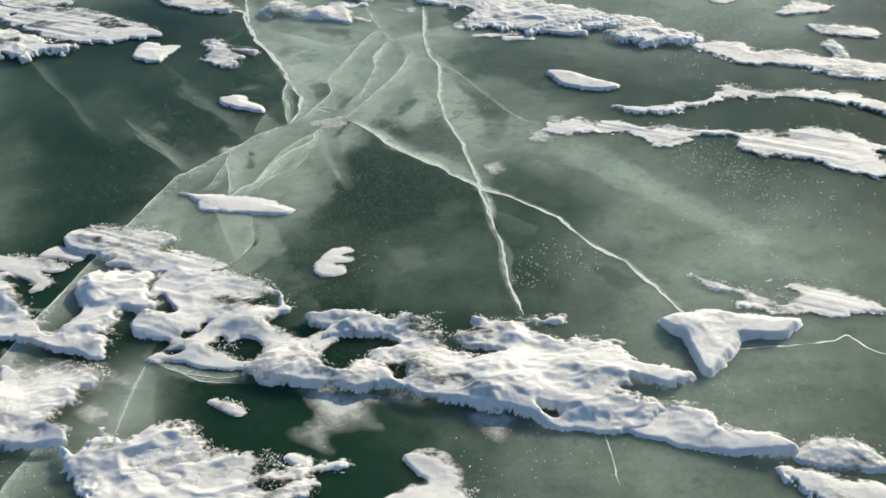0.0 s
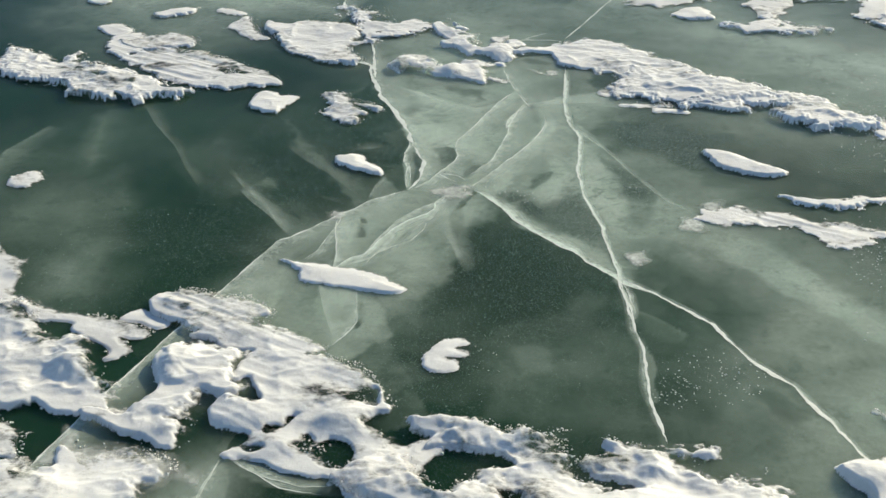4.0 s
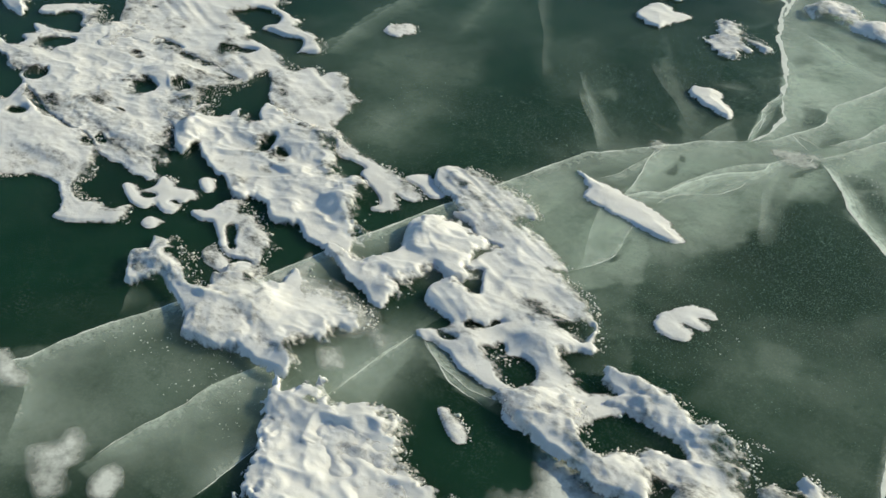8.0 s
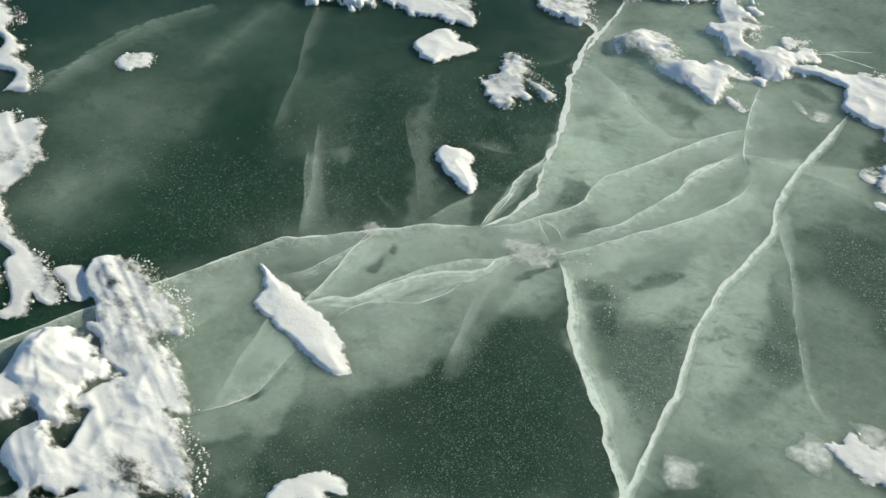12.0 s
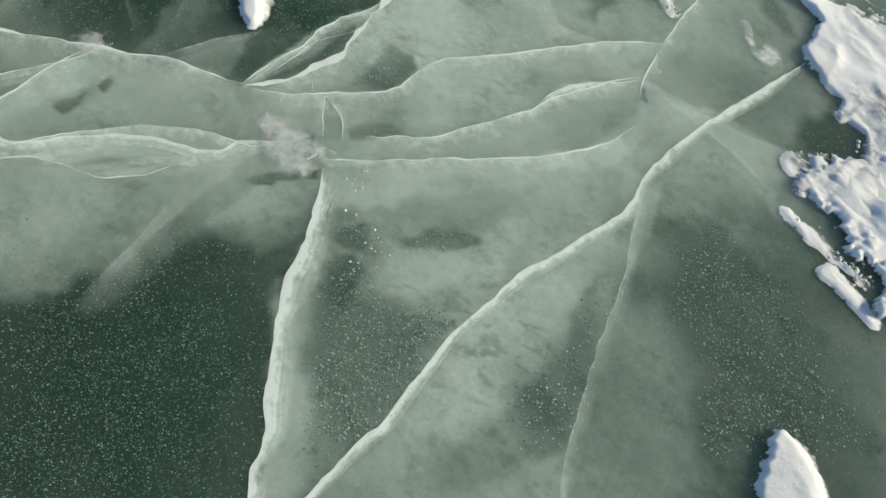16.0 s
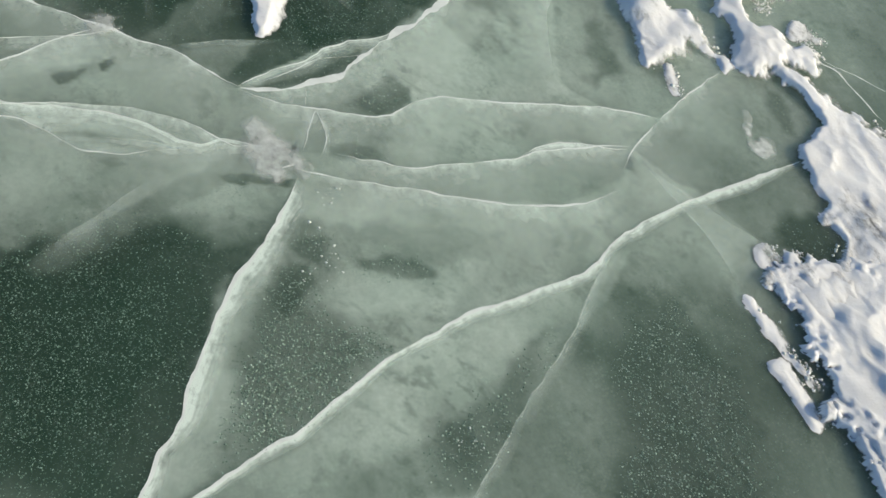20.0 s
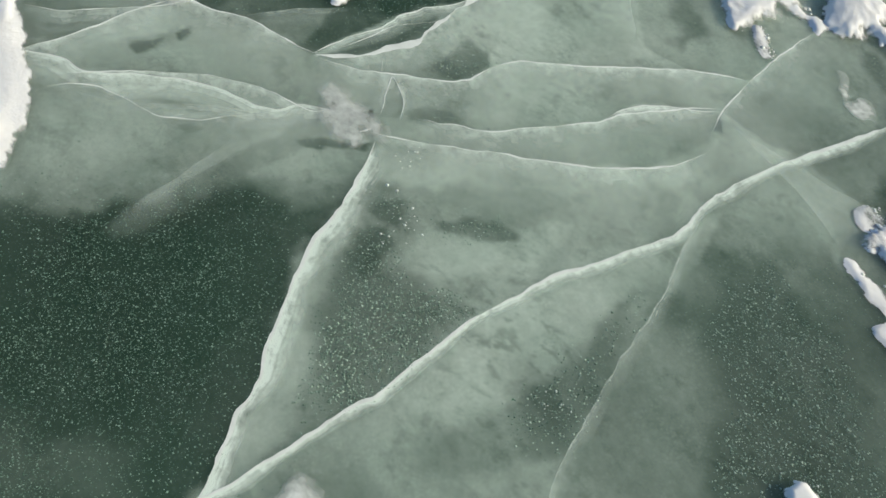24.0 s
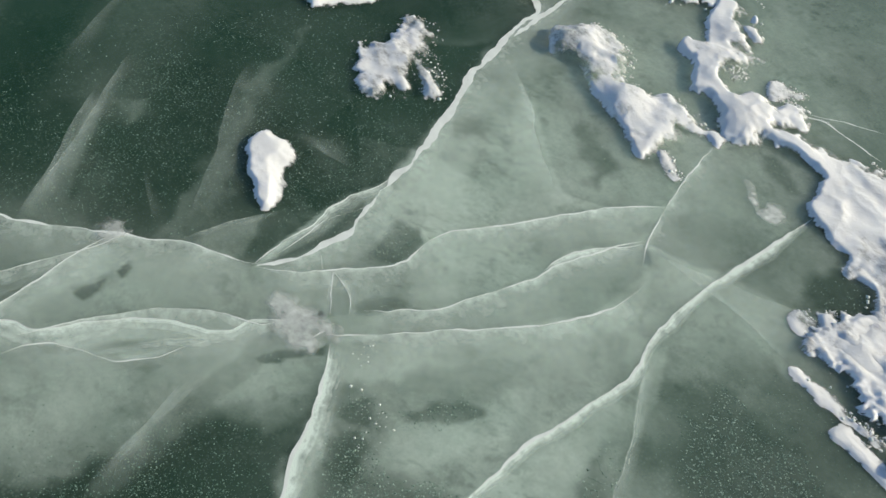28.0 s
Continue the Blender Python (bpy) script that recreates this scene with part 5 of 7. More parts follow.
snow('ridge', 0.03, [(-3.7, 2.079), (-3.691, 2.26), (-3.442, 2.398), (-3.075, 2.249), (-2.866, 2.292), (-2.596, 2.23), (-2.575, 2.179), (-2.603, 2.143), (-2.596, 2.1), (-2.567, 2.072), (-2.499, 2.044), (-2.444, 2.036), (-2.4, 1.992), (-2.369, 1.955), (-2.429, 1.967), (-2.486, 1.971), (-2.553, 1.997), (-2.616, 1.999), (-2.693, 2.02), (-2.766, 2.017), (-2.854, 2.033), (-2.956, 2.074), (-3.062, 2.103), (-3.166, 2.08), (-3.4, 1.957)], holes=[[(-2.606, 2.02), (-2.604, 2.045), (-2.559, 2.049), (-2.561, 2.024)]], bumps=[(-2.875, 2.113, 0.12, 0.012)], traced=True)
snow('patch', 0.014, [(-2.343, 2.004), (-2.346, 2.05), (-2.23, 2.147), (-2.191, 2.116), (-2.139, 2.099), (-2.122, 2.052), (-2.15, 2.028), (-2.213, 2.066), (-2.257, 2.064), (-2.296, 2.019)], traced=True)
snow('crust', 0.018, [(-2.301, 1.821), (-2.291, 1.84), (-2.224, 1.84), (-2.202, 1.874), (-2.238, 1.891), (-2.218, 1.928), (-2.274, 1.939), (-2.243, 1.957), (-2.183, 1.973), (-2.125, 1.99), (-2.163, 2.047), (-2.152, 2.077), (-2.084, 2.085), (-2.046, 2.154), (-1.94, 2.136), (-1.791, 2.109), (-1.676, 2.109), (-1.532, 2.096), (-1.516, 2.029), (-1.493, 1.958), (-1.479, 1.869), (-1.442, 1.801), (-1.385, 1.765), (-1.368, 1.714), (-1.342, 1.688), (-1.344, 1.668), (-1.399, 1.655), (-1.465, 1.66), (-1.512, 1.657), (-1.603, 1.681), (-1.682, 1.684), (-1.804, 1.691), (-1.879, 1.704), (-1.972, 1.733), (-2.078, 1.761), (-2.151, 1.787), (-2.225, 1.792)], holes=[[(-2.171, 1.901), (-2.166, 1.939), (-2.108, 1.965), (-2.08, 1.932), (-2.12, 1.892)], [(-2.031, 1.758), (-2.023, 1.787), (-2.006, 1.823), (-1.981, 1.793), (-1.995, 1.756)], [(-1.603, 1.681), (-1.599, 1.702), (-1.572, 1.697), (-1.578, 1.678)], [(-1.714, 1.899), (-1.725, 1.938), (-1.697, 1.941), (-1.673, 1.925), (-1.682, 1.898)], [(-1.637, 1.981), (-1.626, 2.003), (-1.604, 1.993), (-1.61, 1.972)]], bumps=[(-1.713, 1.99, 0.1, 0.016), (-1.555, 1.944, 0.07, 0.02), (-2.082, 2.062, 0.06, 0.012)], traced=True)
snow('slab', 0.02, [(-2.414, 1.505), (-2.282, 1.563), (-2.267, 1.606), (-2.254, 1.643), (-2.223, 1.635), (-2.226, 1.598), (-2.158, 1.606), (-2.117, 1.65), (-2.031, 1.634), (-1.954, 1.659), (-1.975, 1.722), (-1.951, 1.722), (-1.873, 1.69), (-1.821, 1.676), (-1.7, 1.68), (-1.64, 1.685), (-1.603, 1.663), (-1.547, 1.67), (-1.518, 1.635), (-1.492, 1.608), (-1.473, 1.561), (-1.468, 1.535), (-1.429, 1.522), (-1.363, 1.534), (-1.317, 1.544), (-1.297, 1.569), (-1.273, 1.538), (-1.292, 1.503), (-1.356, 1.46), (-1.404, 1.442), (-1.411, 1.465), (-1.459, 1.497), (-1.503, 1.52), (-1.548, 1.519), (-1.594, 1.505), (-1.635, 1.47), (-1.666, 1.428), (-1.737, 1.415), (-1.81, 1.386), (-1.837, 1.396), (-1.816, 1.414), (-1.918, 1.394), (-2.008, 1.405), (-2.054, 1.402), (-2.112, 1.327)], holes=[[(-1.892, 1.627), (-1.882, 1.651), (-1.85, 1.663), (-1.853, 1.638)]], bumps=[(-2.13, 1.508, 0.1, 0.018), (-1.91, 1.471, 0.08, 0.01), (-1.902, 1.684, 0.05, 0.012), (-1.306, 1.533, 0.06, 0.008)], traced=True)
snow('scrap', 0.008, [(-1.381, 1.608), (-1.359, 1.618), (-1.337, 1.615), (-1.315, 1.649), (-1.33, 1.682), (-1.306, 1.687), (-1.266, 1.675), (-1.233, 1.689), (-1.209, 1.679), (-1.219, 1.656), (-1.205, 1.624), (-1.225, 1.607), (-1.269, 1.614), (-1.272, 1.59), (-1.304, 1.584)], holes=[[(-1.322, 1.613), (-1.303, 1.638), (-1.282, 1.626), (-1.302, 1.609)], [(-1.244, 1.635), (-1.224, 1.652), (-1.223, 1.632)]], traced=True)
snow('scrap', 0.006, [(-1.229, 1.548), (-1.231, 1.568), (-1.201, 1.571), (-1.208, 1.549)], traced=True)
snow('scrap', 0.006, [(-1.25, 1.728), (-1.241, 1.742), (-1.207, 1.725), (-1.217, 1.711)], traced=True)
snow('patch', 0.01, [(-1.17, 1.64), (-1.144, 1.662), (-1.148, 1.695), (-1.119, 1.732), (-1.079, 1.716), (-1.003, 1.697), (-0.939, 1.671), (-0.932, 1.644), (-0.925, 1.607), (-0.958, 1.604), (-0.982, 1.598), (-1.014, 1.596), (-1.072, 1.626), (-1.112, 1.647), (-1.139, 1.638)], holes=[[(-1.066, 1.644), (-1.056, 1.661), (-1.01, 1.625), (-0.999, 1.608), (-1.034, 1.618)]], traced=True)
snow('patch', 0.01, [(-1.042, 1.56), (-1.044, 1.589), (-1.012, 1.585), (-0.97, 1.57), (-0.968, 1.547), (-1.011, 1.548)], traced=True)
snow('mound', 0.028, [(-1.567, 1.852), (-1.542, 1.889), (-1.495, 1.968), (-1.465, 1.933), (-1.421, 1.956), (-1.416, 1.982), (-1.365, 1.982), (-1.326, 1.978), (-1.379, 2.056), (-1.286, 2.049), (-1.206, 2.045), (-1.132, 2.059), (-1.096, 2.045), (-1.078, 2.003), (-1.032, 1.967), (-1.026, 1.944), (-0.991, 1.936), (-0.958, 1.952), (-0.915, 1.943), (-0.865, 1.897), (-0.86, 1.859), (-0.841, 1.821), (-0.802, 1.821), (-0.762, 1.808), (-0.793, 1.787), (-0.788, 1.75), (-0.744, 1.752), (-0.739, 1.703), (-0.812, 1.74), (-0.85, 1.729), (-0.889, 1.727), (-0.933, 1.743), (-0.961, 1.746), (-0.987, 1.738), (-1.021, 1.738), (-1.064, 1.758), (-1.111, 1.762), (-1.124, 1.737), (-1.167, 1.745), (-1.208, 1.77), (-1.267, 1.783), (-1.328, 1.796), (-1.369, 1.822), (-1.378, 1.787), (-1.423, 1.789), (-1.476, 1.825)], holes=[[(-1.239, 1.906), (-1.24, 1.939), (-1.22, 1.949), (-1.219, 1.916)], [(-1.184, 1.919), (-1.163, 1.93), (-1.158, 1.915)]], bumps=[(-0.915, 1.855, 0.085, 0.034), (-1.438, 1.858, 0.06, 0.022), (-1.182, 1.971, 0.1, 0.012), (-1.036, 1.796, 0.06, 0.012)], traced=True)
snow('strip', 0.014, [(-1.132, 2.059), (-1.096, 2.045), (-0.995, 2.028), (-0.896, 2.02), (-0.798, 2), (-0.818, 1.966), (-0.861, 1.959), (-0.823, 1.933), (-0.831, 1.906), (-0.861, 1.892), (-0.857, 1.919), (-0.898, 1.942), (-0.97, 1.972), (-0.975, 1.993), (-1.008, 2.004), (-1.058, 2), (-1.094, 2.015)], traced=True)
snow('ridge', 0.032, [(-0.852, 1.732), (-0.793, 1.756), (-0.765, 1.749), (-0.737, 1.783), (-0.719, 1.823), (-0.745, 1.861), (-0.762, 1.908), (-0.746, 1.942), (-0.708, 1.965), (-0.675, 1.974), (-0.629, 1.959), (-0.572, 1.949), (-0.578, 1.899), (-0.568, 1.858), (-0.546, 1.845), (-0.562, 1.826), (-0.614, 1.819), (-0.623, 1.8), (-0.629, 1.776), (-0.643, 1.754), (-0.62, 1.736), (-0.62, 1.709), (-0.619, 1.676), (-0.646, 1.665), (-0.699, 1.689), (-0.748, 1.695), (-0.799, 1.713)], holes=[[(-0.792, 1.772), (-0.784, 1.789), (-0.755, 1.788), (-0.747, 1.767), (-0.765, 1.755)]], bumps=[(-0.706, 1.881, 0.08, 0.028), (-0.622, 1.9, 0.07, 0.012)], traced=True)
snow('sheet', 0.02, [(-0.837, 2.079), (-0.828, 2.115), (-0.804, 2.129), (-0.738, 2.138), (-0.651, 2.122), (-0.583, 2.107), (-0.551, 2.076), (-0.571, 2.048), (-0.527, 2.032), (-0.474, 2.012), (-0.413, 1.987), (-0.419, 1.959), (-0.361, 1.948), (-0.318, 1.927), (-0.295, 1.902), (-0.263, 1.864), (-0.237, 1.808), (-0.261, 1.802), (-0.274, 1.776), (-0.248, 1.756), (-0.2, 1.724), (-0.175, 1.742), (-0.108, 1.767), (-0.127, 1.706), (-0.17, 1.646), (-0.249, 1.581), (-0.308, 1.632), (-0.365, 1.636), (-0.421, 1.645), (-0.485, 1.664), (-0.524, 1.658), (-0.519, 1.678), (-0.494, 1.704), (-0.492, 1.723), (-0.532, 1.729), (-0.571, 1.739), (-0.59, 1.776), (-0.573, 1.812), (-0.542, 1.807), (-0.503, 1.808), (-0.537, 1.875), (-0.573, 1.863), (-0.569, 1.927), (-0.556, 1.953), (-0.602, 1.956), (-0.666, 1.982), (-0.693, 1.982), (-0.708, 1.98), (-0.678, 1.99), (-0.719, 2.007), (-0.747, 2.026), (-0.774, 2.032), (-0.809, 2.048)], holes=[[(-0.344, 1.676), (-0.336, 1.722), (-0.299, 1.722), (-0.278, 1.689), (-0.297, 1.661), (-0.325, 1.659)], [(-0.389, 1.703), (-0.372, 1.728), (-0.362, 1.719), (-0.374, 1.703)], [(-0.493, 1.677), (-0.461, 1.697), (-0.456, 1.686), (-0.474, 1.675)], [(-0.465, 1.734), (-0.437, 1.758), (-0.408, 1.787), (-0.417, 1.768), (-0.445, 1.737)], [(-0.303, 1.843), (-0.291, 1.875), (-0.276, 1.871), (-0.267, 1.85), (-0.271, 1.826), (-0.287, 1.83)]], bumps=[(-0.531, 1.769, 0.09, 0.014), (-0.452, 1.871, 0.07, 0.012), (-0.451, 1.702, 0.07, 0.012), (-0.328, 1.769, 0.07, 0.014)], streak=True, traced=True)
snow('strip', 0.01, [(-0.881, 2.023), (-0.854, 2.055), (-0.797, 2.043), (-0.771, 2.026), (-0.796, 2.005), (-0.839, 2.022)], traced=True)
snow('crust', 0.022, [(-2.078, 1.158), (-1.977, 1.276), (-1.914, 1.314), (-1.858, 1.281), (-1.716, 1.192), (-1.666, 1.179), (-1.621, 1.185), (-1.605, 1.217), (-1.618, 1.247), (-1.584, 1.276), (-1.541, 1.298), (-1.517, 1.291), (-1.508, 1.259), (-1.489, 1.253), (-1.493, 1.219), (-1.491, 1.182), (-1.457, 1.173), (-1.417, 1.187), (-1.372, 1.172), (-1.341, 1.133), (-1.37, 1.099), (-1.353, 1.074), (-1.309, 1.057), (-1.255, 1.039), (-1.199, 1.025), (-1.177, 1.018), (-1.198, 0.993), (-1.24, 0.991), (-1.308, 0.995), (-1.341, 1.015), (-1.344, 0.992), (-1.404, 1.005), (-1.475, 0.95), (-1.576, 0.887)], holes=[[(-1.434, 1.097), (-1.431, 1.111), (-1.397, 1.093), (-1.403, 1.081)]], bumps=[(-1.437, 1.026, 0.1, 0.02), (-1.374, 1.056, 0.08, 0.012)], traced=True)
snow('scrap', 0.006, [(-1.445, 1.233), (-1.452, 1.248), (-1.378, 1.24), (-1.368, 1.225), (-1.41, 1.225)], traced=True)
snow('scrap', 0.004, [(-1.32, 1.091), (-1.312, 1.112), (-1.302, 1.105), (-1.308, 1.089)], traced=True)
snow('scrap', 0.006, [(-2.792, 1.932), (-2.783, 1.964), (-2.748, 1.983), (-2.72, 1.954), (-2.746, 1.919)], traced=True)
snow('scrap', 0.004, [(-2.531, 1.915), (-2.512, 1.937), (-2.482, 1.92), (-2.498, 1.9)], traced=True)
snow('dust', 0.005, [(-1.262, 1.15), (-1.243, 1.184), (-1.189, 1.156), (-1.131, 1.128), (-1.193, 1.132), (-1.237, 1.138)], traced=True)
snow('dust', 0.005, [(-1.129, 1.103), (-1.117, 1.134), (-1.046, 1.123), (-1.011, 1.111), (-1.028, 1.096), (-1.064, 1.098), (-1.101, 1.107)], traced=True)
snow('dust', 0.004, [(-1.245, 1.058), (-1.241, 1.081), (-1.22, 1.074), (-1.23, 1.053)], traced=True)
snow('dust', 0.004, [(-1.127, 1.014), (-1.114, 1.033), (-1.084, 1.017), (-1.075, 0.991), (-1.099, 0.994)], traced=True)
snow('dust', 0.006, [(-1.149, 0.9), (-1.167, 0.947), (-1.157, 0.965), (-1.124, 0.956), (-1.095, 0.91), (-1.122, 0.87)], traced=True)
snow('dust', 0.005, [(-0.643, 1.507), (-0.625, 1.529), (-0.589, 1.513), (-0.59, 1.491), (-0.614, 1.482)], traced=True)
snow('mound', 0.028, [(-1.145, 1.448), (-1.148, 1.471), (-1.133, 1.496), (-1.149, 1.527), (-1.131, 1.549), (-1.098, 1.546), (-1.041, 1.535), (-0.984, 1.497), (-0.95, 1.483), (-0.932, 1.498), (-0.957, 1.52), (-0.946, 1.548), (-0.959, 1.572), (-0.938, 1.604), (-0.907, 1.605), (-0.875, 1.589), (-0.84, 1.599), (-0.848, 1.647), (-0.826, 1.649), (-0.783, 1.642), (-0.718, 1.654), (-0.668, 1.646), (-0.624, 1.634), (-0.607, 1.599), (-0.644, 1.564), (-0.636, 1.544), (-0.653, 1.52), (-0.664, 1.49), (-0.645, 1.456), (-0.643, 1.424), (-0.661, 1.424), (-0.691, 1.418), (-0.749, 1.42), (-0.801, 1.396), (-0.862, 1.381), (-0.88, 1.383), (-0.908, 1.413), (-0.955, 1.429), (-1.019, 1.444), (-1.043, 1.443), (-1.077, 1.419), (-1.093, 1.41), (-1.122, 1.43)], bumps=[(-1.071, 1.497, 0.07, 0.022), (-0.899, 1.453, 0.09, 0.01), (-0.813, 1.503, 0.07, 0.008), (-0.667, 1.458, 0.06, 0.018)], traced=True)
snow('dust', 0.006, [(-0.898, 1.594), (-0.875, 1.589), (-0.854, 1.655), (-0.858, 1.689), (-0.803, 1.649), (-0.747, 1.654), (-0.689, 1.655), (-0.626, 1.637), (-0.559, 1.598), (-0.555, 1.579), (-0.604, 1.595), (-0.639, 1.558), (-0.729, 1.573), (-0.817, 1.59)], traced=True)
snow('sheet', 0.012, [(-1.249, 0.924), (-1.142, 0.966), (-1.073, 0.941), (-1.013, 0.922), (-0.93, 0.909), (-0.852, 0.881), (-0.956, 0.763)], traced=True)
snow('dust', 0.006, [(-0.861, 1.033), (-0.838, 1.07), (-0.844, 1.099), (-0.811, 1.101), (-0.78, 1.069), (-0.776, 1.047), (-0.743, 1.012), (-0.759, 0.987), (-0.814, 1.007)], traced=True)
snow('dust', 0.005, [(-0.721, 1.066), (-0.72, 1.099), (-0.684, 1.085), (-0.671, 1.057), (-0.698, 1.045)], traced=True)
snow('ridge', 0.036, [(-0.308, 1.632), (-0.297, 1.656), (-0.271, 1.677), (-0.246, 1.719), (-0.188, 1.708), (-0.152, 1.727), (-0.133, 1.754), (-0.168, 1.758), (-0.198, 1.796), (-0.128, 1.812), (-0.056, 1.815), (-0.01, 1.79), (0.055, 1.796), (0.1, 1.773), (0.122, 1.733), (0.135, 1.709), (0.158, 1.739), (0.196, 1.754), (0.183, 1.776), (0.209, 1.781), (0.273, 1.777), (0.312, 1.785), (0.389, 1.788), (0.375, 1.77), (0.342, 1.761), (0.347, 1.742), (0.395, 1.715), (0.447, 1.732), (0.494, 1.705), (0.503, 1.678), (0.541, 1.644), (0.594, 1.634), (0.65, 1.596), (0.626, 1.576), (0.582, 1.561), (0.549, 1.577), (0.527, 1.585), (0.535, 1.561), (0.51, 1.546), (0.566, 1.529), (0.547, 1.483), (0.485, 1.445), (0.418, 1.455), (0.361, 1.455), (0.317, 1.478), (0.25, 1.509), (0.214, 1.505), (0.156, 1.525), (0.086, 1.542), (0.014, 1.566), (-0.058, 1.562), (-0.155, 1.574), (-0.204, 1.585), (-0.273, 1.605)], holes=[[(-0.162, 1.7), (-0.132, 1.721), (-0.07, 1.726), (-0.006, 1.72), (0.007, 1.702), (-0.035, 1.685), (-0.065, 1.659), (-0.093, 1.634), (-0.131, 1.642), (-0.155, 1.668)], [(0.017, 1.624), (0.035, 1.632), (0.043, 1.607), (0.027, 1.582), (0.012, 1.599)], [(0.132, 1.704), (0.182, 1.696), (0.232, 1.69), (0.238, 1.678), (0.182, 1.672), (0.145, 1.682)], [(0.519, 1.573), (0.538, 1.58), (0.548, 1.569), (0.529, 1.558)], [(0.313, 1.508), (0.348, 1.503), (0.352, 1.488), (0.324, 1.488)]], bumps=[(-0.259, 1.635, 0.07, 0.02), (-0.11, 1.617, 0.07, 0.016), (0.084, 1.606, 0.09, 0.016), (0.228, 1.564, 0.09, 0.022), (0.264, 1.716, 0.05, 0.016), (0.456, 1.594, 0.09, 0.014), (0.03, 1.765, 0.06, 0.012), (-0.163, 1.651, 0.06, 0.012)], traced=True)
snow('ridge', 0.03, [(0.466, 1.476), (0.509, 1.542), (0.566, 1.532), (0.634, 1.521), (0.674, 1.49), (0.701, 1.452), (0.776, 1.437), (0.804, 1.415), (0.817, 1.391), (0.775, 1.39), (0.688, 1.395), (0.613, 1.406), (0.529, 1.439)], bumps=[(0.646, 1.46, 0.09, 0.018), (0.769, 1.408, 0.07, 0.014)], traced=True)
snow('ridge', 0.034, [(0.808, 1.389), (0.852, 1.428), (0.897, 1.43), (0.936, 1.414), (0.979, 1.376), (0.962, 1.348), (0.875, 1.354), (0.808, 1.369)], bumps=[(0.886, 1.393, 0.08, 0.016)], traced=True)
snow('dust', 0.008, [(-0.197, 1.577), (-0.106, 1.568), (0.014, 1.55), (0.068, 1.537), (0.039, 1.522), (0.004, 1.527), (-0.043, 1.519), (-0.023, 1.488), (-0.013, 1.458), (-0.051, 1.466), (-0.096, 1.456), (-0.124, 1.452), (-0.113, 1.401), (-0.138, 1.415), (-0.198, 1.448), (-0.166, 1.467), (-0.153, 1.505), (-0.175, 1.544)], traced=True)
snow('dust', 0.008, [(0.168, 1.494), (0.214, 1.505), (0.267, 1.501), (0.253, 1.463), (0.224, 1.427), (0.202, 1.449), (0.179, 1.474)], traced=True)
snow('patch', 0.014, [(0.044, 1.385), (0.077, 1.402), (0.122, 1.395), (0.156, 1.357), (0.175, 1.303), (0.166, 1.257), (0.102, 1.258), (0.017, 1.271), (0.026, 1.301), (0.09, 1.33), (0.062, 1.357)], traced=True)
snow('scrap', 0.006, [(-0.37, 1.535), (-0.347, 1.538), (-0.302, 1.519), (-0.305, 1.502), (-0.336, 1.513)], traced=True)
snow('scrap', 0.006, [(-0.188, 1.384), (-0.169, 1.394), (-0.143, 1.38), (-0.154, 1.364)], traced=True)
snow('plate', 0.03, [(0.605, 1.763), (0.644, 1.785), (0.71, 1.799), (0.796, 1.783), (0.869, 1.773), (0.913, 1.772), (0.9, 1.745), (0.862, 1.718), (0.794, 1.719), (0.767, 1.707), (0.732, 1.658), (0.683, 1.608), (0.666, 1.617), (0.659, 1.659), (0.65, 1.712), (0.629, 1.734)], bumps=[(0.655, 1.739, 0.05, 0.014)], traced=True)
snow('ridge', 0.022, [(-0.527, 3.333), (-0.529, 3.354), (-0.516, 3.383), (-0.504, 3.413), (-0.465, 3.425), (-0.436, 3.422), (-0.411, 3.406), (-0.372, 3.363), (-0.341, 3.358), (-0.308, 3.366), (-0.299, 3.389), (-0.266, 3.404), (-0.24, 3.395), (-0.219, 3.39), (-0.187, 3.404), (-0.17, 3.396), (-0.177, 3.384), (-0.202, 3.38), (-0.221, 3.353), (-0.204, 3.339), (-0.21, 3.31), (-0.205, 3.286), (-0.216, 3.25), (-0.242, 3.262), (-0.277, 3.279), (-0.347, 3.292), (-0.386, 3.295), (-0.425, 3.314), (-0.464, 3.312), (-0.491, 3.303)], bumps=[(-0.486, 3.343, 0.05, 0.016), (-0.322, 3.308, 0.06, 0.018), (-0.258, 3.363, 0.05, 0.012)], traced=True)
snow('strip', 0.004, [(-0.205, 3.287), (-0.198, 3.291), (-0.178, 3.282), (-0.153, 3.272), (-0.157, 3.268), (-0.179, 3.274)], traced=True)
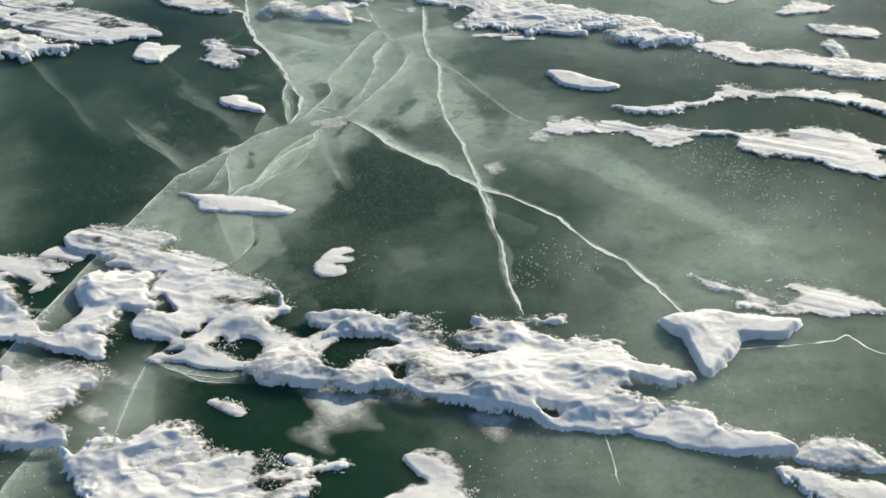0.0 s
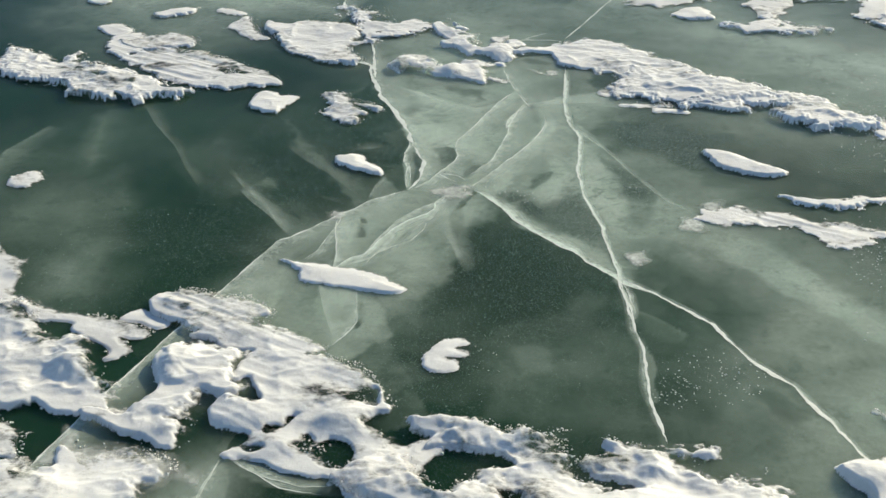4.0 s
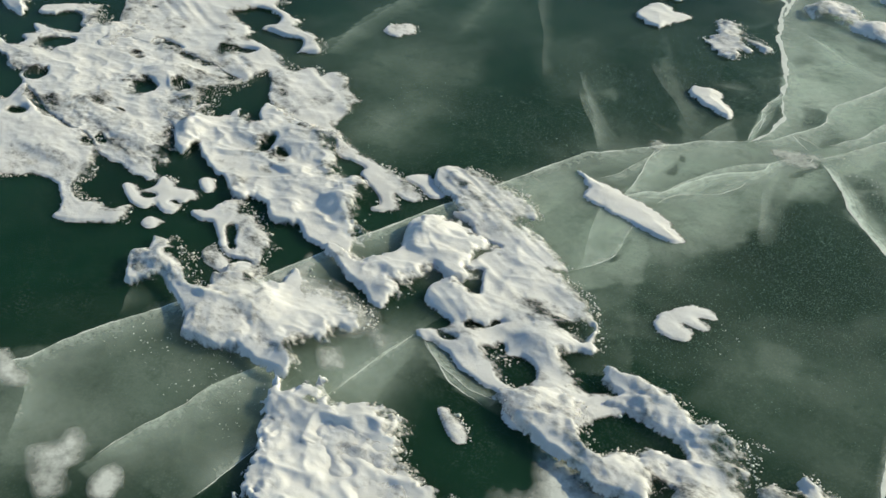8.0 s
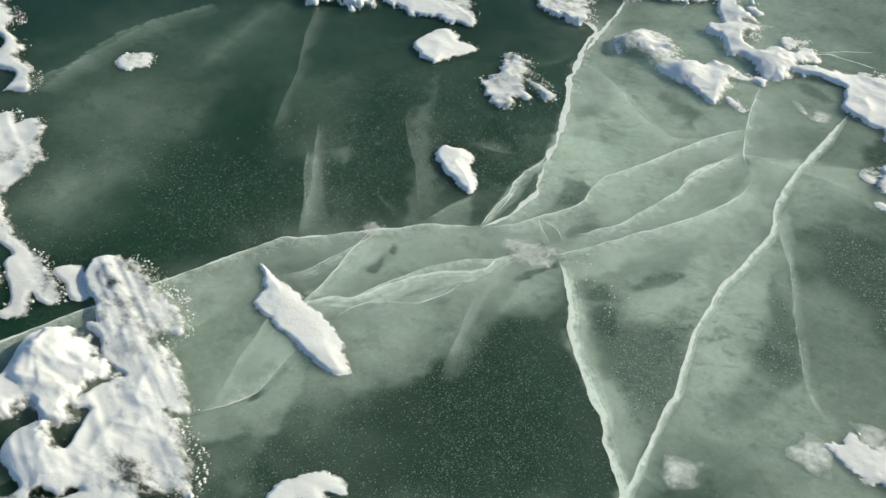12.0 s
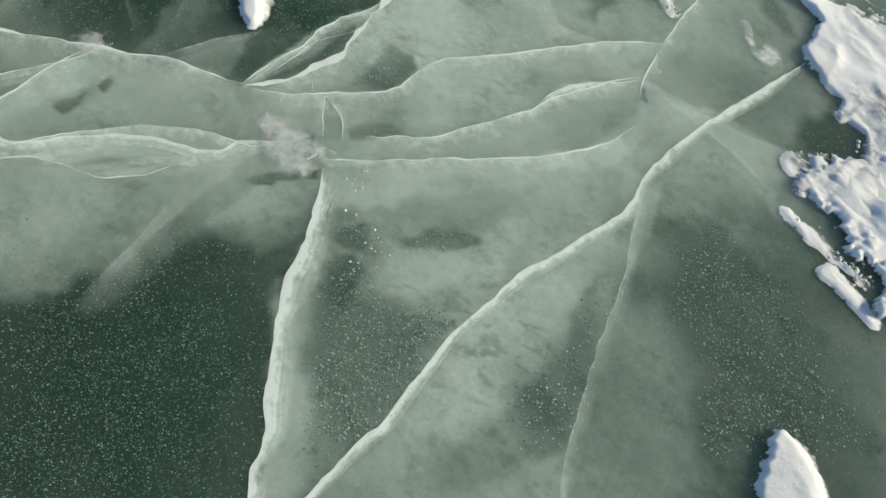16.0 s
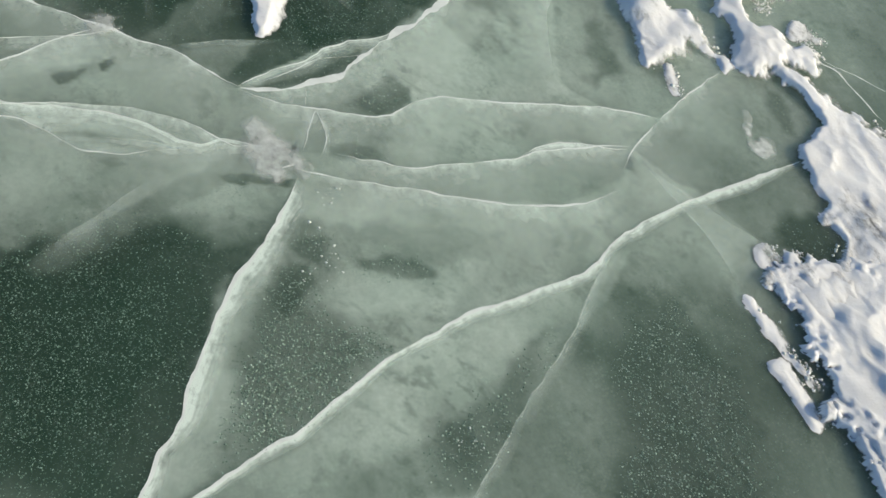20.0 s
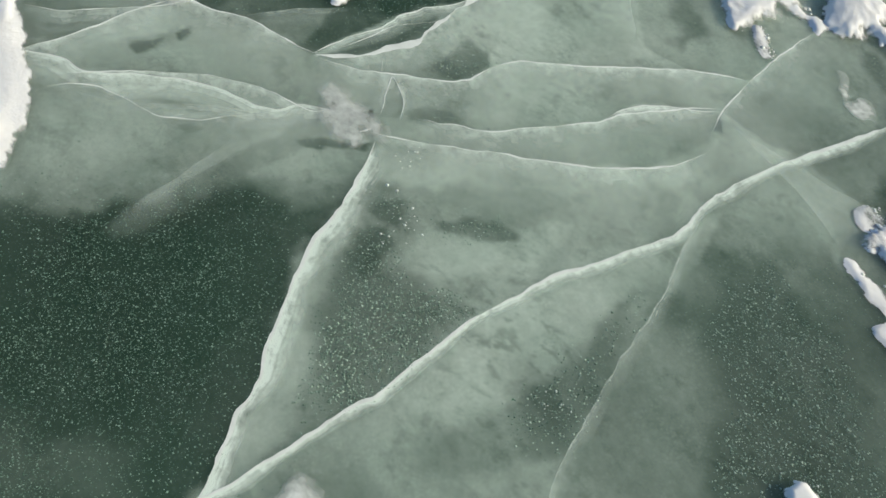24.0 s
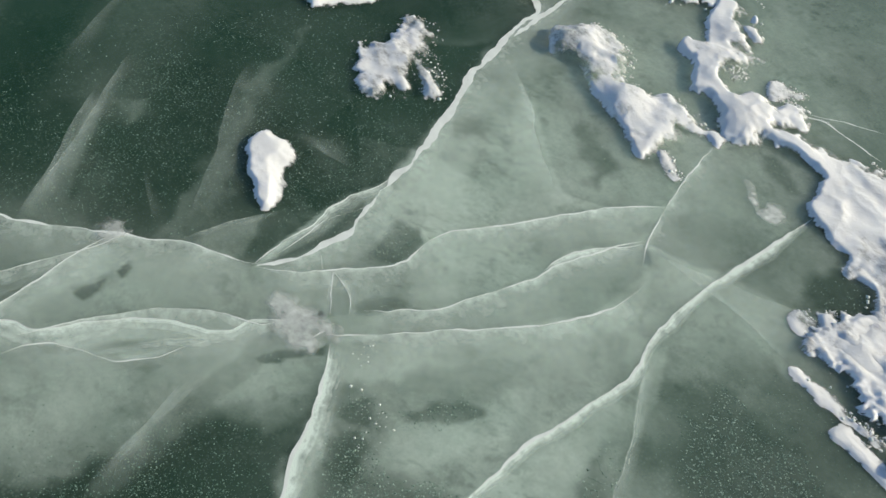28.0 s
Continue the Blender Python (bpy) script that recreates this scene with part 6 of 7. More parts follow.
snow('ridge', 0.022, [(-0.436, 3.659), (-0.434, 3.69), (-0.411, 3.704), (-0.376, 3.698), (-0.349, 3.679), (-0.33, 3.655), (-0.346, 3.643), (-0.363, 3.638), (-0.329, 3.617), (-0.294, 3.608), (-0.273, 3.626), (-0.282, 3.592), (-0.273, 3.578), (-0.287, 3.55), (-0.267, 3.515), (-0.245, 3.495), (-0.229, 3.509), (-0.216, 3.531), (-0.174, 3.534), (-0.176, 3.558), (-0.156, 3.578), (-0.13, 3.567), (-0.123, 3.54), (-0.135, 3.512), (-0.14, 3.497), (-0.111, 3.52), (-0.076, 3.528), (-0.078, 3.527), (-0.012, 3.551), (0.03, 3.579), (0.11, 3.614), (0.231, 3.563), (0.409, 3.434), (0.577, 3.285), (0.555, 3.177), (0.52, 3.138), (0.503, 3.141), (0.484, 3.152), (0.445, 3.165), (0.409, 3.173), (0.391, 3.136), (0.369, 3.19), (0.315, 3.206), (0.271, 3.222), (0.225, 3.222), (0.192, 3.199), (0.189, 3.225), (0.163, 3.261), (0.173, 3.273), (0.193, 3.282), (0.202, 3.32), (0.19, 3.346), (0.176, 3.366), (0.143, 3.364), (0.136, 3.357), (0.111, 3.386), (0.047, 3.399), (0.005, 3.413), (-0.017, 3.476), (-0.071, 3.487), (-0.129, 3.466), (-0.154, 3.422), (-0.185, 3.408), (-0.214, 3.438), (-0.237, 3.453), (-0.266, 3.465), (-0.285, 3.447), (-0.299, 3.474), (-0.338, 3.51), (-0.363, 3.511), (-0.39, 3.527), (-0.363, 3.558), (-0.411, 3.603)], holes=[[(-0.391, 3.671), (-0.389, 3.692), (-0.373, 3.686), (-0.374, 3.668)]], bumps=[(-0.287, 3.508, 0.05, 0.01), (-0.204, 3.455, 0.06, 0.01), (0.031, 3.415, 0.05, 0.006), (0.243, 3.24, 0.06, 0.01), (0.342, 3.255, 0.09, 0.008), (0.202, 3.414, 0.07, 0.008)], traced=True)
snow('scrap', 0.01, [(-0.227, 3.583), (-0.218, 3.598), (-0.193, 3.599), (-0.181, 3.611), (-0.175, 3.6), (-0.188, 3.586), (-0.194, 3.561), (-0.209, 3.556)], traced=True)
snow('crust', 0.005, [(0.208, 3.147), (0.209, 3.154), (0.225, 3.151), (0.239, 3.15), (0.242, 3.157), (0.257, 3.159), (0.272, 3.159), (0.291, 3.156), (0.307, 3.157), (0.321, 3.161), (0.348, 3.157), (0.325, 3.158), (0.312, 3.154), (0.297, 3.154), (0.289, 3.149), (0.28, 3.151), (0.269, 3.149), (0.255, 3.144), (0.243, 3.147), (0.23, 3.149)], traced=True)
snow('crust', 0.005, [(0.301, 3.118), (0.301, 3.13), (0.308, 3.135), (0.321, 3.133), (0.338, 3.132), (0.356, 3.13), (0.386, 3.125), (0.39, 3.121), (0.363, 3.123), (0.354, 3.121), (0.343, 3.121), (0.331, 3.12), (0.322, 3.12), (0.311, 3.118)], traced=True)
snow('patch', 0.006, [(0.143, 3.218), (0.142, 3.236), (0.166, 3.241), (0.174, 3.222), (0.163, 3.209)], traced=True)
snow('mound', 0.06, [(-0.606, 1.335), (-0.628, 1.394), (-0.602, 1.387), (-0.57, 1.419), (-0.562, 1.446), (-0.543, 1.424), (-0.495, 1.434), (-0.447, 1.469), (-0.385, 1.456), (-0.361, 1.425), (-0.304, 1.403), (-0.233, 1.382), (-0.236, 1.267), (-0.33, 1.191), (-0.442, 1.201), (-0.505, 1.221), (-0.549, 1.276)])
snow('mound', 0.05, [(-0.492, 1.429), (-0.446, 1.464), (-0.399, 1.454), (-0.375, 1.423), (-0.33, 1.391), (-0.286, 1.39), (-0.251, 1.371), (-0.089, 1.369), (-0.118, 1.338), (-0.14, 1.297), (-0.198, 1.235), (-0.38, 1.237), (-0.501, 1.307)])
snow('streak', 0.012, [(0.876, 1.908), (0.974, 1.899), (1.034, 1.882), (1.086, 1.843), (1.118, 1.8), (1.08, 1.794), (1.0, 1.786), (0.925, 1.791), (0.84, 1.805), (0.774, 1.824), (0.813, 1.848), (0.774, 1.877), (0.73, 1.885), (0.689, 1.927), (0.738, 1.916), (0.774, 1.9), (0.808, 1.88), (0.925, 1.87), (0.911, 1.89)], streak=True)
snow('patch', 0.02, [(0.762, 1.353), (0.807, 1.359), (0.863, 1.34), (0.933, 1.329), (0.989, 1.291), (0.896, 1.263), (0.807, 1.298)])
snow('strip', 0.015, [(0.408, 2.609), (0.482, 2.629), (0.582, 2.614), (0.729, 2.586), (0.86, 2.568), (0.97, 2.544), (1.056, 2.554), (1.145, 2.571), (1.236, 2.544), (1.296, 2.484), (1.325, 2.443), (1.289, 2.421), (1.346, 2.356), (1.379, 2.329), (1.255, 2.329), (1.17, 2.354), (1.095, 2.414), (1.002, 2.421), (0.933, 2.462), (0.938, 2.515), (0.853, 2.541), (0.799, 2.518), (0.733, 2.478), (0.67, 2.535), (0.557, 2.559), (0.423, 2.553)], streak=True)
snow('strip', 0.02, [(0.61, 2.691), (0.698, 2.699), (0.841, 2.716), (0.919, 2.751), (0.96, 2.813), (1.017, 2.79), (1.1, 2.768), (1.21, 2.779), (1.31, 2.759), (1.412, 2.666), (1.387, 2.638), (1.315, 2.675), (1.194, 2.728), (1.02, 2.732), (0.954, 2.737), (0.832, 2.676), (0.674, 2.66)])
snow('scrap', 0.025, [(0.425, 2.898), (0.476, 2.908), (0.528, 2.877), (0.623, 2.814), (0.607, 2.789), (0.536, 2.798), (0.476, 2.817), (0.443, 2.854)])
snow('dust', 0.006, [(0.345, 2.512), (0.358, 2.527), (0.362, 2.553), (0.399, 2.553), (0.411, 2.526), (0.375, 2.512)])
snow('dust', 0.006, [(0.412, 2.596), (0.407, 2.624), (0.423, 2.642), (0.449, 2.646), (0.443, 2.601)])
snow('dust', 0.006, [(0.237, 2.364), (0.221, 2.395), (0.241, 2.401), (0.256, 2.406), (0.271, 2.386), (0.257, 2.363)])
snow('scrap', 0.01, [(-0.189, 1.992), (-0.163, 2.034), (-0.118, 2.038), (-0.14, 2.013), (-0.117, 1.995), (-0.151, 1.981), (-0.131, 1.961), (-0.14, 1.942), (-0.185, 1.951)])
snow('floe', 0.025, [(-0.6, 2.28), (-0.538, 2.277), (-0.464, 2.274), (-0.372, 2.257), (-0.302, 2.221), (-0.27, 2.195), (-0.309, 2.176), (-0.393, 2.184), (-0.467, 2.191), (-0.525, 2.198), (-0.543, 2.242)])
snow('ridge', 0.05, [(0.171, 3.272), (0.229, 3.431), (0.302, 3.401), (0.411, 3.378), (0.499, 3.342), (0.572, 3.346), (0.636, 3.29), (0.669, 3.272), (0.77, 3.239), (0.861, 3.169), (0.922, 3.136), (0.91, 3.083), (0.789, 3.059), (0.71, 3.089), (0.639, 3.121), (0.66, 3.184), (0.586, 3.173), (0.573, 3.135), (0.482, 3.167), (0.412, 3.156), (0.292, 3.186), (0.205, 3.208)])
snow('slab', 0.04, [(-1.017, 3.635), (-0.938, 3.639), (-0.884, 3.667), (-0.761, 3.659), (-0.69, 3.605), (-0.693, 3.521), (-0.619, 3.539), (-0.696, 3.485), (-0.645, 3.37), (-0.755, 3.355), (-0.82, 3.394), (-0.896, 3.433), (-0.948, 3.521)])
snow('crust', 0.025, [(-0.805, 3.824), (-0.75, 3.811), (-0.638, 3.766), (-0.567, 3.709), (-0.455, 3.705), (-0.432, 3.634), (-0.527, 3.576), (-0.605, 3.572), (-0.638, 3.538), (-0.699, 3.653), (-0.754, 3.724)])
snow('ridge', 0.05, [(-1.997, 3.256), (-1.925, 3.283), (-1.828, 3.257), (-1.838, 3.361), (-1.752, 3.347), (-1.636, 3.285), (-1.597, 3.355), (-1.533, 3.274), (-1.455, 3.243), (-1.373, 3.22), (-1.293, 3.197), (-1.169, 3.129), (-1.092, 3.102), (-1.189, 3.055), (-1.256, 3.025), (-1.372, 3.038), (-1.48, 3.032), (-1.525, 3.117), (-1.632, 3.119), (-1.765, 3.17)])
snow('streak', 0.02, [(-1.514, 3.415), (-1.501, 3.513), (-1.427, 3.507), (-1.304, 3.411), (-1.182, 3.389), (-1.08, 3.355), (-0.996, 3.31), (-0.883, 3.24), (-0.85, 3.189), (-0.929, 3.173), (-1.031, 3.139), (-1.141, 3.154), (-1.253, 3.202), (-1.336, 3.252), (-1.424, 3.304)], streak=True)
snow('scrap', 0.02, [(-0.903, 3.04), (-0.889, 3.129), (-0.823, 3.11), (-0.771, 3.105), (-0.795, 3.05), (-0.805, 2.993), (-0.871, 3.013)])
snow('patch', 0.03, [(-0.674, 3.007), (-0.656, 3.023), (-0.672, 3.082), (-0.701, 3.119), (-0.681, 3.137), (-0.631, 3.144), (-0.605, 3.113), (-0.588, 3.097), (-0.554, 3.082), (-0.513, 3.06), (-0.52, 3.041), (-0.562, 3.053), (-0.542, 3.01), (-0.56, 2.994), (-0.547, 2.974), (-0.579, 2.961), (-0.617, 2.973), (-0.649, 2.991)])
snow('plate', 0.02, [(-0.559, 2.739), (-0.57, 2.765), (-0.552, 2.775), (-0.531, 2.786), (-0.499, 2.768), (-0.499, 2.751), (-0.472, 2.73), (-0.443, 2.712), (-0.435, 2.693), (-0.454, 2.692), (-0.487, 2.706), (-0.513, 2.709)])
snow('scrap', 0.008, [(-1.417, 2.538), (-1.416, 2.571), (-1.379, 2.6), (-1.345, 2.581), (-1.353, 2.543), (-1.375, 2.526)])
snow('scrap', 0.02, [(-1.452, 3.685), (-1.362, 3.756), (-1.307, 3.728), (-1.392, 3.663)])
snow('scrap', 0.02, [(-1.149, 3.603), (-1.105, 3.694), (-1.044, 3.585), (-0.982, 3.519), (-1.044, 3.515), (-1.123, 3.581)])
snow('scrap', 0.02, [(-1.614, 3.554), (-1.549, 3.591), (-1.483, 3.537), (-1.53, 3.493)])
snow('patch', 0.02, [(-1.477, 3.459), (-1.397, 3.509), (-1.26, 3.512), (-1.224, 3.446), (-1.338, 3.4), (-1.413, 3.396)])
snow('scrap', 0.015, [(1.229, 3.596), (1.326, 3.67), (1.387, 3.697), (1.355, 3.625), (1.24, 3.565)])
snow('sheet', 0.02, [(0.398, 4.294), (0.514, 4.201), (0.631, 4.174), (0.754, 4.211), (0.865, 4.152), (1.0, 4.114), (1.051, 4.008), (1.053, 3.894), (1.14, 3.886), (1.264, 3.847), (1.328, 3.754), (1.458, 3.759), (1.59, 3.718), (1.839, 3.639), (2.521, 4.518), (1.814, 4.524), (1.638, 4.517), (1.531, 4.584), (1.175, 4.57), (0.92, 4.559), (0.661, 4.513), (0.505, 4.435)], holes=[[(1.012, 4.115), (1.09, 4.1), (1.152, 4.06), (1.057, 4.044)]])
snow('crust', 0.03, [(0.518, 4.655), (0.668, 4.586), (0.874, 4.594), (1.182, 4.607), (1.325, 4.687), (1.498, 4.656), (1.683, 4.59), (1.867, 4.634), (2.258, 4.801), (2.787, 5.617), (0.753, 5.543), (0.587, 4.895)])
snow('crust', 0.04, [(-1.776, 4.72), (-1.548, 4.61), (-1.361, 4.618), (-1.2, 4.51), (-1.061, 4.479), (-0.906, 4.363), (-0.743, 4.301), (-0.583, 4.24), (-0.426, 4.161), (-0.227, 4.106), (-0.087, 4.175), (-0.021, 4.344), (-0.105, 4.518), (0.047, 4.636), (0.097, 4.794), (0.031, 5.319), (-1.627, 5.257), (-1.748, 4.888)], holes=[[(-0.71, 4.567), (-0.663, 4.607), (-0.608, 4.519), (-0.667, 4.458)], [(-0.385, 4.47), (-0.311, 4.509), (-0.251, 4.404), (-0.321, 4.345)]])
snow('sheet', 0.015, [(-2.627, 4.687), (-2.236, 4.56), (-2.116, 4.534), (-1.919, 4.444), (-1.828, 4.411), (-1.607, 4.42), (-1.592, 4.349), (-1.564, 4.212), (-1.651, 4.209), (-1.846, 4.255), (-1.98, 4.333), (-2.15, 4.362), (-2.442, 4.314)])
snow('strip', 0.02, [(-2.155, 3.931), (-1.986, 3.988), (-1.852, 4.018), (-1.812, 4.071), (-1.758, 4.125), (-1.722, 4.049), (-1.828, 3.957), (-1.939, 3.88), (-2.1, 3.814)])
snow('strip', 0.01, [(-2.21, 4.152), (-2.081, 4.204), (-1.912, 4.164), (-1.874, 4.133), (-1.984, 4.096), (-2.18, 4.087)])
snow('strip', 0.01, [(-2.304, 4.716), (-2.154, 4.625), (-1.962, 4.555), (-1.839, 4.499), (-1.928, 4.466), (-2.08, 4.512), (-2.263, 4.621)])
snow('scrap', 0.03, [(-1.257, 4.192), (-1.207, 4.241), (-1.11, 4.204), (-1.061, 4.154), (-1.152, 4.124), (-1.211, 4.161)])
snow('scrap', 0.02, [(-1.757, 3.783), (-1.729, 3.83), (-1.663, 3.793), (-1.7, 3.757)])
snow('strip', 0.008, [(-1.245, 3.738), (-1.193, 3.757), (-1.137, 3.721), (-1.155, 3.704), (-1.206, 3.723)])
snow('ridge', 0.03, [(-0.038, 4.034), (0.012, 4.097), (0.086, 4.183), (0.154, 4.205), (0.107, 4.076), (0.051, 3.965), (0.015, 4.012)])
snow('crust', 0.02, [(0.154, 4.0), (0.224, 4.045), (0.295, 4.066), (0.388, 4.04), (0.531, 4.094), (0.575, 4.06), (0.408, 3.981), (0.348, 3.92), (0.269, 3.946), (0.212, 3.961)])
snow('scrap', 0.02, [(0.38, 3.853), (0.474, 3.925), (0.516, 3.826), (0.445, 3.812)])
snow('ridge', 0.02, [(0.563, 3.773), (0.667, 3.821), (0.709, 3.907), (0.74, 3.88), (0.741, 3.797), (0.886, 3.787), (0.786, 3.719), (0.615, 3.743)])
snow('scrap', 0.02, [(0.671, 3.98), (0.737, 4.054), (0.756, 3.926), (0.693, 3.867)])
snow('crust', 0.015, [(0.485, 4.117), (0.677, 4.157), (0.766, 4.104), (0.953, 4.112), (0.984, 4.041), (0.804, 4.039), (0.622, 4.062)])
snow('crust', 0.02, [(0.141, 4.337), (0.278, 4.426), (0.401, 4.348), (0.564, 4.222), (0.464, 4.167), (0.3, 4.263), (0.178, 4.271)])
snow('ridge', 0.02, [(0.267, 4.511), (0.387, 4.634), (0.447, 4.54), (0.342, 4.443)])
snow('ridge', 0.02, [(0.063, 4.503), (0.204, 4.597), (0.281, 4.555), (0.229, 4.481), (0.127, 4.448)])
snow('ridge', 0.05, [(1.037, 3.865), (1.143, 3.897), (1.209, 3.845), (1.294, 3.838), (1.332, 3.77), (1.335, 3.85), (1.399, 3.909), (1.443, 3.883), (1.404, 3.799), (1.33, 3.717), (1.315, 3.615), (1.269, 3.638), (1.222, 3.661), (1.18, 3.763), (1.104, 3.813)])
snow('plate', 0.012, [(1.128, 3.534), (1.176, 3.594), (1.258, 3.638), (1.293, 3.609), (1.262, 3.564), (1.171, 3.526)])
snow('scrap', 0.01, [(1.028, 3.372), (1.069, 3.428), (1.119, 3.426), (1.098, 3.375)])
snow('ridge', 0.03, [(1.235, 3.29), (1.303, 3.367), (1.357, 3.387), (1.393, 3.34), (1.453, 3.313), (1.387, 3.284), (1.287, 3.271)])
snow('sheet', 0.012, [(1.41, 3.62), (1.5, 3.609), (1.614, 3.58), (1.641, 3.418), (1.503, 3.43), (1.432, 3.477), (1.394, 3.522)])
snow('strip', 0.01, [(1.498, 3.673), (1.644, 3.675), (1.628, 3.624), (1.508, 3.639)])
snow('strip', 0.03, [(0.901, 3.059), (1.0, 3.094), (1.069, 3.065), (1.114, 3.02), (1.237, 3.002), (1.351, 2.962), (1.513, 2.914), (1.484, 2.826), (1.255, 2.873), (1.213, 2.914), (1.092, 2.927), (1.01, 2.961), (0.948, 3.014)])
snow('ridge', 0.03, [(1.308, 3.066), (1.369, 3.084), (1.39, 2.982), (1.341, 2.94), (1.328, 3.006)])
snow('strip', 0.015, [(1.313, 3.185), (1.399, 3.189), (1.519, 3.152), (1.502, 3.096), (1.361, 3.123)])
snow('scrap', 0.02, [(0.902, 3.118), (0.938, 3.139), (0.933, 3.091), (0.905, 3.082)])
snow('dust', 0.004, [(-0.281, 2.615), (-0.258, 2.627), (-0.239, 2.634), (-0.223, 2.646), (-0.202, 2.651), (-0.181, 2.64), (-0.175, 2.615), (-0.194, 2.596), (-0.224, 2.593), (-0.253, 2.602)])
snow('dust', 0.005, [(-0.505, 2.463), (-0.523, 2.474), (-0.517, 2.491), (-0.489, 2.489)])
snow('dust', 0.004, [(-0.084, 3.361), (-0.062, 3.35), (-0.034, 3.337), (-0.028, 3.357), (-0.007, 3.369), (0.007, 3.347), (-0.01, 3.324), (-0.032, 3.328), (-0.06, 3.341)])

# ---- air bubbles in the ice, and grains of frost on it ----
SPECKS = {"air_bubbles": [], "frost_grains": []}
PATCHES = []


def bubbles(x, y, radius, count, millimetres):
    SPECKS["air_bubbles"].append((x, y, radius, count, millimetres / 1000))


def grains(x, y, radius, count, millimetres):
    SPECKS["frost_grains"].append((x, y, radius, count, millimetres / 1000))


bubbles(0.0, 2.29, 0.2, 12600, 2.6)
bubbles(0.09, 2.25, 0.16, 7000, 2.6)
bubbles(0.06, 2.53, 0.07, 2100, 2.4)
bubbles(-0.02, 2.58, 0.03, 420, 2.4)
bubbles(0.26, 3.04, 0.14, 5320, 2.4)
bubbles(0.38, 2.98, 0.12, 3080, 2.4)
bubbles(0.25, 2.67, 0.05, 700, 2.4)
bubbles(-0.62, 2.53, 0.25, 10500, 2.6)
bubbles(-0.6, 2.86, 0.22, 8400, 2.6)
bubbles(-0.7, 2.69, 0.2, 5600, 2.6)
bubbles(-0.45, 2.84, 0.1, 2100, 2.6)
bubbles(-0.16, 2.33, 0.12, 3639, 2.6)
bubbles(-0.07, 2.45, 0.12, 3639, 2.6)
bubbles(-0.08, 2.61, 0.04, 560, 2.6)
bubbles(-0.03, 2.71, 0.05, 700, 2.4)
bubbles(-0.29, 2.82, 0.03, 420, 2.4)
bubbles(-0.4, 3.07, 0.05, 420, 2.2)
bubbles(-0.31, 3.18, 0.06, 489, 2.2)
bubbles(-0.2, 2.77, 0.03, 280, 2.4)
bubbles(-0.19, 2.11, 0.16, 7699, 2.9)
bubbles(-0.2, 1.89, 0.12, 3500, 2.9)
bubbles(0.02, 2.03, 0.14, 2520, 2.6)
bubbles(0.1, 2.16, 0.16, 4500, 2.4)
bubbles(0.25, 2.05, 0.14, 2500, 2.4)
bubbles(-0.78, 2.4, 0.2, 3500, 2.6)
bubbles(-0.97, 2.24, 0.2, 3500, 2.9)
bubbles(-0.77, 2.48, 0.2, 3500, 2.9)
grains(0.85, 2.4, 0.1, 300, 5)
grains(0.97, 2.23, 0.14, 350, 5)
grains(1.01, 3.22, 0.15, 300, 6)
grains(1.29, 3.36, 0.22, 400, 6)
grains(0.92, 2.98, 0.12, 200, 5)
grains(1.13, 2.71, 0.15, 200, 5)
grains(0.41, 2.0, 0.08, 150, 5)
grains(0.32, 1.93, 0.04, 60, 5)
grains(0.34, 1.96, 0.08, 90, 5)
grains(0.97, 2.27, 0.25, 260, 5)
grains(1.12, 2.12, 0.3, 260, 5)
grains(0.92, 2.41, 0.12, 120, 5)
grains(0.78, 1.48, 0.15, 170, 5)
grains(0.73, 1.65, 0.06, 50, 4)
grains(1.18, 2.99, 0.5, 330, 6)
grains(1.13, 3.16, 0.5, 250, 6)
grains(0.37, 1.42, 0.1, 80, 4)
grains(0.21, 1.37, 0.1, 90, 4)
grains(-0.93, 1.3, 0.06, 70, 4)
grains(-0.68, 1.34, 0.1, 150, 4)
grains(-0.78, 1.39, 0.12, 120, 4)
grains(-0.06, 3.35, 0.02, 40, 4)
grains(-0.14, 2.67, 0.02, 25, 4)
grains(0.24, 2.68, 0.02, 20, 4)
grains(-0.05, 2.01, 0.06, 60, 4)
grains(-0.06, 2.6, 0.05, 50, 5)


def bubble_patch(count, millimetres, outline):
    PATCHES.append((count, millimetres / 1000, np.array(outline)))


bubble_patch(5200, 3.5, [(0.17, 2.97), (0.156, 3.017), (0.165, 3.049), (0.226, 3.053), (0.276, 3.055), (0.357, 3.034), (0.472, 3.0), (0.51, 2.997), (0.393, 2.796), (0.304, 2.88), (0.228, 2.919)])
bubble_patch(1400, 3.5, [(0.227, 2.645), (0.201, 2.699), (0.181, 2.756), (0.167, 2.81), (0.146, 2.857), (0.176, 2.843), (0.226, 2.773), (0.262, 2.72), (0.298, 2.673), (0.28, 2.616)])
bubble_patch(840, 2.6, [(-0.035, 2.661), (-0.031, 2.696), (-0.005, 2.739), (0.015, 2.752), (0.026, 2.749), (0.016, 2.717), (-0.007, 2.681), (-0.021, 2.66)])
bubble_patch(520, 2.6, [(-0.076, 2.594), (-0.089, 2.617), (-0.081, 2.642), (-0.051, 2.631), (-0.039, 2.618), (-0.057, 2.603)])
bubble_patch(760, 2.9, [(-0.014, 2.536), (-0.046, 2.562), (-0.052, 2.585), (-0.042, 2.607), (-0.017, 2.597), (-0.004, 2.578), (0.008, 2.559), (0.029, 2.54), (0.017, 2.527)])
bubble_patch(4400, 3.3, [(0.139, 2.426), (0.068, 2.466), (0.022, 2.505), (0.005, 2.537), (0.018, 2.577), (0.061, 2.638), (0.09, 2.641), (0.12, 2.586), (0.14, 2.536), (0.16, 2.488), (0.174, 2.459)])
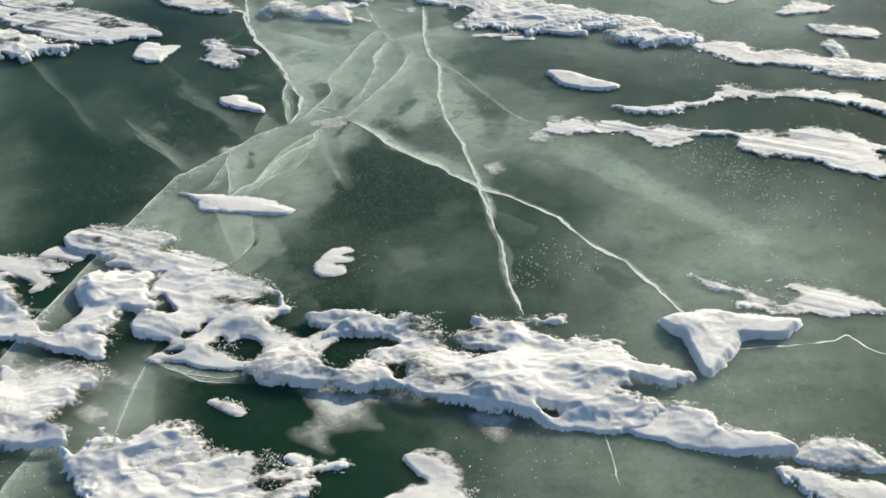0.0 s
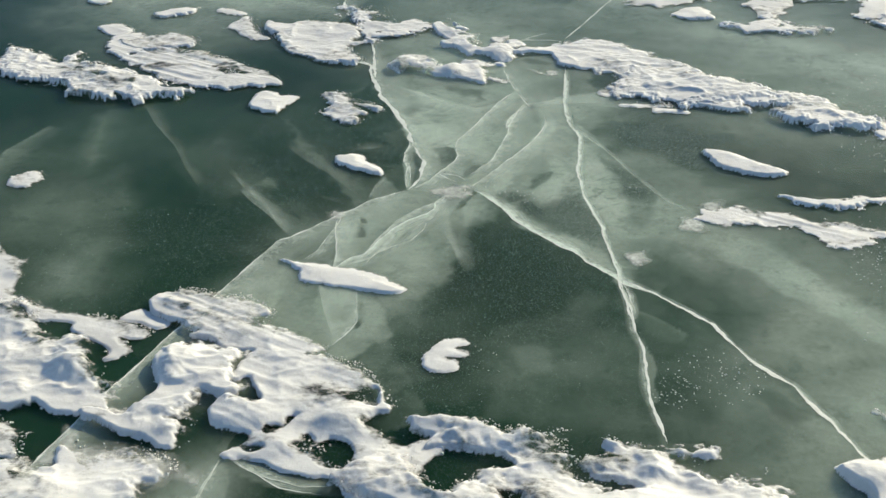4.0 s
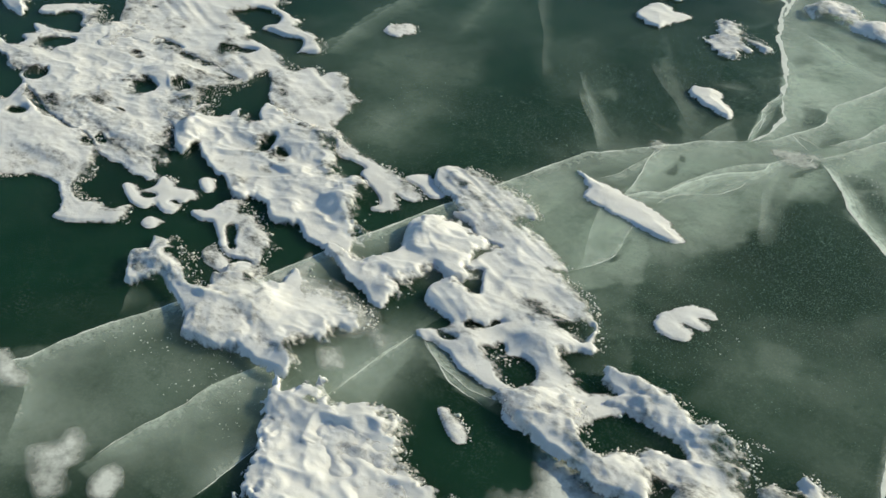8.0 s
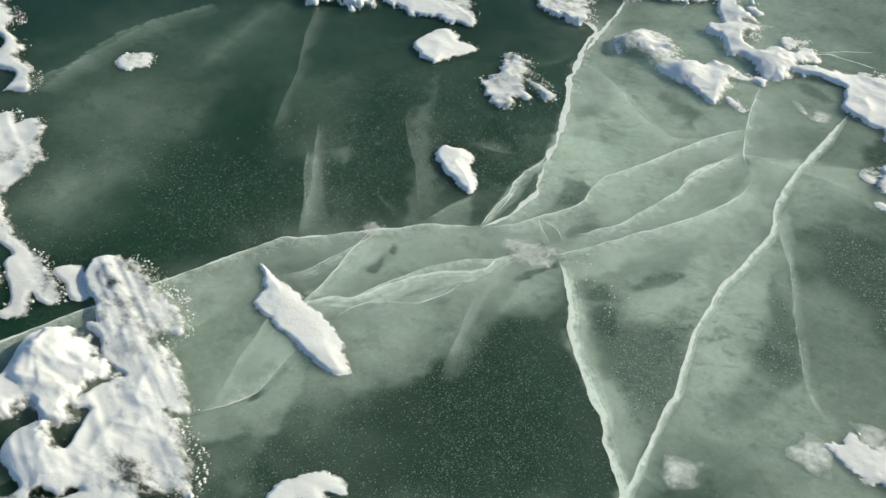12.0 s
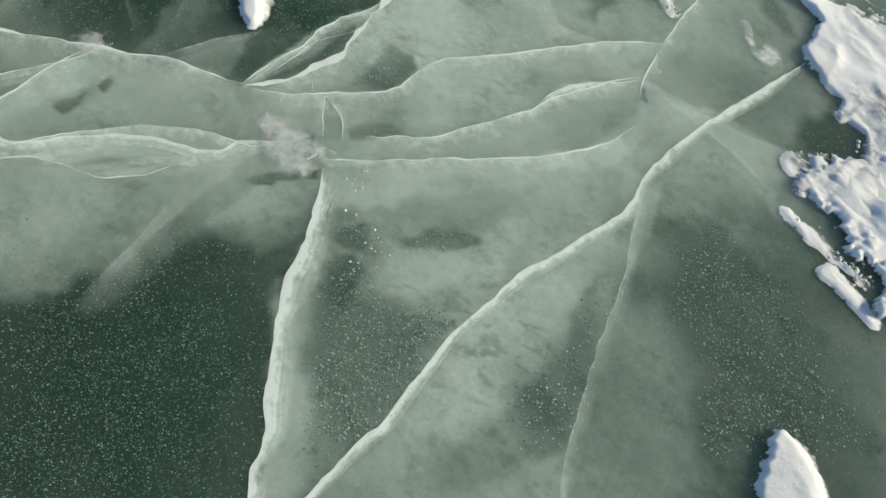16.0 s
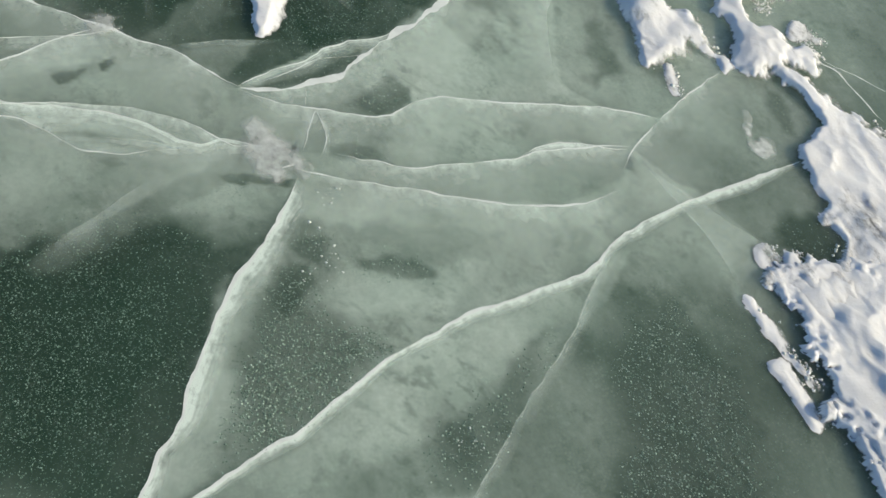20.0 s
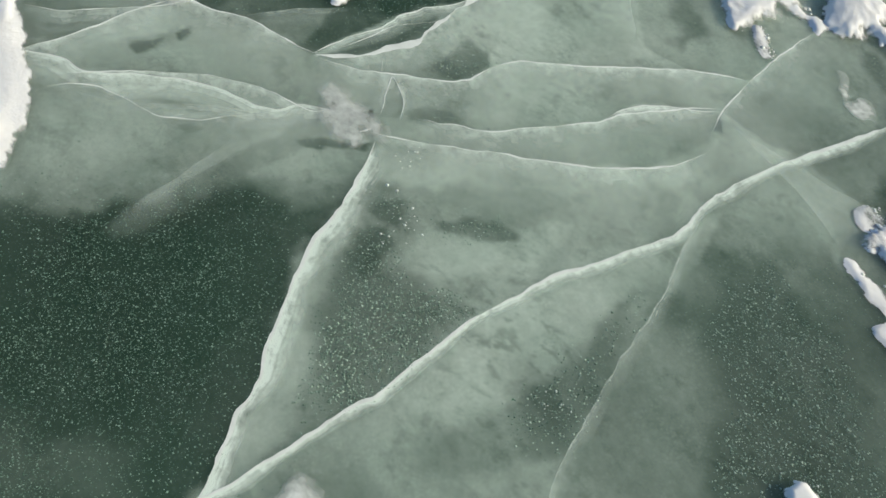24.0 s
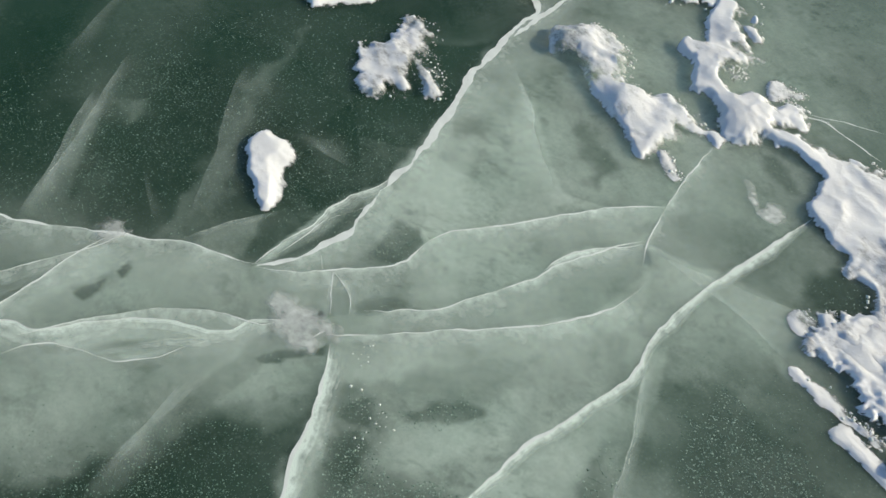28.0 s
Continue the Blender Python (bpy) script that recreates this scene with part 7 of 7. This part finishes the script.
bubble_patch(400, 2.6, [(-0.02, 2.524), (-0.057, 2.559), (-0.052, 2.569), (0.03, 2.52), (0.026, 2.496)])
bubble_patch(520, 2.9, [(-0.272, 2.759), (-0.298, 2.796), (-0.31, 2.836), (-0.283, 2.858), (-0.258, 2.849), (-0.249, 2.818), (-0.249, 2.794)])
bubble_patch(320, 2.6, [(-0.206, 2.697), (-0.212, 2.718), (-0.187, 2.761), (-0.165, 2.753), (-0.19, 2.696)])
bubble_patch(400, 2.4, [(-0.339, 2.642), (-0.359, 2.691), (-0.376, 2.756), (-0.385, 2.818), (-0.384, 2.846), (-0.354, 2.8), (-0.334, 2.751), (-0.326, 2.705), (-0.328, 2.666)])
bubble_patch(120, 2.6, [(-0.34, 3.225), (-0.306, 3.233), (-0.243, 3.211), (-0.192, 3.158), (-0.209, 3.138), (-0.265, 3.166)])
bubble_patch(100, 2.6, [(-0.126, 3.429), (-0.104, 3.445), (-0.049, 3.44), (-0.021, 3.425), (-0.039, 3.405), (-0.086, 3.408)])
bubble_patch(240, 2.9, [(0.112, 3.287), (0.117, 3.318), (0.153, 3.375), (0.205, 3.329), (0.184, 3.293), (0.152, 3.268)])
bubble_patch(120, 2.4, [(-0.19, 2.553), (-0.167, 2.616), (-0.174, 2.624), (-0.209, 2.554)])
bubble_patch(1500, 2.6, [(-0.68, 3.024), (-0.555, 3.194), (-0.479, 3.06), (-0.428, 2.97), (-0.388, 2.871), (-0.392, 2.811), (-0.386, 2.753), (-0.389, 2.657), (-0.417, 2.643), (-0.611, 2.742), (-0.677, 2.819)])


def bright_bubbles():
    """Larger bubbles in clear windows of the milky ice, thinning out towards the rim of each window."""
    rng = np.random.default_rng(11)
    places, sizes = [], []
    for count, size, outline in PATCHES:
        low, high = outline.min(0) - 0.02, outline.max(0) + 0.02
        at = low + (high - low) * rng.uniform(0, 1, (3 * count, 2))
        depth = inside(at[:, 0], at[:, 1], outline) + 0.05 * (fbm(at[:, 0] * 22, at[:, 1] * 22, 3, 5) - 0.5)
        at = at[depth > rng.uniform(-0.012, 0.02, len(at))][:count]
        places.append(np.column_stack([at, rng.uniform(-0.0010, -0.0006, len(at))]))
        sizes.append(0.42 * size * (0.3 + 1.1 * rng.uniform(0, 1, len(at)) ** 2))
    verts, faces = blobs(np.concatenate(places), np.concatenate(sizes), rng)
    tagged(mesh_object("bright_air_bubbles", verts, faces, BRIGHT), "pale round air bubbles in clear windows of milky ice", "bubbles", kind="stuff")


def scatter(name, label, mat, low, high):
    rng = np.random.default_rng(7)
    places, sizes = [], []
    for x, y, radius, count, size in SPECKS[name]:
        turn, far = rng.uniform(0, 6.283, count), radius * 1.15 * rng.uniform(0, 1, count) ** 0.6
        px, py = x + far * np.cos(turn), y + far * np.sin(turn)
        keep = fbm(px * 9, py * 9, 3, 41) > rng.uniform(0.2, 0.6, count)
        if "bubbles" in name:
            xs, ys, pale = WHITE[0]
            i, j = np.clip(np.searchsorted(xs, px), 0, len(xs) - 1), np.clip(np.searchsorted(ys, py), 0, len(ys) - 1)
            keep &= pale[j, i] < rng.uniform(0.15, 0.6, count)
        places.append(np.column_stack([px, py, rng.uniform(low, high, count)])[keep])
        sizes.append(0.37 * size * (0.3 + 1.2 * rng.uniform(0, 1, keep.sum()) ** 2))
    verts, faces = blobs(np.concatenate(places), np.concatenate(sizes), rng)
    ob = mesh_object(name, verts, faces, mat)
    tagged(ob, label, "bubbles" if "bubbles" in name else "frost", kind="stuff")


scatter("air_bubbles", "tiny white air bubbles frozen in dark ice", BUBBLE, -0.0010, -0.0006)
scatter("frost_grains", "scattered white grains of frost lying on ice", RIME, 0.001, 0.0015)
bright_bubbles()
